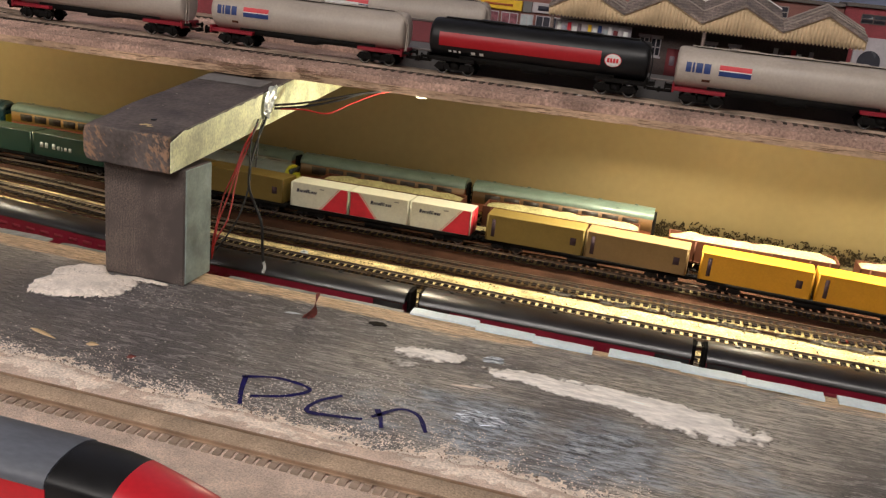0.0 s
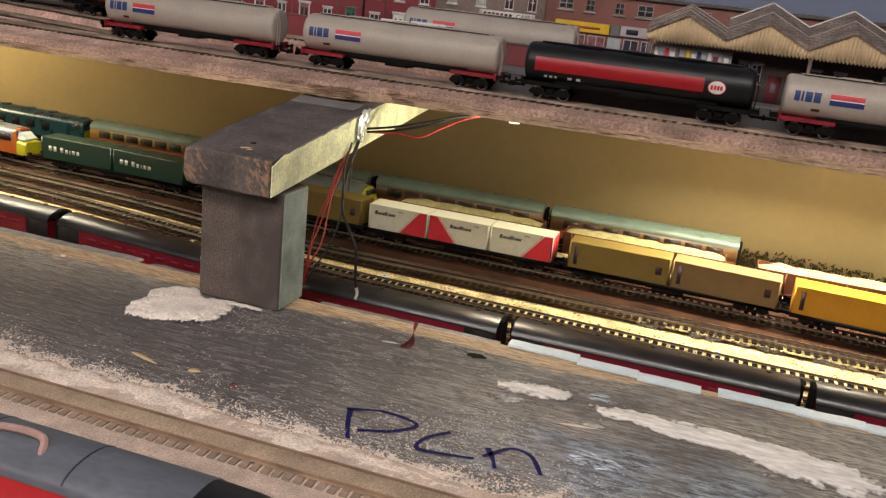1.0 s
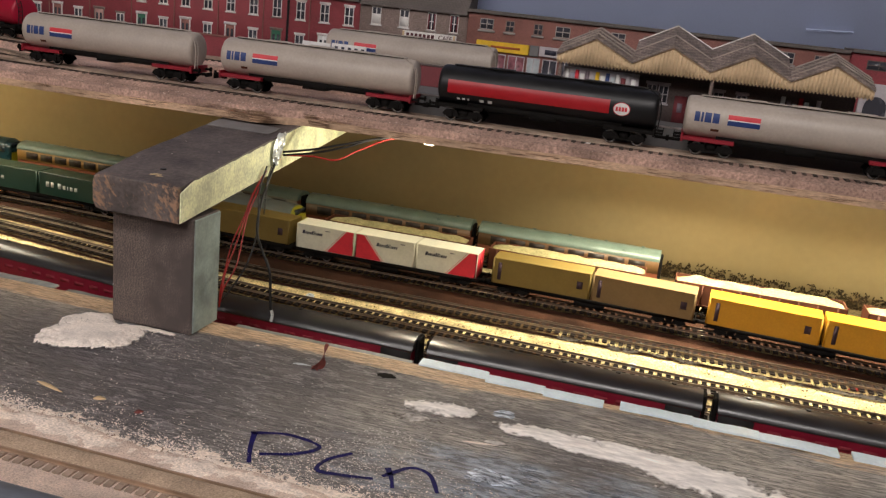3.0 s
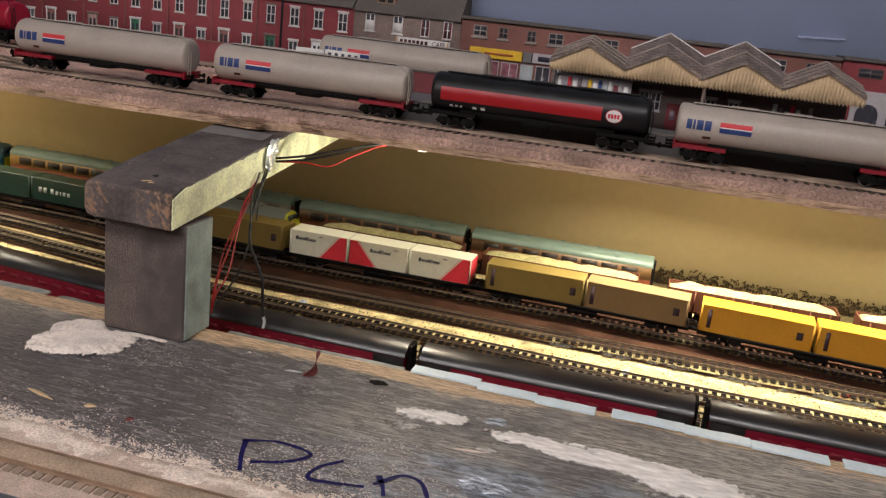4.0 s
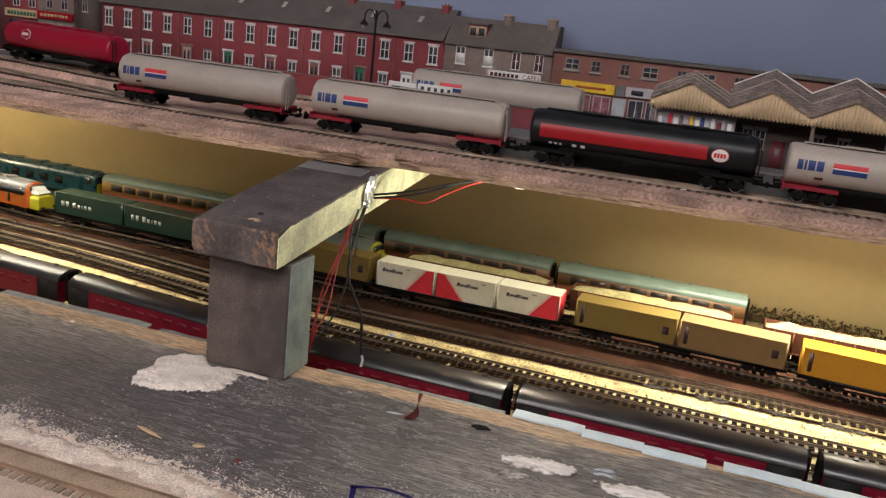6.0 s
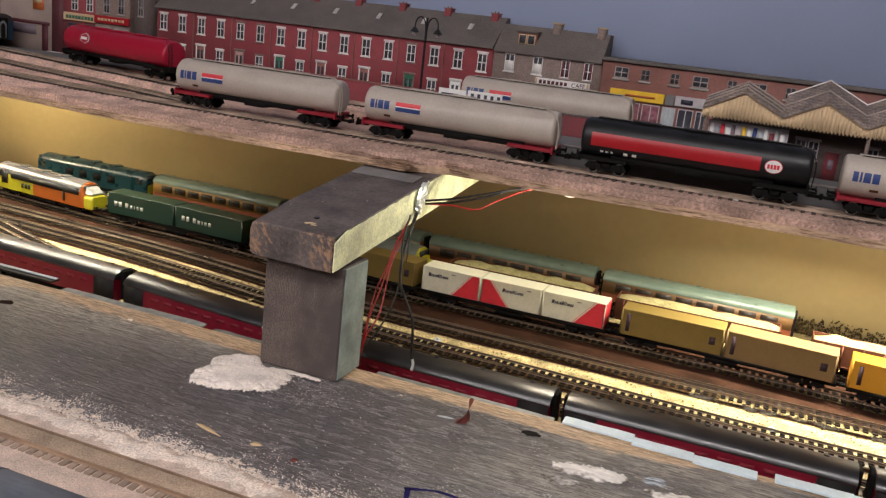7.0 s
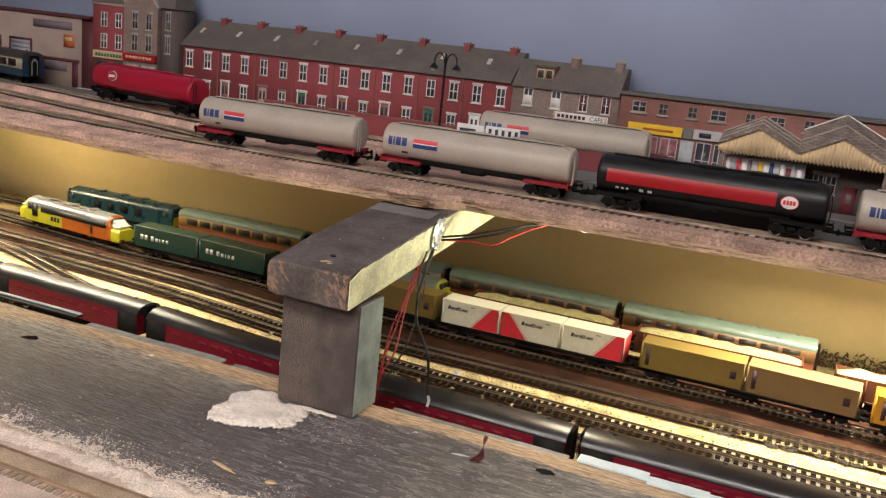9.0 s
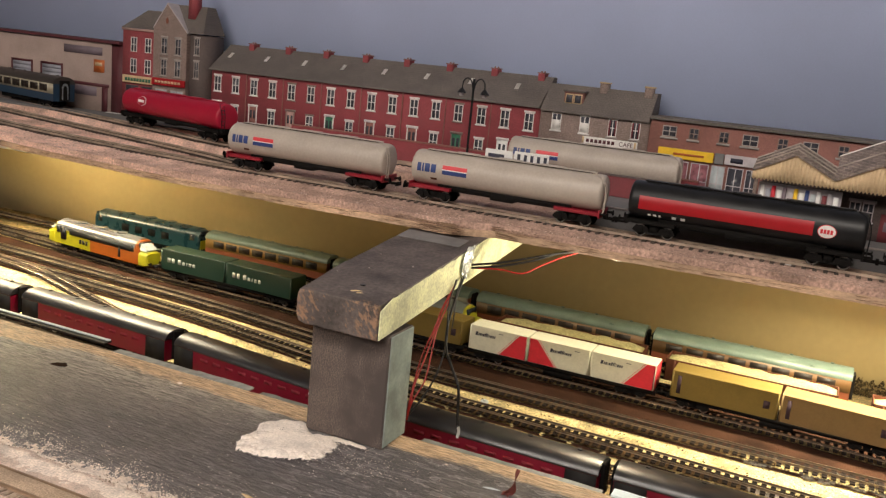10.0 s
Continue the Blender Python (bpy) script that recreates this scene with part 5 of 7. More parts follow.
def shops():
    t = thing("shop_row", "brown brick row of shops with yellow and white signs", "shop building", at=pose(0, 0, HB))
    x0, x1, e = -0.174, 0.266, 0.111
    bm = bmesh.new()
    box(bm, x0, x1, YB, YB + 0.05, 0.018, e)
    wall = part("wall", bm, M_brickbrown, t)
    bpart("roof", (x0 - 0.002, x1, YB - 0.004, YB + 0.06, e, e + 0.004), M_slate, t)
    for x, w in ((-0.150, 0.017), (-0.121, 0.011), (-0.086, 0.011), (-0.056, 0.018), (-0.020, 0.011), (0.010, 0.017), (0.045, 0.011), (0.080, 0.017), (0.20, 0.017), (0.235, 0.011), ):
        win(t, x, 0.0925, w, 0.0130, YB, sill=False, trim=M_palebar if w > 0.015 else M_stone)
        bpart("sill", (x - w / 2 - 0.002, x + w / 2 + 0.002, YB - 0.0018, YB, 0.0895, 0.0920), M_palebar, t, bev=0)
    sg = bpart("yellow_sign", (-0.160, -0.094, YB - 0.004, YB, 0.0675, 0.0795), M_signyel, t)
    bpart("lettering_bar", (-0.141, -0.105, YB - 0.0046, YB - 0.0036, 0.0722, 0.0748), M_orangesign, sg, bev=0)
    sg = bpart("white_sign", (-0.081, -0.044, YB - 0.004, YB, 0.0680, 0.0800), M_palesign, t)
    bpart("lettering_bar", (-0.074, -0.060, YB - 0.0048, YB - 0.0036, 0.0710, 0.0765), M_dprint, sg, bev=0)
    bpart("grey_sign", (-0.0930, -0.0820, YB - 0.003, YB, 0.0670, 0.0800), M_road, t)
    for a, b, m in ((-0.166, -0.146, M_shopred), (-0.143, -0.122, M_shopred), (-0.119, -0.098, M_shopred), (-0.095, -0.079, M_strip), (-0.076, -0.058, M_window), (-0.055, -0.042, M_window)):
        win(t, (a + b) / 2, 0.022, b - a, 0.043, YB, sill=False, glass=m, trim=M_palesign)
    return t


shops()


def arch_shop():
    t = thing("arch_shop", "red brick shop with a cream arched shop front", "shop building", at=pose(0, 0, HB))
    x0, x1, e = 0.268, 0.60, 0.113
    bm = bmesh.new()
    box(bm, x0, x1, YB, YB + 0.05, 0.018, e)
    wall = part("wall", bm, M_brickred, t)
    bpart("roof", (x0 - 0.001, x1, YB - 0.004, YB + 0.06, e, e + 0.004), M_slate, t)
    for x in (0.298, 0.345, 0.39, 0.44):
        win(t, x, 0.096, 0.026, 0.0105, YB, sill=False, trim=M_stationdark)
    bpart("shop_front", (0.284, 0.42, YB - 0.004, YB - 0.0002, 0.018, 0.082), M_palesign, wall, "cream shop front")
    for x in (0.302, 0.335, 0.372):
        bm = bmesh.new()
        prism(bm, [(x - 0.012, 0.019), (x + 0.012, 0.019), (x + 0.012, 0.056)] + [(x + 0.012 * math.cos(a * 0.3142), 0.056 + 0.012 * math.sin(a * 0.3142)) for a in range(1, 10)] + [(x - 0.012, 0.056)], YB - 0.0048, YB - 0.0038, "y")
        part("arched_window", bm, M_window, wall)
    return t


arch_shop()
bm = bmesh.new()
loft(bm, [[(0.222 + 0.053 * u, 1.0735, 0.2855 + 0.003 * u + 0.0012 * noise.noise(Vector((u * 6, 1, 1)))), (0.222 + 0.053 * u, 1.0710, 0.2885 + 0.002 * u + 0.0010 * noise.noise(Vector((u * 7, 4, 1)))), (0.222 + 0.053 * u, 1.0746, 0.2900 + 0.002 * u)] for u in [i / 16 for i in range(17)]], closed=False)
tagged(part("torn_paper_edge", bm, M_sky, None), "torn curling paper edge on the blue backdrop", "paper tear")


def corner_house():
    t = thing("corner_house", "tall red and grey corner house with gable and shop front", "house", at=pose(0, 0, HB))
    bm = bmesh.new()
    box(bm, -1.020, -0.9555, YB, YB + 0.05, 0.018, 0.157)
    wl = part("red_wall", bm, M_brickred, t)
    bpart("cornice", (-1.0215, -0.9557, YB - 0.0018, YB - 0.0001, 0.1545, 0.1580), M_pinkdoor, wl, bev=0)
    bm = bmesh.new()
    prism(bm, [(-0.955, 0.018), (-0.889, 0.018), (-0.890, 0.158), (-0.929, 0.199), (-0.955, 0.163)], YB - 0.003, YB + 0.02, "y")
    wr = part("grey_wall", bm, M_stone, t)
    for a, c in (((-0.9555, 0.163), (-0.929, 0.2)), ((-0.929, 0.2), (-0.8885, 0.158))):
        bm = bmesh.new()
        loft(bm, [[(p[0], YB + dy, p[1] + dz) for dy, dz in ((-0.0036, -0.0012), (0.0205, -0.0012), (0.0205, 0.0008), (-0.0036, 0.0008))] for p in (a, c)])
        part("verge", bm, M_palesign, wr)
    bm = bmesh.new()
    loft(bm, [[(-1.0215, YB - 0.003, 0.1582), (-0.9557, YB - 0.003, 0.1582), (-0.9557, YB + 0.05, 0.1582), (-1.0215, YB + 0.05, 0.1582)],
              [(-0.994, YB + 0.026, 0.188), (-0.9557, YB + 0.026, 0.188), (-0.9557, YB + 0.05, 0.188), (-0.994, YB + 0.05, 0.188)]])
    part("roof", bm, M_slate, t, "hipped slate roof")
    for z in (0.089, 0.122):
        for x in (-0.997, -0.968):
            win(t, x, z, 0.0125, 0.0225, YB, sill=False)
        for x in (-0.933, -0.906):
            win(t, x, z + 0.002, 0.0115, 0.0240, YB - 0.003, trim=M_palebar)
    bm = bmesh.new()
    prism(bm, [(-0.931, 0.170), (-0.9265, 0.170), (-0.9265, 0.1765), (-0.9287, 0.179), (-0.931, 0.1765)], YB - 0.0036, YB - 0.002, "y")
    part("gable_window", bm, M_umber, wr)
    bm = bmesh.new()
    box(bm, -0.8888, -0.862, YB + 0.004, YB + 0.05, 0.018, 0.157)
    sw = part("side_wall", bm, M_stationdark, t, "dark grey side wall")
    bm = bmesh.new()
    loft(bm, [[(-0.8895, YB - 0.001, 0.1585), (-0.860, YB - 0.001, 0.1585), (-0.860, YB + 0.05, 0.1585), (-0.925, YB + 0.05, 0.1585)],
              [(-0.9285, YB + 0.021, 0.2002), (-0.880, YB + 0.030, 0.2002), (-0.880, YB + 0.05, 0.2002), (-0.9285, YB + 0.05, 0.2002)]])
    part("roof", bm, M_slate, t)
    bm = bmesh.new()
    box(bm, -0.9015, -0.8895, YB + 0.012, YB + 0.028, 0.180, 0.224)
    c = part("chimney", bm, M_brickred, t, "tall red brick chimney stack")
    bpart("cap", (-0.9028, -0.8882, YB + 0.0108, YB + 0.0292, 0.2241, 0.2265), M_brickred, c, bev=0)
    for z in (0.092, 0.127):
        win(t, -0.8755, z, 0.0095, 0.025, YB + 0.004, trim=M_palebar)
    sg = bpart("shop_sign", (-1.016, -0.9545, YB - 0.0045, YB - 0.0002, 0.0735, 0.0850), M_valance, t, "cream shop sign")
    for i in range(9):
        x = -1.010 + i * 0.0060
        bpart("lettering_bar", (x, x + 0.0044, YB - 0.0052, YB - 0.0044, 0.0765, 0.0815), M_door, sg, bev=0)
    sg = bpart("shop_sign", (-0.9535, -0.889, YB - 0.0075, YB - 0.0032, 0.0755, 0.0865), M_redstripe, t, "red shop sign")
    for i in range(8):
        x = -0.946 + i * 0.0064
        bpart("lettering_bar", (x, x + 0.0046, YB - 0.0082, YB - 0.0074, 0.0790, 0.0830), M_valance, sg, bev=0)
    for x, w, m in ((-0.999, 0.026, M_window), (-0.969, 0.022, M_window), (-0.937, 0.024, M_strip), (-0.906, 0.026, M_strip)):
        win(t, x, 0.026, w, 0.044, YB - (0 if x < -0.95 else 0.003), sill=False, trim=M_stationdark if x < -0.95 else M_palebar, glass=m)
    return t


corner_house()


def warehouse():
    t = thing("warehouse", "beige clad warehouse with maroon trim and shutters", "warehouse", at=pose(0, 0, HB))
    bm = bmesh.new()
    box(bm, -1.60, -1.047, YB, YB + 0.055, 0.018, 0.130)
    w = part("wall", bm, M_warehouse, t)
    bm = bmesh.new()
    loft(bm, [[(x, y, h + z) for y, z in ((YB - 0.004, 0), (YB + 0.06, 0), (YB + 0.06, 0.0040), (YB - 0.004, 0.0040))] for x, h in ((-1.602, 0.1345), (-1.024, 0.1302))])
    part("roof", bm, M_darkmaroon, t, "maroon roof edge")
    bpart("side_wall", (-1.0468, -1.022, YB + 0.004, YB + 0.055, 0.018, 0.130), M_darkmaroon, t, "dark maroon side wall", bev=0)
    bpart("step", (-1.050, -1.020, YB - 0.006, YB + 0.0038, 0.018, 0.0215), M_white, t, "white painted step")
    for a, b in ((-1.268, -1.218), (-1.199, -1.149)):
        sh = bpart("shutter", (a + 0.003, b - 0.003, YB - 0.0005, YB + 0.0005, 0.02, 0.0865), M_shutter, w, bev=0)
        for k in range(9):
            z = 0.024 + k * 0.0070
            bpart("slat", (a + 0.003, b - 0.003, YB - 0.0007, YB - 0.0004, z, z + 0.0064), M_shutter, sh, bev=0)
        for p, q, c, d in ((a, a + 0.0029, 0.02, 0.090), (b - 0.0029, b, 0.02, 0.090), (a + 0.0029, b - 0.0029, 0.0866, 0.090)):
            bpart("shutter_frame", (p, q, YB - 0.0016, YB + 0.0005, c, d), M_darkmaroon, w, bev=0)
    for a, b in ((-1.2179, -1.1991), (-1.1489, -1.0472)):
        bpart("trim_band", (a, b, YB - 0.0011, YB + 0.0005, 0.0600, 0.0650), M_darkmaroon, w, bev=0)
    bpart("door", (-1.062, -1.050, YB - 0.001, YB + 0.0005, 0.020, 0.0595), M_darkmaroon, w, bev=0)
    bpart("low_window", (-1.144, -1.074, YB - 0.001, YB + 0.0005, 0.044, 0.0585), M_lilac, w, bev=0)
    bpart("sign_panel", (-1.146, -1.063, YB - 0.0011, YB + 0.0005, 0.1100, 0.1225), M_lilac, w, bev=0)
    sg = bpart("orange_sign", (-1.080, -1.058, YB - 0.0013, YB + 0.0005, 0.083, 0.103), M_orangesign, t, bev=0)
    bpart("lettering_bar", (-1.077, -1.062, YB - 0.0019, YB - 0.0012, 0.0930, 0.0985), M_valance, sg, bev=0)
    return t


warehouse()
bpart_road = bpart("road", (-1.9, 0.9, 0.945, 1.0, BACK + 0.0002, BACK + 0.003), M_road, None)
tagged(bpart_road, "grey road strip along the shop fronts", "road", kind="structure")


# ---- station ----
def station():
    t = thing("station_building", "dark station building under a cream boarded ridge canopy", "railway station", at=pose(0, 0, DECK))
    y0, y1 = 0.788, 0.866
    bm = bmesh.new()
    box(bm, -0.022, 0.252, 0.826, y1, 0.0226, 0.074)
    wall = part("wall", bm, M_stationdark, t)
    bm = bmesh.new()
    box(bm, -0.195, 0.62, y0 - 0.010, y1, 0, 0.0225, 0.0005)
    part("platform", bm, M_road, t)
    bpart("platform_edge", (-0.195, 0.62, y0 - 0.0104, y0 - 0.0070, 0.0214, 0.0231), M_palebar, t, "white platform edge", bev=0)
    w, teeth, low = 0.0722, 22, 0.0688
    for i in range(4):
        x0 = -0.029 + i * w
        xm, x1 = x0 + w / 2, x0 + w
        ez, pz = 0.0770, 0.0955
        prof = [(x0, ez), (xm, pz), (x1, ez)]
        for k in range(teeth):
            a = x1 - w * k / teeth
            prof += [(a, low + 0.0022), (a - w * 0.5 / teeth, low)]
        prof += [(x0, low + 0.0022)]
        bm = bmesh.new()
        prism(bm, prof, y0 - 0.0006, y0 + 0.0006, "y")
        v = part("valance", bm, M_valance, t)
        for k in range(teeth):
            a = x0 + w * (k + 0.5) / teeth
            top = ez + (pz - ez) * (1 - abs(a - xm) / (w / 2)) - 0.002
            bpart("board", (a - 0.0012, a + 0.0012, y0 - 0.0013, y0 - 0.0006, low + 0.0015, top), M_valance, v, bev=0)
        big = i in (1, 2)
        lift, back = (0.0170, y0 + 0.056) if big else (0.0075, y0 + 0.028)
        for a, za, b, zb in ((x0, ez, xm, pz), (xm, pz, x1, ez)):
            bm = bmesh.new()
            loft(bm, [[(a, y0 - 0.003, za), (b, y0 - 0.003, zb), (b, y0 - 0.003, zb + 0.0028), (a, y0 - 0.003, za + 0.0028)],
                      [(a, back, za + lift), (b, back, zb + lift), (b, back, zb + lift + 0.0028), (a, back, za + lift + 0.0028)]])
            rf = part("roof_slope", bm, M_canopyroof, t)
            for q in ((0.45, 0.97) if big else (0.25, 0.58, 0.93)):
                yy = y0 - 0.003 + (back - y0 + 0.003) * q
                zz = lift * q + 0.0030
                bm = bmesh.new()
                loft(bm, [[(p[0], yy + dy, p[1] + zz + dz) for dy, dz in ((0, 0), (0.0014, 0.0003), (0.0014, 0.0012), (0, 0.0012))] for p in ((a, za), (b, zb))])
                part("glazing_bar", bm, M_trim if big and q > 0.9 else M_glazebar, rf)
        if i % 2 == 0:
            bm = bmesh.new()
            cyl(bm, (x0 + 0.004, y0 + 0.004, 0.006), (x0 + 0.004, y0 + 0.004, 0.072), 0.0018, 8)
            cyl(bm, (x0 + 0.004, y0 + 0.004, 0.006), (x0 + 0.004, y0 + 0.004, 0.014), 0.0035, 8)
            part("canopy_post", bm, M_stone, t)
    for x in (0.0640, 0.0755, 0.128, 0.150):
        win(t, x, 0.040, 0.0100, 0.0175, 0.826, trim=M_palesign)
    # added panel and posters, set forward to catch light for bright interiors
    catch_panel = bpart("kiosk_front", (-0.0225, 0.0515, 0.8016, 0.8060, 0.006, 0.0660), M_palesign, t, "added pale panel set forward to catch light under the canopy", bev=0)
    tints = (M_white, M_shutter, M_redprint, M_white, M_lilac, M_palesign, M_signyel, M_white, M_blue, M_strip, M_white, M_fence, M_palesign, M_white)
    for k, m in enumerate(tints):
        a = -0.0205 + k * 0.0050
        bpart("poster", (a, a + 0.0036 + 0.0008 * (k % 2), 0.8002, 0.8014, 0.036 + 0.004 * (k % 3), 0.0640 - 0.003 * (k % 2)), m, t, "small faded poster", bev=0)
    for k, m in enumerate((M_white, M_lilac, M_strip, M_redprint, M_white, M_blue, M_palesign)):
        a = 0.186 + k * 0.0054
        bpart("poster", (a, a + 0.0042, 0.8252, 0.8264, 0.042 + 0.003 * (k % 2), 0.0610 - 0.003 * (k % 3)), m, t, "small faded poster", bev=0)
    for xa in (0.0875, 0.226):
        dr = bpart("door", (xa, xa + 0.0120, 0.8246, 0.8259, 0.0228, 0.0490), M_fence, t, "red door", bev=0)
        bpart("door_pane", (xa + 0.0035, xa + 0.0085, 0.8240, 0.8247, 0.0330, 0.0420), M_lilac, dr, bev=0)
    return t


station()
# ---- street lamp ----
lamp = thing("street_lamp", "black twin arm street lamp on the upper deck", "street lamp", at=pose(-0.388, 0.945, BACK + 0.003))
bm = bmesh.new()
cyl(bm, (0, 0, 0), (0, 0, 0.116), 0.0016, 8)
cyl(bm, (0, 0, 0), (0, 0, 0.02), 0.0026, 8)
part("post", bm, M_black, lamp)
for s in (-1, 1):
    bm = bmesh.new()
    tube(bm, smooth_path([(0, 0, 0.098), (s * 0.003, 0, 0.112), (s * 0.009, 0, 0.1165), (s * 0.0142, 0, 0.112), (s * 0.0155, 0, 0.103)], 5), 0.0009)
    part("arm", bm, M_black, lamp)
    bm = bmesh.new()
    cyl(bm, (s * 0.0155, 0, 0.0975), (s * 0.0155, 0, 0.1035), 0.0066, 14, 0.0018)
    shade = part("shade", bm, M_black, lamp)
    bm = bmesh.new()
    cyl(bm, (s * 0.0155, 0, 0.0940), (s * 0.0155, 0, 0.0974), 0.0026, 10, 0.0040)
    part("lantern_glass", bm, M_palesign, shade, "small pale lantern glass")


# ---- brick boundary wall and poster boards ----
bm = bmesh.new()
box(bm, -0.66, -0.10, 0.952, 0.957, BACK + 0.003, 0.203, 0.0006)
bw = tagged(part("boundary_wall", bm, M_brickred, None), "low red brick boundary wall along the road", "wall")
bpart("coping", (-0.66, -0.10, 0.951, 0.958, 0.2031, 0.2050), M_brickbrown, bw)
hoarding = thing("poster_hoarding", "white poster hoarding with dark silhouettes by the track", "hoarding", at=pose(-0.294, 0.872, DECK))
bpart("panel", (-0.040, -0.006, -0.001, 0.001, 0.036, 0.055), M_white, hoarding)
bpart("panel", (-0.004, 0.038, -0.001, 0.001, 0.040, 0.056), M_white, hoarding)
for x in (-0.036, 0.032):
    bpart("post", (x - 0.001, x + 0.001, 0.0011, 0.003, 0, 0.05), M_under, hoarding)
for i in range(5):
    x = 0.002 + i * 0.008
    bpart("silhouette", (x - 0.0018, x + 0.0018, -0.0014, -0.0008, 0.042, 0.053), M_dprint, hoarding, bev=0)
bpart("silhouette", (-0.036, -0.016, -0.0014, -0.0008, 0.042, 0.050), M_dprint, hoarding, bev=0)

bm = bmesh.new()
box(bm, -0.195, -0.028, 0.8605, 0.8650, DECK + 0.0227, 0.2065, 0.0005)
lw = tagged(part("platform_fence", bm, M_fence, None), "low maroon fence panel behind the station platform", "fence")
bpart("fence_rail", (-0.195, -0.028, 0.8598, 0.8657, 0.2066, 0.2085), M_stationdark, lw)

# ---- blue and grey coach on the rear upper track ----
coach("coach", "blue and white coach on the rear upper track", on_upper(siding, -1.222), 0.262, M_coachcream, M_bluecoach, M_roofdark, "", 8)

# ---- the near locomotive ----
near = thing("diesel_locomotive", "red diesel locomotive with grey roof and black cab band", "locomotive", at=pose(0.014, 0.192, 0.004))
NW, NH = 0.036, 0.0468
npf = coach_profile(NW, NH, 0.011, roof=0.0075)
bm = bmesh.new()
prism(bm, npf, -0.32, -0.1337, "x")
part("body", bm, M_nearred, near)
bm = bmesh.new()
rp = coach_profile(NW + 0.0012, NH + 0.0005, 0.011, roof=0.0080)[2:-2]
prism(bm, [(-NW / 2 - 0.0006, NH - 0.0090)] + rp + [(NW / 2 + 0.0006, NH - 0.0090)], -0.3205, -0.1336, "x")
roof = part("roof", bm, M_nearroof, near)
for x in (-0.19, -0.245, -0.30):
    bm = bmesh.new()
    arc = [(p[0] * 1.002, p[1] + 0.0003) for p in rp[1:-1]]
    loft(bm, [[(x + d, p[0], p[1]) for p in arc] for d in (-0.0004, 0.0004)], closed=False)
    bmesh.ops.solidify(bm, geom=bm.faces[:], thickness=0.0002)
    part("roof_seam", bm, M_dprint, roof)
bm = bmesh.new()
tube(bm, smooth_path([(-0.243, -0.009, NH - 0.003), (-0.241, -0.004, NH + 0.002), (-0.231, 0.000, NH + 0.0025), (-0.214, -0.001, NH + 0.0025), (-0.209, -0.008, NH - 0.002)], 5), 0.0019, 8)
part("exhaust_pipe", bm, M_pinkdoor, roof)
def nose(k, d):
    return [(p[0] * k, 0.011 + (p[1] - 0.011) * d) for p in npf]
bm = bmesh.new()
loft(bm, [[(x, p[0], p[1]) for p in nose(k, d)] for x, k, d in ((-0.1333, 1.0, 1.0), (-0.115, 0.99, 0.985), (-0.103, 0.97, 0.94))])
part("cab", bm, M_black, near, "black cab section")
bm = bmesh.new()
loft(bm, [[(x, p[0], p[1]) for p in nose(k, d)] for x, k, d in ((-0.1029, 0.97, 0.94), (-0.087, 0.93, 0.82), (-0.070, 0.88, 0.66), (-0.062, 0.80, 0.5), (-0.060, 0.7, 0.4))])
part("nose", bm, M_nearred, near)
bpart("cab_window", (-0.262, -0.236, -NW / 2 - 0.0006, -NW / 2 + 0.0002, 0.020, 0.034), M_glass, near, bev=0)
for x in (-0.115, -0.275):
    bogie(near, x)
coupling(near, -0.060, 1)

# ---- sand, plaster and dirt on the front board ----


def pebbles(name, label, material, points, size, parent=None):
    """Many tiny four-cornered stones as one object."""
    vs, fs = [], []
    for x, y, z in points:
        k = size * random.uniform(0.5, 1.4)
        a = random.uniform(0, 6.28)
        n = len(vs)
        for q in range(3):
            vs.append((x + k * math.cos(a + q * 2.1), y + k * math.sin(a + q * 2.1) * 0.8, z))
        vs.append((x, y, z + k * random.uniform(0.6, 1.1)))
        fs += [(n, n + 1, n + 3), (n + 1, n + 2, n + 3), (n + 2, n, n + 3)]
    me = bpy.data.meshes.new(name)
    me.from_pydata(vs, [], fs)
    me.materials.append(material)
    return tagged(new(name, me), label, "stones", kind="stuff")


def blob(name, label, category, cx, cy, rx, ry, h, seed, material, rot=0.0, ragged=0.34, cell=0.0011, z=0.0):
    """A dried smear: an uneven patch with a ragged outline and a lumpy top."""
    bm = bmesh.new()
    ca, sa = math.cos(rot), math.sin(rot)
    nx, ny = max(6, int(rx * 2.9 / cell)), max(6, int(ry * 2.9 / cell))
    vs = {}
    for i in range(nx + 1):
        for j in range(ny + 1):
            u, v = (i / nx - 0.5) * 2.9, (j / ny - 0.5) * 2.9
            x, y = cx + u * rx * ca - v * ry * sa, cy + u * rx * sa + v * ry * ca
            p = Vector((x, y, seed))
            f = 1 - u * u - v * v + ragged * (1.6 * noise.noise(p * 45) + 1.0 * noise.noise(p * 130) + 0.6 * noise.noise(p * 330))
            if f > 0:
                zz = h * min(1.0, f * 1.6) ** 0.6 * (0.90 + 0.16 * noise.noise(p * 45) + 0.06 * noise.noise(p * 400))
                vs[(i, j)] = bm.verts.new((x, y, z + max(0.0002, zz)))
    for (i, j) in list(vs):
        q = [(i, j), (i + 1, j), (i + 1, j + 1), (i, j + 1)]
        if all(k in vs for k in q):
            bm.faces.new([vs[k] for k in q])
        else:
            for tri in ((q[0], q[1], q[2]), (q[0], q[2], q[3]), (q[0], q[1], q[3])):
                if all(k in vs for k in tri):
                    bm.faces.new([vs[k] for k in tri])
                    break
    bmesh.ops.delete(bm, geom=[v for v in bm.verts if not v.link_faces], context="VERTS")
    return tagged(part(name, bm, material, None, smooth=1.2), label, category)


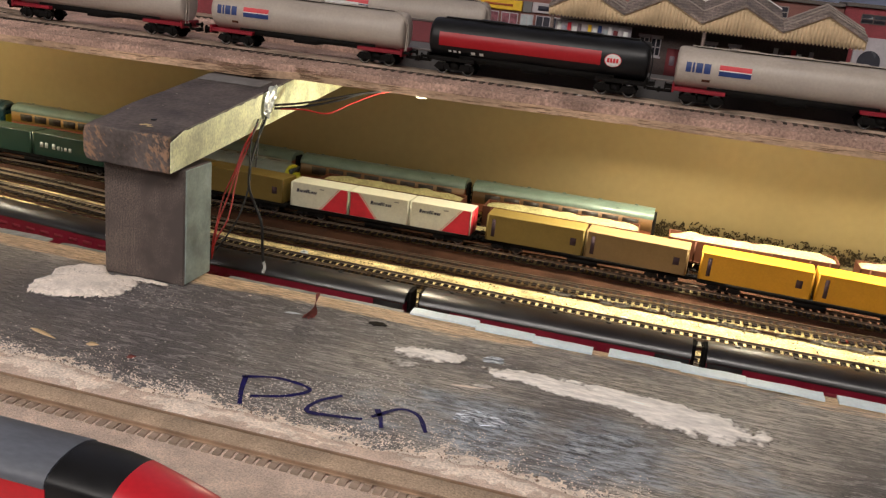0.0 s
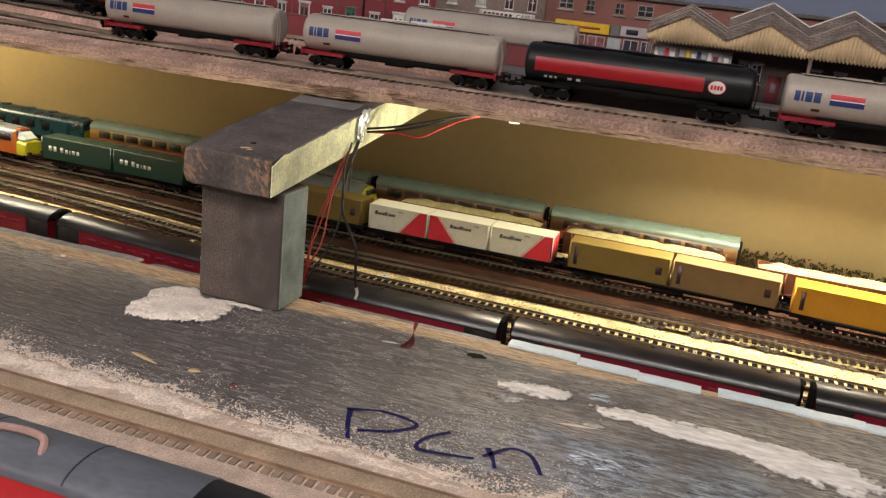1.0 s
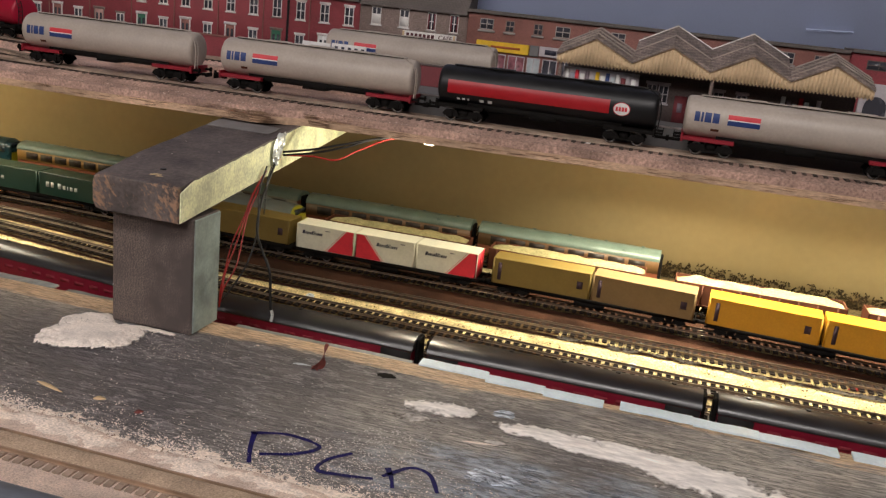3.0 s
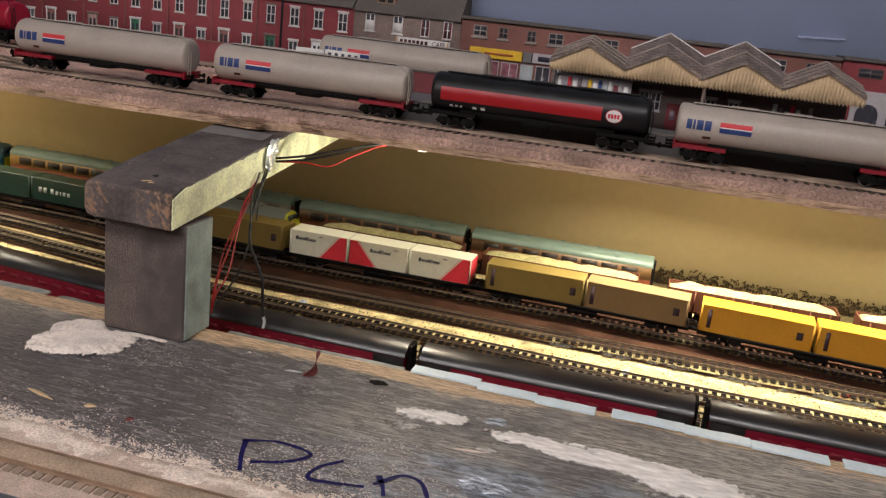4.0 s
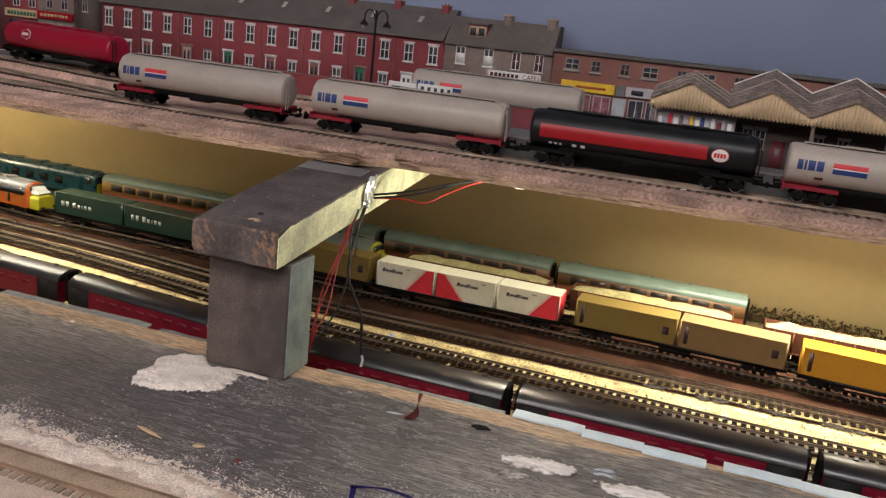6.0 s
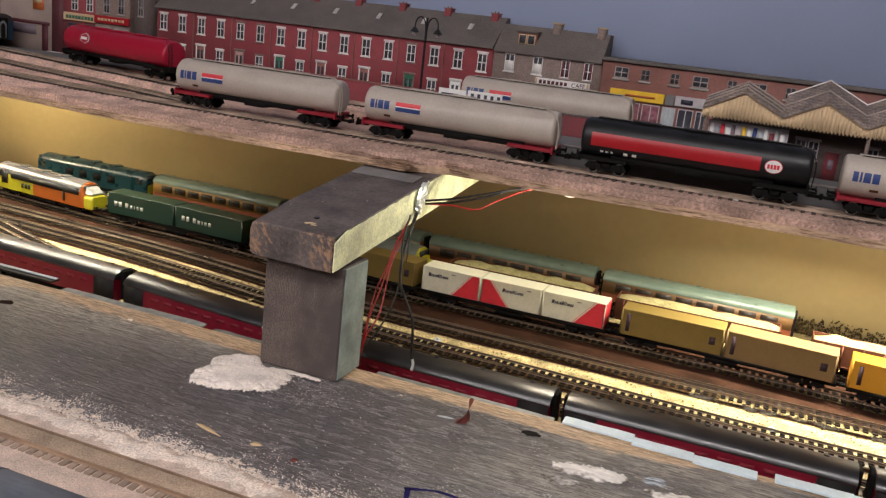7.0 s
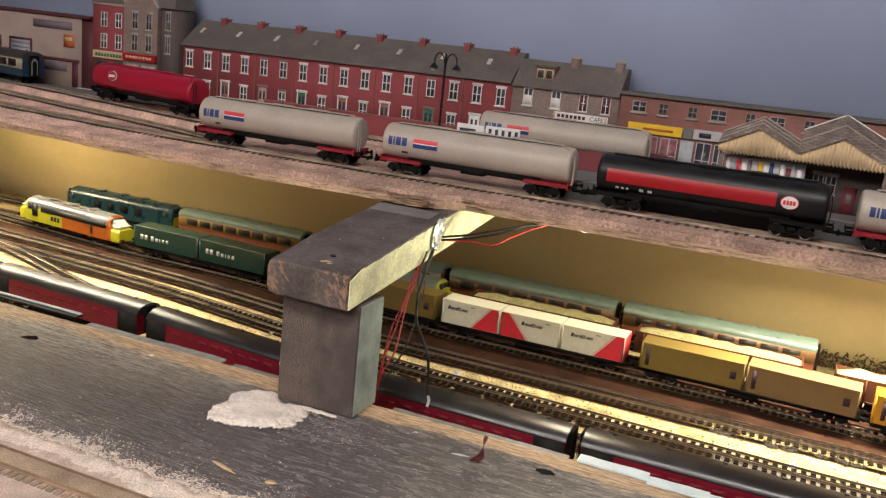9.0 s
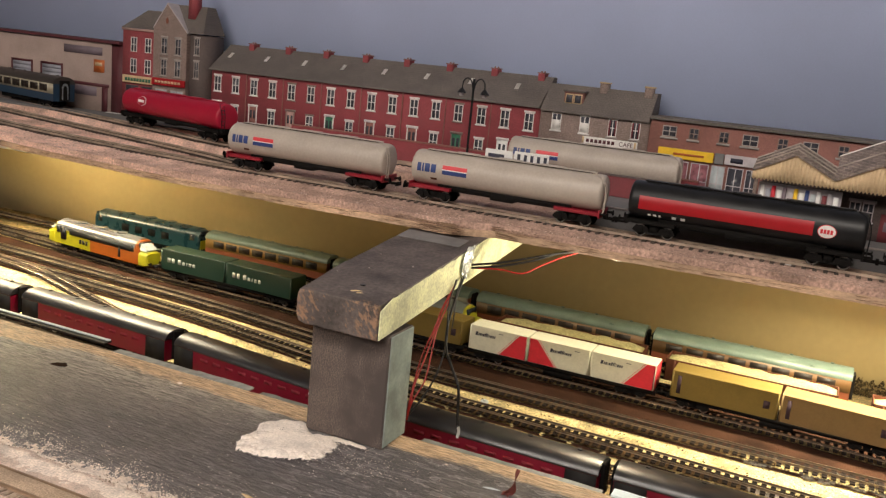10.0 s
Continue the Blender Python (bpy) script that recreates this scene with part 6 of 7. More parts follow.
def sand_edge(x):
    return 0.341 - 0.008 * min(1.0, max(0.0, (x + 0.26) / 0.16)) + 0.010 * noise.noise(Vector((x * 14, 0, 0))) + 0.006 * noise.noise(Vector((x * 60, 1, 0)))


bm = bmesh.new()
nx, ny = 300, 60
g = []
for i in range(nx + 1):
    x = -1.0 + 1.2 * i / nx
    row = []
    for j in range(ny + 1):
        v = j / ny
        y = 0.085 + (sand_edge(x) - 0.085) * v
        h = 0.0026 + 0.0008 * noise.noise(Vector((x * 25, y * 25, 0))) + 0.0005 * noise.noise(Vector((x * 160, y * 160, 0)))
        d = y - 0.300
        if 0.008 < d < 0.034:
            h += 0.0016 * (1 - (d - 0.008) / 0.026)
        elif -0.019 < d <= 0.008:
            h = 0.0020 + 0.0007 * noise.noise(Vector((x * 160, y * 160, 0)))
        row.append(bm.verts.new((x, y, h if j < ny else 0.0002)))
    g.append(row)
for i in range(nx):
    for j in range(ny):
        bm.faces.new((g[i][j], g[i + 1][j], g[i + 1][j + 1], g[i][j + 1]))
tagged(part("sand_bed", bm, M_pinksand, None, smooth=1.5), "pinkish sand ballast spread along the front tracks", "sand", kind="structure")
bm = bmesh.new()
xs = [-1.0 + 1.2 * i / 160 for i in range(161)]
loft(bm, [[(x, 0.2922, 0.0030), (x, 0.2935, 0.0046 + 0.0003 * noise.noise(Vector((x * 90, 1, 1)))), (x, 0.298, 0.0052 + 0.0004 * noise.noise(Vector((x * 70, 2, 1)))), (x, 0.303, 0.0053 + 0.0004 * noise.noise(Vector((x * 70, 3, 1)))), (x, 0.3075, 0.0050 + 0.0003 * noise.noise(Vector((x * 90, 4, 1)))), (x, 0.3080, 0.0030)] for x in xs], closed=False)
tagged(part("track_bed", bm, M_brownbed, None, smooth=1.0), "brown dirt packed between the front rails", "track bed", kind="structure")
# pale crust of sand and glue between the track and the bare board
bm = bmesh.new()
cell = 0.0014
crust = {}
for i in range(int(1.15 / cell)):
    for j in range(int(0.085 / cell)):
        x, y = -0.97 + i * cell, 0.3125 + j * cell
        p = Vector((x, y, 4.0))
        f = (sand_edge(x) + 0.007 - y) / 0.014 + 0.5 * noise.noise(p * 30) + 0.7 * noise.noise(p * 95) + 0.9 * noise.noise(p * 260) + (1.6 if y < sand_edge(x) - 0.008 else 0)
        if f > 0:
            crust[(i, j)] = bm.verts.new((x, y, 0.0005 + min(1.0, f * 0.7) * (0.0030 if y < sand_edge(x) - 0.004 else 0.0009) + 0.0004 * noise.noise(p * 210)))
for (i, j) in list(crust):
    q = [(i, j), (i + 1, j), (i + 1, j + 1), (i, j + 1)]
    if all(k in crust for k in q):
        bm.faces.new([crust[k] for k in q])
bmesh.ops.delete(bm, geom=[v for v in bm.verts if not v.link_faces], context="VERTS")
tagged(part("sand_crust", bm, M_palesand, None, smooth=1.5), "pale crust of glued sand along the front track", "sand", kind="structure")
pts = []
while len(pts) < 12000:
    x = random.uniform(-0.75, 0.13)
    d = random.expovariate(1 / 0.0095)
    y = sand_edge(x) + d - 0.002
    if noise.noise(Vector((x * 22, y * 22, 5))) + random.uniform(-0.3, 0.5) > 0.0 and y < 0.43:
        pts.append((x, y, 0))
while len(pts) < 12600:
    x, y = random.gauss(-0.06, 0.05), random.gauss(0.372, 0.016)
    if y > 0.33:
        pts.append((x, y, 0))
while len(pts) < 12900:
    pts.append((random.gauss(-0.245, 0.03), random.gauss(0.472, 0.014), 0))
for _ in range(120):
    pts.append((random.uniform(-0.75, 0.25), random.uniform(0.36, 0.53), 0))
pebbles("sand_grains", "loose pale sand grains scattered on the board", M_palegrain, pts, 0.00042)
pts = []
while len(pts) < 7000:
    x = random.uniform(-0.75, 0.13)
    y = sand_edge(x) + random.expovariate(1 / 0.009) - 0.003
    if noise.noise(Vector((x * 45, y * 45, 9))) + 0.5 * noise.noise(Vector((x * 140, y * 140, 2))) > 0.10 and y < 0.41:
        pts.append((x, y, 0))
pebbles("sand_grains", "clumped crust of pale sand along the board", M_palegrain, pts, 0.00065)
pts = []
while len(pts) < 17000:
    x = random.uniform(-0.80, 0.13)
    d = random.expovariate(1 / 0.012)
    if d < 0.030:
        pts.append((x, sand_edge(x) - d, 0.0018))
pebbles("sand_grains", "pale coarse grains along the edge of the sand", M_palegrain, pts, 0.0005)
pebbles("dark_grains", "dark dirt specks along the edge of the sand", M_darkballast, [(x + 0.002, y + random.uniform(-0.006, 0.004), 0.0022) for x, y, z in pts[::9]], 0.0008)
pts = [(random.uniform(-0.9, 0.15), random.uniform(0.10, 0.345), 0.0022) for _ in range(5000)]
pebbles("sand_grains", "loose sand grains on the sand bed", M_pinksand, [p for p in pts if abs(p[1] - 0.300) > 0.016], 0.0007)

blob("plaster_mound", "heap of dry pale plaster at the foot of the post", "plaster", -0.314, 0.463, 0.044, 0.026, 0.0050, 3.1, M_plaster, 0.5, 0.24)
blob("plaster_mound", "pale plaster spread beside the post", "plaster", -0.331, 0.483, 0.024, 0.022, 0.0042, 23.1, M_plaster, 0.3, 0.26)
blob("plaster_mound", "low spill of pale plaster against the post", "plaster", -0.298, 0.484, 0.018, 0.010, 0.0030, 53.1, M_plaster, -0.2, 0.3)
blob("plaster_smear", "thin tongue of pale plaster along the post", "plaster", -0.283, 0.4945, 0.022, 0.0045, 0.0022, 4.4, M_plaster, -0.02, 0.4)
blob("plaster_smear", "long smear of dried white plaster on the board", "plaster", 0.055, 0.461, 0.046, 0.0120, 0.0022, 7.7, M_whitesmear, -0.12, 0.42)
blob("plaster_smear", "long smear of dried white plaster on the board", "plaster", 0.112, 0.459, 0.056, 0.0160, 0.0022, 11.2, M_whitesmear, -0.06, 0.36)
blob("plaster_smear", "broad end of the dried white plaster smear", "plaster", 0.158, 0.447, 0.044, 0.0205, 0.0020, 13.9, M_whitesmear, 0.02, 0.48)
blob("plaster_smear", "thin broken smear of dried white plaster", "plaster", -0.034, 0.467, 0.027, 0.012, 0.0018, 5.4, M_whitesmear, 0.10, 0.6)
blob("plaster_smear", "faint wiped smear of plaster on the board", "plaster", -0.045, 0.448, 0.020, 0.007, 0.0009, 35.4, M_whitesmear, 0.1, 0.9)
blob("plaster_smear", "small scraped smear of plaster on the board", "plaster", 0.014, 0.437, 0.010, 0.0030, 0.0010, 36.4, M_whitesmear, 0.1, 0.6)
blob("glue_smear", "dried glue patch with pale glints put into its colour", "glue", 0.022, 0.392, 0.020, 0.009, 0.0022, 9.3, M_glue, 0.12, 0.8, 0.0007)
blob("glue_smear", "dried glue patch with pale glints put into its colour", "glue", 0.010, 0.482, 0.010, 0.008, 0.0008, 2.3, M_glue, 0.0, 0.4)
blob("black_smudge", "small black spot on the board", "smudge", -0.087, 0.504, 0.0085, 0.0050, 0.0008, 6.6, M_under, 0.0, 0.75, 0.0006)
blob("black_smudge", "small dark brown knot in the board", "smudge", -0.581, 0.480, 0.010, 0.0055, 0.0006, 8.6, M_brownballast, 0.2, 0.8, 0.0006)


pts = [(random.gauss(-0.322, 0.022), random.gauss(0.476, 0.010), 0.0040) for _ in range(90)]
pebbles("dark_grains", "brown specks on the plaster heap", M_darkballast, pts, 0.0005)


def ribbon(name, label, strokes, w, material):
    t = thing(name, label, "handwriting")
    for st in strokes:
        pts = smooth_path([(x, y, 0.0006) for x, y in st], 8)
        bm = bmesh.new()
        prev = None
        for i, p in enumerate(pts):
            d = (pts[min(i + 1, len(pts) - 1)] - pts[max(i - 1, 0)]).normalized()
            n = Vector((-d.y, d.x, 0)) * w * (0.8 + 0.4 * noise.noise(p * 90))
            cur = (bm.verts.new(p + n), bm.verts.new(p - n))
            if prev:
                bm.faces.new((prev[0], prev[1], cur[1], cur[0]))
            prev = cur
        part("stroke", bm, material, t)
    return t


ribbon("marker_writing", "blue marker pen letters scrawled on the board", (
    [(-0.132, 0.380), (-0.126, 0.362), (-0.118, 0.344)],
    [(-0.134, 0.378), (-0.112, 0.386), (-0.088, 0.381), (-0.096, 0.367), (-0.117, 0.356)],
    [(-0.066, 0.382), (-0.077, 0.368), (-0.078, 0.354), (-0.062, 0.355), (-0.044, 0.359)],
    [(-0.040, 0.375), (-0.034, 0.364), (-0.030, 0.354)],
    [(-0.040, 0.364), (-0.027, 0.381), (-0.014, 0.378), (-0.004, 0.360)]), 0.0019, M_marker)

# chips, shavings and scraps


def shaving(name, label, category, p, l, w, rot, material, h=0.0015):
    bm = bmesh.new()
    loft(bm, [[(x, -k * w, 0), (x, k * w, 0), (x, k * w * 0.6, h * k), (x, -k * w * 0.6, h * k)] for x, k in ((-l, 0.25), (-l * 0.5, 0.9), (0, 1.0), (l * 0.45, 0.7), (l, 0.15))])
    ob = part(name, bm, material, None)
    ob.matrix_basis = pose(p[0], p[1], 0.0002, 0, 0, rot)
    return tagged(ob, label, category)


shaving("wood_chip", "pale sliver of wood lying on the board", "wood chip", (-0.283, 0.376), 0.013, 0.0015, -15, M_chip)
shaving("wood_chip", "small pale wood chip on the board", "wood chip", (-0.244, 0.376), 0.0042, 0.0022, 20, M_chip)
shaving("red_scrap", "small crumb of red plastic on the board", "scrap", (-0.211, 0.371), 0.0030, 0.0020, 40, M_redscrap)
shaving("wood_chip", "thin pale splinter on the board", "wood chip", (0.005, 0.432), 0.012, 0.0011, 10, M_palegrain, 0.0006)
bm = bmesh.new()
rows = []
for i in range(9):
    u = i / 8
    a, w = 0.5 + 2.2 * u, 0.0043 * (1.0 - 0.66 * u) * (1 + 0.35 * math.sin(9 * u))
    c = (-0.137 + 0.006 * u + 0.0012 * math.sin(5 * u), 0.490 + 0.007 * u, 0.0190 * u)
    d, e = (math.cos(a) * w, math.sin(a) * w), (-math.sin(a) * 0.0002, math.cos(a) * 0.0002)
    rows.append([(c[0] + p * d[0] + q * e[0], c[1] + p * d[1] + q * e[1], c[2]) for p, q in ((-1, -1), (1, -1), (1, 1), (-1, 1))])
loft(bm, rows)
strip = tagged(part("red_scrap", bm, M_redscrap, None), "thin twisted red plastic strip standing on the board", "scrap")
bm = bmesh.new()
for a in range(5):
    d = pose(-0.1375, 0.4905, 0.0004, 0, 0, 72 * a + 15)
    loft(bm, [[tuple(d @ Vector((q, k * w, z + h))) for k, h in ((-1, 0), (1, 0), (1, 0.0004), (-1, 0.0004))] for q, w, z in ((0.0, 0.0012, 0.0002), (0.0022, 0.0014, 0.0012), (0.0045, 0.0004, 0.0))])
part("torn_foot", bm, M_redscrap, strip)
shaving("wire_end", "short bare wire end on the board", "wire", (-0.150, 0.492), 0.007, 0.0010, 10, M_whitestrip, 0.001)
for x, y, k in ((-0.466, 0.512, 0.0032), (-0.195, 0.508, 0.0022), (-0.170, 0.460, 0.0018), (-0.345, 0.420, 0.0014), (-0.075, 0.470, 0.0013)):
    blob("plaster_crumb", "crumb of white plaster on the board", "plaster", x, y, k, k * 0.7, k * 0.5, x * 40, M_plaster, 0, 0.2, 0.0004)

pts = []
for _ in range(420):
    x, y = random.uniform(-0.50, 0.03), random.uniform(0.375, 0.522)
    if noise.noise(Vector((x * 16, y * 22, 4))) > -0.05:
        pts.append((x, y, 0.0001))
for _ in range(1300):
    x, y = random.gauss(-0.075, 0.045), random.uniform(0.345, 0.425)
    if noise.noise(Vector((x * 26, y * 30, 14))) > -0.02 + 3.0 * (y - 0.385):
        pts.append((x, y, 0.0001))
for _ in range(160):
    pts.append((random.gauss(-0.285, 0.035), random.gauss(0.462, 0.018), 0.0001))
pebbles("plaster_specks", "scattered white plaster specks on the grey board", M_whitespeck, pts, 0.0007)

# ---- pale strips along the board's back edge ----
for a, b, y, dz, m in ((-0.80, -0.592, 0.545, 0.004, M_black), (-0.576, -0.478, 0.541, 0.0, M_greystrip), (-0.4775, -0.412, 0.541, 0.0006, M_greystrip), (-0.402, -0.338, 0.541, -0.002, M_bluestrip), (-0.235, -0.150, 0.541, -0.002, M_bluestrip), (-0.1495, -0.078, 0.540, -0.0014, M_greystrip),
                       (-0.069, -0.014, 0.5340, 0.0040, M_card), (-0.0138, 0.0315, 0.5285, 0.0042, M_card), (0.0317, 0.077, 0.5260, 0.0039, M_card), (0.089, 0.142, 0.5290, 0.0042, M_card), (0.1422, 0.189, 0.5280, 0.0039, M_card), (0.1892, 0.2425, 0.5255, 0.0042, M_card), (0.252, 0.36, 0.526, 0.0040, M_card), (0.365, 0.60, 0.526, 0.0040, M_card)):
    bm = bmesh.new()
    rows = []
    for i in range(13):
        x = a + (b - a) * i / 12
        w = (0.0122 if m is M_card else 0.0100) + 0.0012 * noise.noise(Vector((x * 60, 3, 1)))
        e = 0.0008 * noise.noise(Vector((x * 80, 7, 2)))
        z = -0.0035 + dz + 0.0006 * noise.noise(Vector((x * 40, 5, 3)))
        rows.append([(x, y + e, z), (x, y + w, z), (x, y + w, z + 0.0017), (x, y + e, z + 0.0017)])
    loft(bm, rows)
    st = tagged(part("card_strip", bm, m, None), "thin plastic strip along the board edge", "strip", "edge strips")
    if m is M_black:
        bpart("white_edge", (a, b, y + 0.0060, y + 0.0106, -0.0016 + dz, -0.0004 + dz), M_whitestrip, st, "white top edge")

# ---- brown ballast between the yard tracks ----
for ka, da, kb, db in ((3, 0.012, 4, -0.010), (4, 0.014, 5, 0.028)):
    bm = bmesh.new()
    xs = [-1.9 + 2.9 * i / 60 for i in range(61)]
    loft(bm, [[(x, yard(ka)(x) + da + 0.004 * noise.noise(Vector((x * 20, ka, 0))), -0.0668), (x, yard(kb)(x) + db + 0.004 * noise.noise(Vector((x * 20, kb, 4))), -0.0668)] for x in xs], closed=False)
    bmesh.ops.solidify(bm, geom=bm.faces[:], thickness=0.001)
    tagged(part("ballast_bed", bm, M_brownballast, None), "dark brown ballast bed between yard tracks", "ballast", kind="structure")
# dark strips stand for brown bed plus shade beyond rails and sleeper ends
for k in range(4):
    for s0, s1 in ((-0.0168, -0.0098), (0.0098, 0.0162)):
        bm = bmesh.new()
        xs = [-1.5 + 2.3 * i / 150 for i in range(151)]
        loft(bm, [[(x, yard(k)(x) + s0 + 0.0012 * noise.noise(Vector((x * 70, k, s0 * 99))), -0.0672), (x, yard(k)(x) + (s0 + s1) / 2, -0.0655), (x, yard(k)(x) + s1 + 0.0012 * noise.noise(Vector((x * 70, k, s1 * 99))), -0.0672)] for x in xs], closed=False)
        tagged(part("track_shoulder", bm, M_brownballast, None), "dark brown bed and shade strip along the yard rails", "ballast", kind="structure")
# brown bed between the rails, fading out unevenly at its ends
for k in (1, 2, 3):
    bm = bmesh.new()
    rows = []
    for i in range(301):
        x = -1.5 + 1.62 * i / 300
        fade = min(1.0, max(0.0, min((0.06 - x) / 0.16, 9.0 if k > 1 else (x + 0.60) / 0.14) + 0.8 * noise.noise(Vector((x * 55, k, 3)))))
        rows.append([(x, yard(k)(x) + v * (0.4 + 0.6 * fade), -0.0684 + 0.0030 * fade + 0.0006 * noise.noise(Vector((x * 130, v * 300, k)))) for v in (-0.0098, -0.005, 0.0, 0.005, 0.0098)])
    loft(bm, rows, closed=False)
    tagged(part("track_dirt", bm, M_trackbrown, None, smooth=1.2), "dark brown bed between the yard rails", "ballast", kind="structure")
# pale grey bed on the remaining stretches between the rails
for k in (1, 2):
    for xa, xb in ((-1.5, -0.42), (-0.04, 0.85))[k - 1:]:
        bm = bmesh.new()
        rows = []
        for i in range(161):
            x = xa + (xb - xa) * i / 160
            fade = min(1.0, max(0.0, min((x - xa) / 0.14, (xb - x) / 0.14) + 0.6 * noise.noise(Vector((x * 50, k, 31)))))
            rows.append([(x, yard(k)(x) + v * (0.3 + 0.7 * fade), -0.0686 + 0.0026 * fade + 0.0005 * noise.noise(Vector((x * 120, v * 300, k + 5)))) for v in (-0.0080, -0.004, 0.0, 0.004, 0.0080)])
        loft(bm, rows, closed=False)
        tagged(part("track_bed", bm, M_greybed, None, smooth=1.2), "pale grey bed between the yard rails", "ballast", kind="structure")
# lumps added in place of regular gaps in the dark strip
pts = []
for k in (1, 2):
    for i in range(36):
        x = -0.52 + 0.036 * i + random.uniform(-0.004, 0.004)
        for _ in range(14):
            pts.append((x + random.gauss(0, 0.0012), yard(k)(x) - 0.0135 + random.uniform(-0.005, 0.004), -0.0658))
pebbles("ballast_lumps", "yellow ballast lumps standing for gaps in the dark rail strip", M_sandground, pts, 0.0013)
pts = []
for _ in range(2600):
    x = random.uniform(0.00, 0.46)
    y = yard(3)(x) + random.choice((-1, 1)) * random.uniform(0.008, 0.019) - 0.002
    if noise.noise(Vector((x * 32, y * 30, 8))) > 0.02:
        pts.append((x, y, -0.0662))
pebbles("ballast_lumps", "grey ballast lumps packed along the yard rails", M_greystone, pts, 0.0019)
pts = [(random.uniform(-1.1, 0.5), random.uniform(0.865, 0.985), -0.0660) for _ in range(7000)]
pebbles("dirt_grains", "reddish brown grains on the dark ballast bed", M_dirtgrain, pts, 0.0008)
pts = [(random.uniform(-1.1, 0.5), random.uniform(0.56, 0.845), -0.067) for _ in range(4500)]
pebbles("ballast_grains", "loose yellow ballast grains in the yard", M_sandground, pts, 0.0008)
pts = [(random.uniform(-1.1, 0.5), random.uniform(0.60, 0.86), -0.067) for _ in range(6500)]
pebbles("dirt_grains", "dark dirt specks on the yard ballast", M_brownballast, pts, 0.0010)
pts = []
for _ in range(13000):
    x = random.uniform(-1.3, 0.5)
    y = deck_edge(x) + random.random() ** 1.3 * 0.14
    if abs(y - upper_a(x)) > 0.011 or random.random() < 0.4:
        pts.append((x, y, DECK - 0.0002))
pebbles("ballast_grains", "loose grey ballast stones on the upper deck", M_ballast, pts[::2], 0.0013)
pebbles("ballast_grains", "loose brown ballast stones on the upper deck", M_darkballast, pts[1::9], 0.0011)
pebbles("ballast_grains", "loose pale ballast stones on the upper deck", M_pinksand, pts[3::5], 0.0010)

# ---- dark hedge fringe at the foot of the wall ----
vs, fs = [], []
for _ in range(26000):
    x = random.uniform(-0.42, 0.85)
    top = 0.024 + 0.006 * noise.noise(Vector((x * 9, 2, 0))) + 0.005 * noise.noise(Vector((x * 60, 5, 0)))
    h = top * (1 - random.random() ** 0.75)
    if noise.noise(Vector((x * 150, h * 260, 9))) < -0.16 + 0.42 * (h / top - 0.45):
        continue
    y = 1.1635 - random.random() * 0.006 * (1.1 - h / top)
    k, a = random.uniform(0.0006, 0.0016), random.uniform(0, 6.28)
    n = len(vs)
    for q, f in ((0, 1.0), (1.3, 0.55), (3.14, 0.9), (4.4, 0.6)):
        vs.append((x + f * k * math.cos(a + q), y - 0.0004 * f, -0.0670 + max(0.0, h + f * k * 1.3 * math.sin(a + q))))
    fs.append((n, n + 1, n + 2, n + 3))
me = bpy.data.meshes.new("hedge_fringe")
me.from_pydata(vs, [], fs)
me.materials.append(M_grass)
tagged(new("hedge_fringe", me), "dark ragged hedge fringe along the foot of the yellow wall", "hedge", kind="stuff")

# ---- wires and tape on the beam ----
bm = bmesh.new()
rows = []
for i in range(15):
    v = i / 14
    z = 0.1475 - 0.029 * v
    w = 0.0105 * math.sqrt(max(0.06, 1 - (1.9 * (v - 0.42)) ** 2))
    y = 0.650 - 0.012 * v
    rows.append([(-0.2500 + 0.0018 * noise.noise(Vector((u * 5, v * 11, 2))) + 0.0026 * (1 - (2 * u - 1) ** 2), y + (2 * u - 1) * w, z + 0.0018 * noise.noise(Vector((u * 6, v * 6, 8)))) for u in (0, 0.12, 0.25, 0.38, 0.5, 0.62, 0.75, 0.88, 1)])
loft(bm, rows, closed=False)
bmesh.ops.solidify(bm, geom=bm.faces[:], thickness=0.0005)
tagged(part("tape_strip", bm, M_tape, None, smooth=0.3), "crumpled silver tape holding wires to the beam", "tape")


def wire(label, pts, m, r=0.0008):
    bm = bmesh.new()
    k = random.uniform(0, 50)
    pts = [Vector(p) + (Vector((noise.noise(Vector((i, k, 0))), noise.noise(Vector((i, k, 9))), 0.5 * noise.noise(Vector((i, k, 18))))) * 0.0028 if 0 < i < len(pts) - 1 else Vector()) for i, p in enumerate(pts)]
    tube(bm, smooth_path(pts, 7), r, 6)
    return tagged(part("wire", bm, m, None), label, "wire", "loose wires")


for dx, dz, dy in ((0, 0, 0), (0.0040, 0.003, 0.003), (-0.0015, 0.001, -0.002)):
    wire("thin red wire hanging from the beam", [(-0.2505, 0.622, 0.116), (-0.2500 + dx * 0.3, 0.600, 0.0985), (-0.2505 + dx * 0.5, 0.586, 0.081 + dz * 0.3), (-0.2505 + dx, 0.570 + dy, 0.0600 + dz), (-0.2500 + dx * 1.4, 0.557 + dy, 0.040 + dz), (-0.2500 + dx * 0.4, 0.548, 0.026), (-0.2512, 0.5465, 0.010)], M_redwire, 0.0007)
wire("thin black wire hanging from the beam", [(-0.2500, 0.622, 0.120), (-0.2465, 0.602, 0.100), (-0.2400, 0.590, 0.072), (-0.2395, 0.575, 0.048), (-0.2430, 0.558, 0.030), (-0.2510, 0.547, 0.014)], M_blackwire)
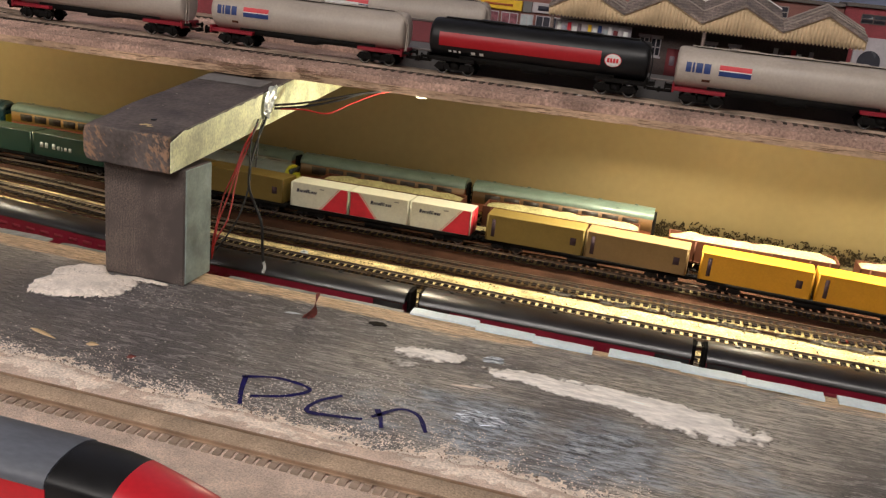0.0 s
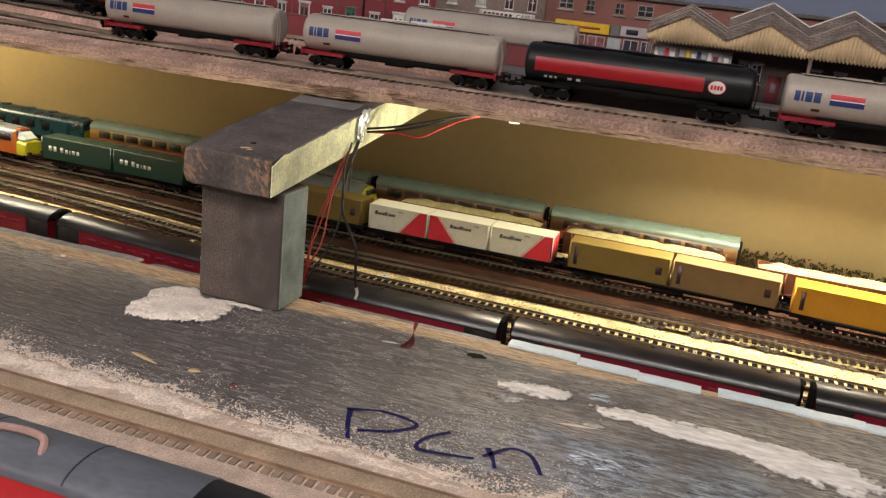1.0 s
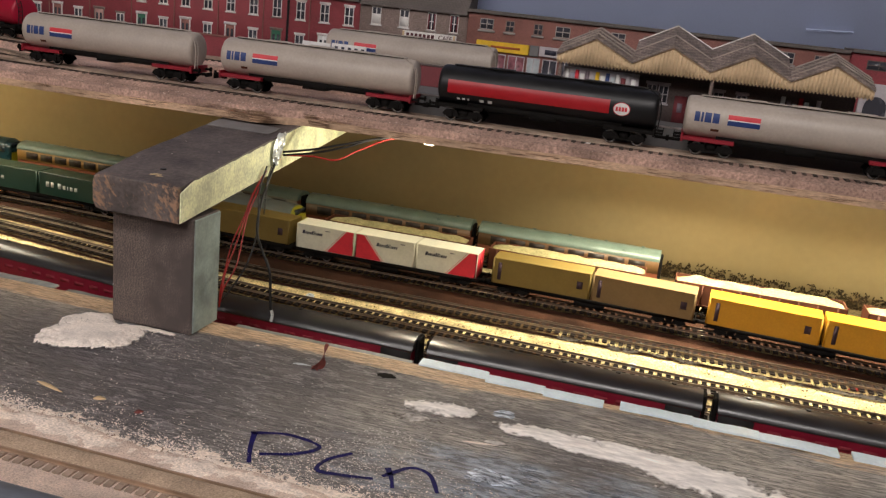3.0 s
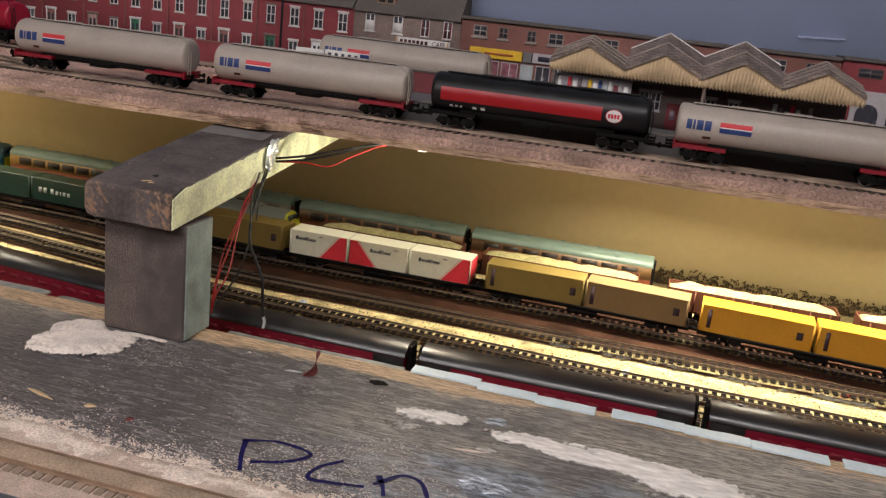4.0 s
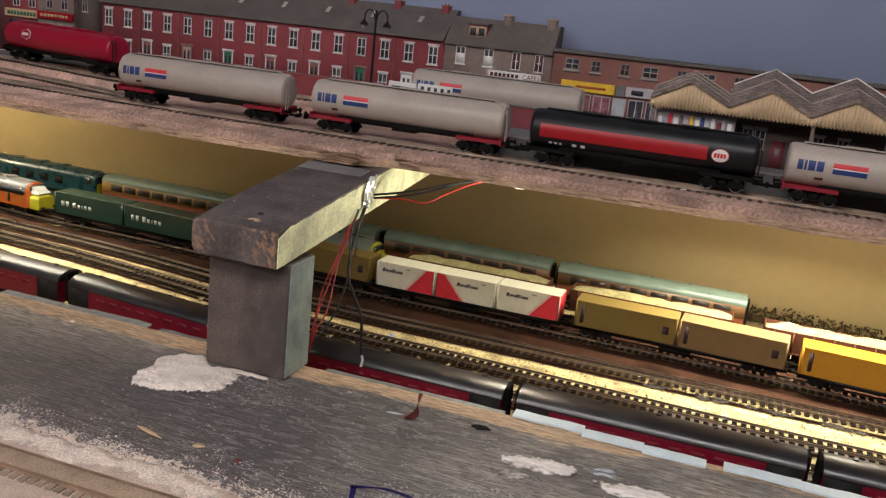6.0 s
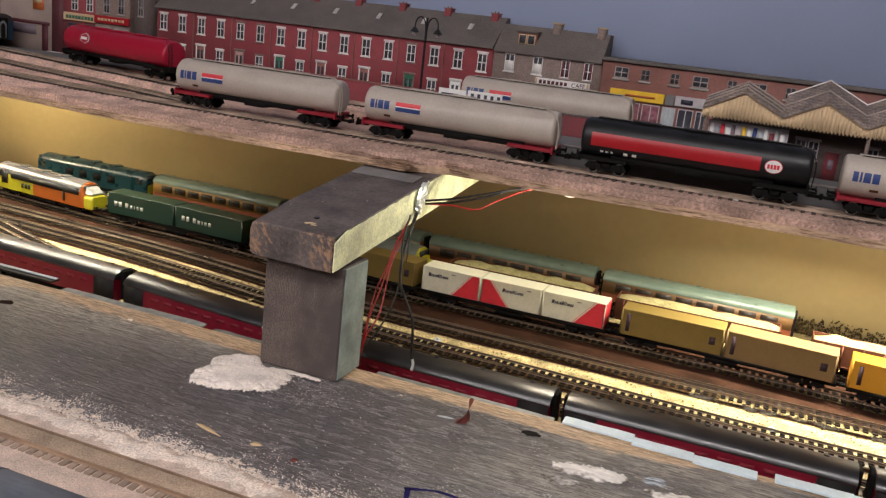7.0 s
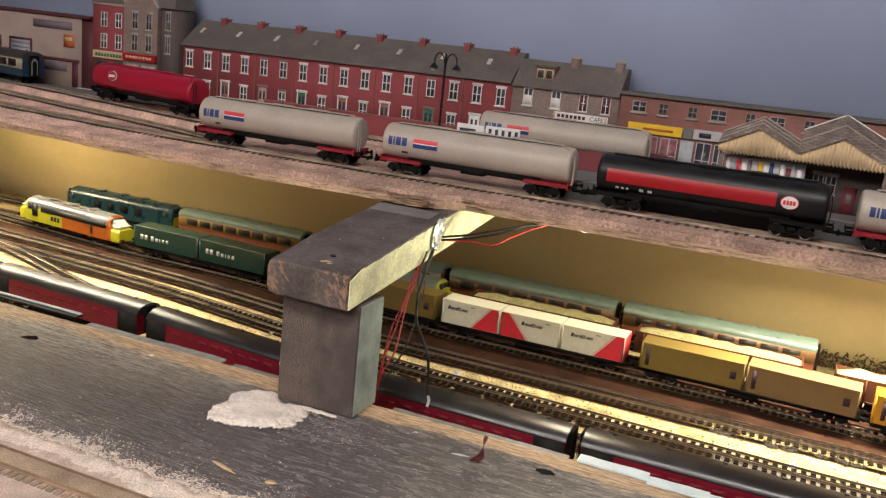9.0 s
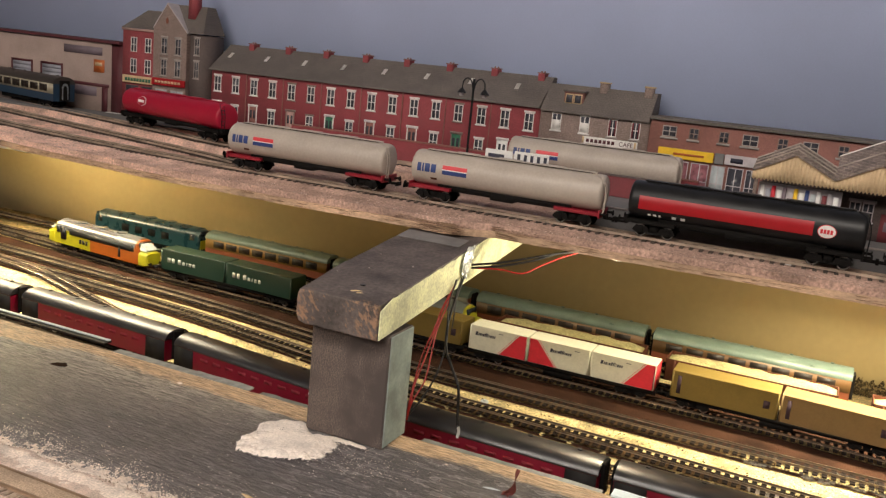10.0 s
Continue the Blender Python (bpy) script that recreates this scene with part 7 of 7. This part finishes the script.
wire("black cable hanging over the yard", [(-0.2490, 0.636, 0.120), (-0.2480, 0.614, 0.100), (-0.2440, 0.598, 0.082), (-0.2350, 0.580, 0.068), (-0.2210, 0.566, 0.060), (-0.2110, 0.559, 0.046), (-0.209, 0.556, 0.024), (-0.2075, 0.5555, 0.012)], M_blackwire, 0.0012)
wire("thin dark wire end hanging from the tape", [(-0.2495, 0.632, 0.120), (-0.2470, 0.620, 0.108), (-0.2440, 0.610, 0.092), (-0.2430, 0.606, 0.080)], M_blackwire, 0.0006)
wire("short silver wire tip", [(-0.2075, 0.5555, 0.013), (-0.2062, 0.5555, 0.008), (-0.207, 0.555, 0.003)], M_tape, 0.0013)
for dz in (0.0, 0.003):
    wire("black wire running under the deck", [(-0.249, 0.652, 0.129 - dz), (-0.228, 0.670, 0.132 - dz), (-0.202, 0.690, 0.138 - dz), (-0.176, 0.715, 0.1445), (-0.13, 0.75, 0.147)], M_blackwire, 0.0011)
wire("red wire running under the deck", [(-0.249, 0.652, 0.126), (-0.227, 0.670, 0.125), (-0.208, 0.680, 0.124), (-0.194, 0.700, 0.132), (-0.166, 0.720, 0.1445), (-0.13, 0.74, 0.147)], M_redwire)

# ---- fittings added for the unseen lamps ----
for x, lamp_y, lamp_w in YARD_BULBS:
    sl = thing("yard_bulb", "unseen added bulb holder under the upper deck", "lamp", at=pose(x, lamp_y, 0.1493))
    bm = bmesh.new()
    cyl(bm, (0, 0, -0.0055), (0, 0, 0), 0.005, 14, 0.007)
    part("holder", bm, M_white, sl)
for x, lamp_y, lamp_l, lamp_w in YARD_STRIPS:
    sl = thing("yard_lamp", "unseen added strip light under the upper deck", "strip light", at=pose(x, lamp_y, 0.1493))
    bm = bmesh.new()
    box(bm, -lamp_l / 2 - 0.004, lamp_l / 2 + 0.004, -0.008, 0.008, -0.0065, 0, 0.001)
    part("holder", bm, M_white, sl)
for x, y, lamp_w in CEILING_LAMPS:
    cl = thing("ceiling_light", "unseen assumed ceiling light panel of the room", "ceiling light", at=pose(x, y, 1.4))
    bpart("housing", (-0.62, 0.62, -0.32, 0.32, -0.035, 0), M_white, cl)

# ---- marks on the beam ----
bm = bmesh.new()
cyl(bm, (0, 0, -0.0005), (0, 0, 0.0004), 0.0024, 12)
part("screw_hole", bm, M_black, beam).matrix_basis = pose(-0.286, 0.514, beam_top(0.514) + 0.0006, 0, 0, 0)
for dx, dy, l in ((0.0, 0.0, 0.0042), (0.004, -0.003, 0.0028), (-0.003, -0.002, 0.0020)):
    ch = shaving("wood_chip", "raw wood chip by the screw hole on the beam", "wood chip", (-0.283 + dx, 0.5 + dy), l, 0.0018, 30 + 60 * dx, M_chip, 0.0007)
    ch.matrix_basis = pose(-0.283 + dx, 0.5 + dy, beam_top(0.5 + dy) + 0.0004, -6, 0, 30)
for dx, dy in ((-0.030, 0.030), (-0.012, 0.052), (0.018, 0.075), (-0.022, 0.090)):
    cr = shaving("plaster_crumb", "small white crumb on the beam", "plaster", (-0.29 + dx, 0.50 + dy), 0.0013, 0.0009, 40, M_plaster, 0.0009)
    cr.matrix_basis = pose(-0.29 + dx, 0.50 + dy, beam_top(0.50 + dy) + 0.0003, -6, 0, 40)

for x, y, l in ((-0.090, 0.7345, 0.0065), (-0.062, 0.7405, 0.0060), (0.020, 0.7300, 0.0045)):
    sv = shaving("plastic_sliver", "thin white sliver on the upper ballast", "scrap", (x, y), l, 0.0011, 8, M_white, 0.0008)
    sv.matrix_basis = pose(x, y, DECK + 0.0034, 0, 0, 8)

# ---- bits dropped on the yard tracks ----
for x, y, r in ((-0.274, 0.799, 0.0050), (-0.144, 0.722, 0.0056), (0.092, 0.779, 0.0052)):
    bm = bmesh.new()
    cyl(bm, (0, 0, 0), (0, 0, 0.0012), r, 16, r * 0.9)
    cyl(bm, (0, 0, 0.0012), (0, 0, 0.0030), r * 0.4, 10, r * 0.3)
    ob = part("plastic_disc", bm, M_whitestrip, None)
    ob.matrix_basis = pose(x, y, RAIL - 0.0028, 4, 3, 0)
    tagged(ob, "small white plastic disc lying between the rails", "disc")
sc = shaving("red_scrap", "red plastic scrap lying on the yard ballast", "scrap", (0.32, 0.851), 0.010, 0.0022, 25, M_redwire, 0.002)
sc.matrix_basis = pose(0.32, 0.851, -0.0668, 0, 0, 25)

for x, y, z, k in ((-0.3222, 0.505, 0.034, 0.0018), (-0.3220, 0.503, 0.030, 0.0012)):
    bm = bmesh.new()
    bmesh.ops.create_icosphere(bm, subdivisions=2, radius=k)
    for v in bm.verts:
        v.co *= 1 + 0.35 * noise.noise(v.co * 900 + Vector((x * 90, 0, z * 70)))
    cb = part("plaster_crumb", bm, M_card, None)
    cb.matrix_basis = pose(x, y, z)
    tagged(cb, "small pale crumb stuck to the timber post", "plaster")

# ---- legs under the baseboards ----
for x in (-1.8, -0.5, 0.85):
    for y in (0.13, 1.12):
        lg = thing("trestle_leg", "plain timber leg under the baseboards", "table leg", "baseboard legs", at=pose(x, y, -1.0))
        top = 0.985 if y < 0.5 else 0.909
        bpart("post", (-0.022, 0.022, -0.022, 0.022, 0, top), M_wood, lg, bev=0.002)
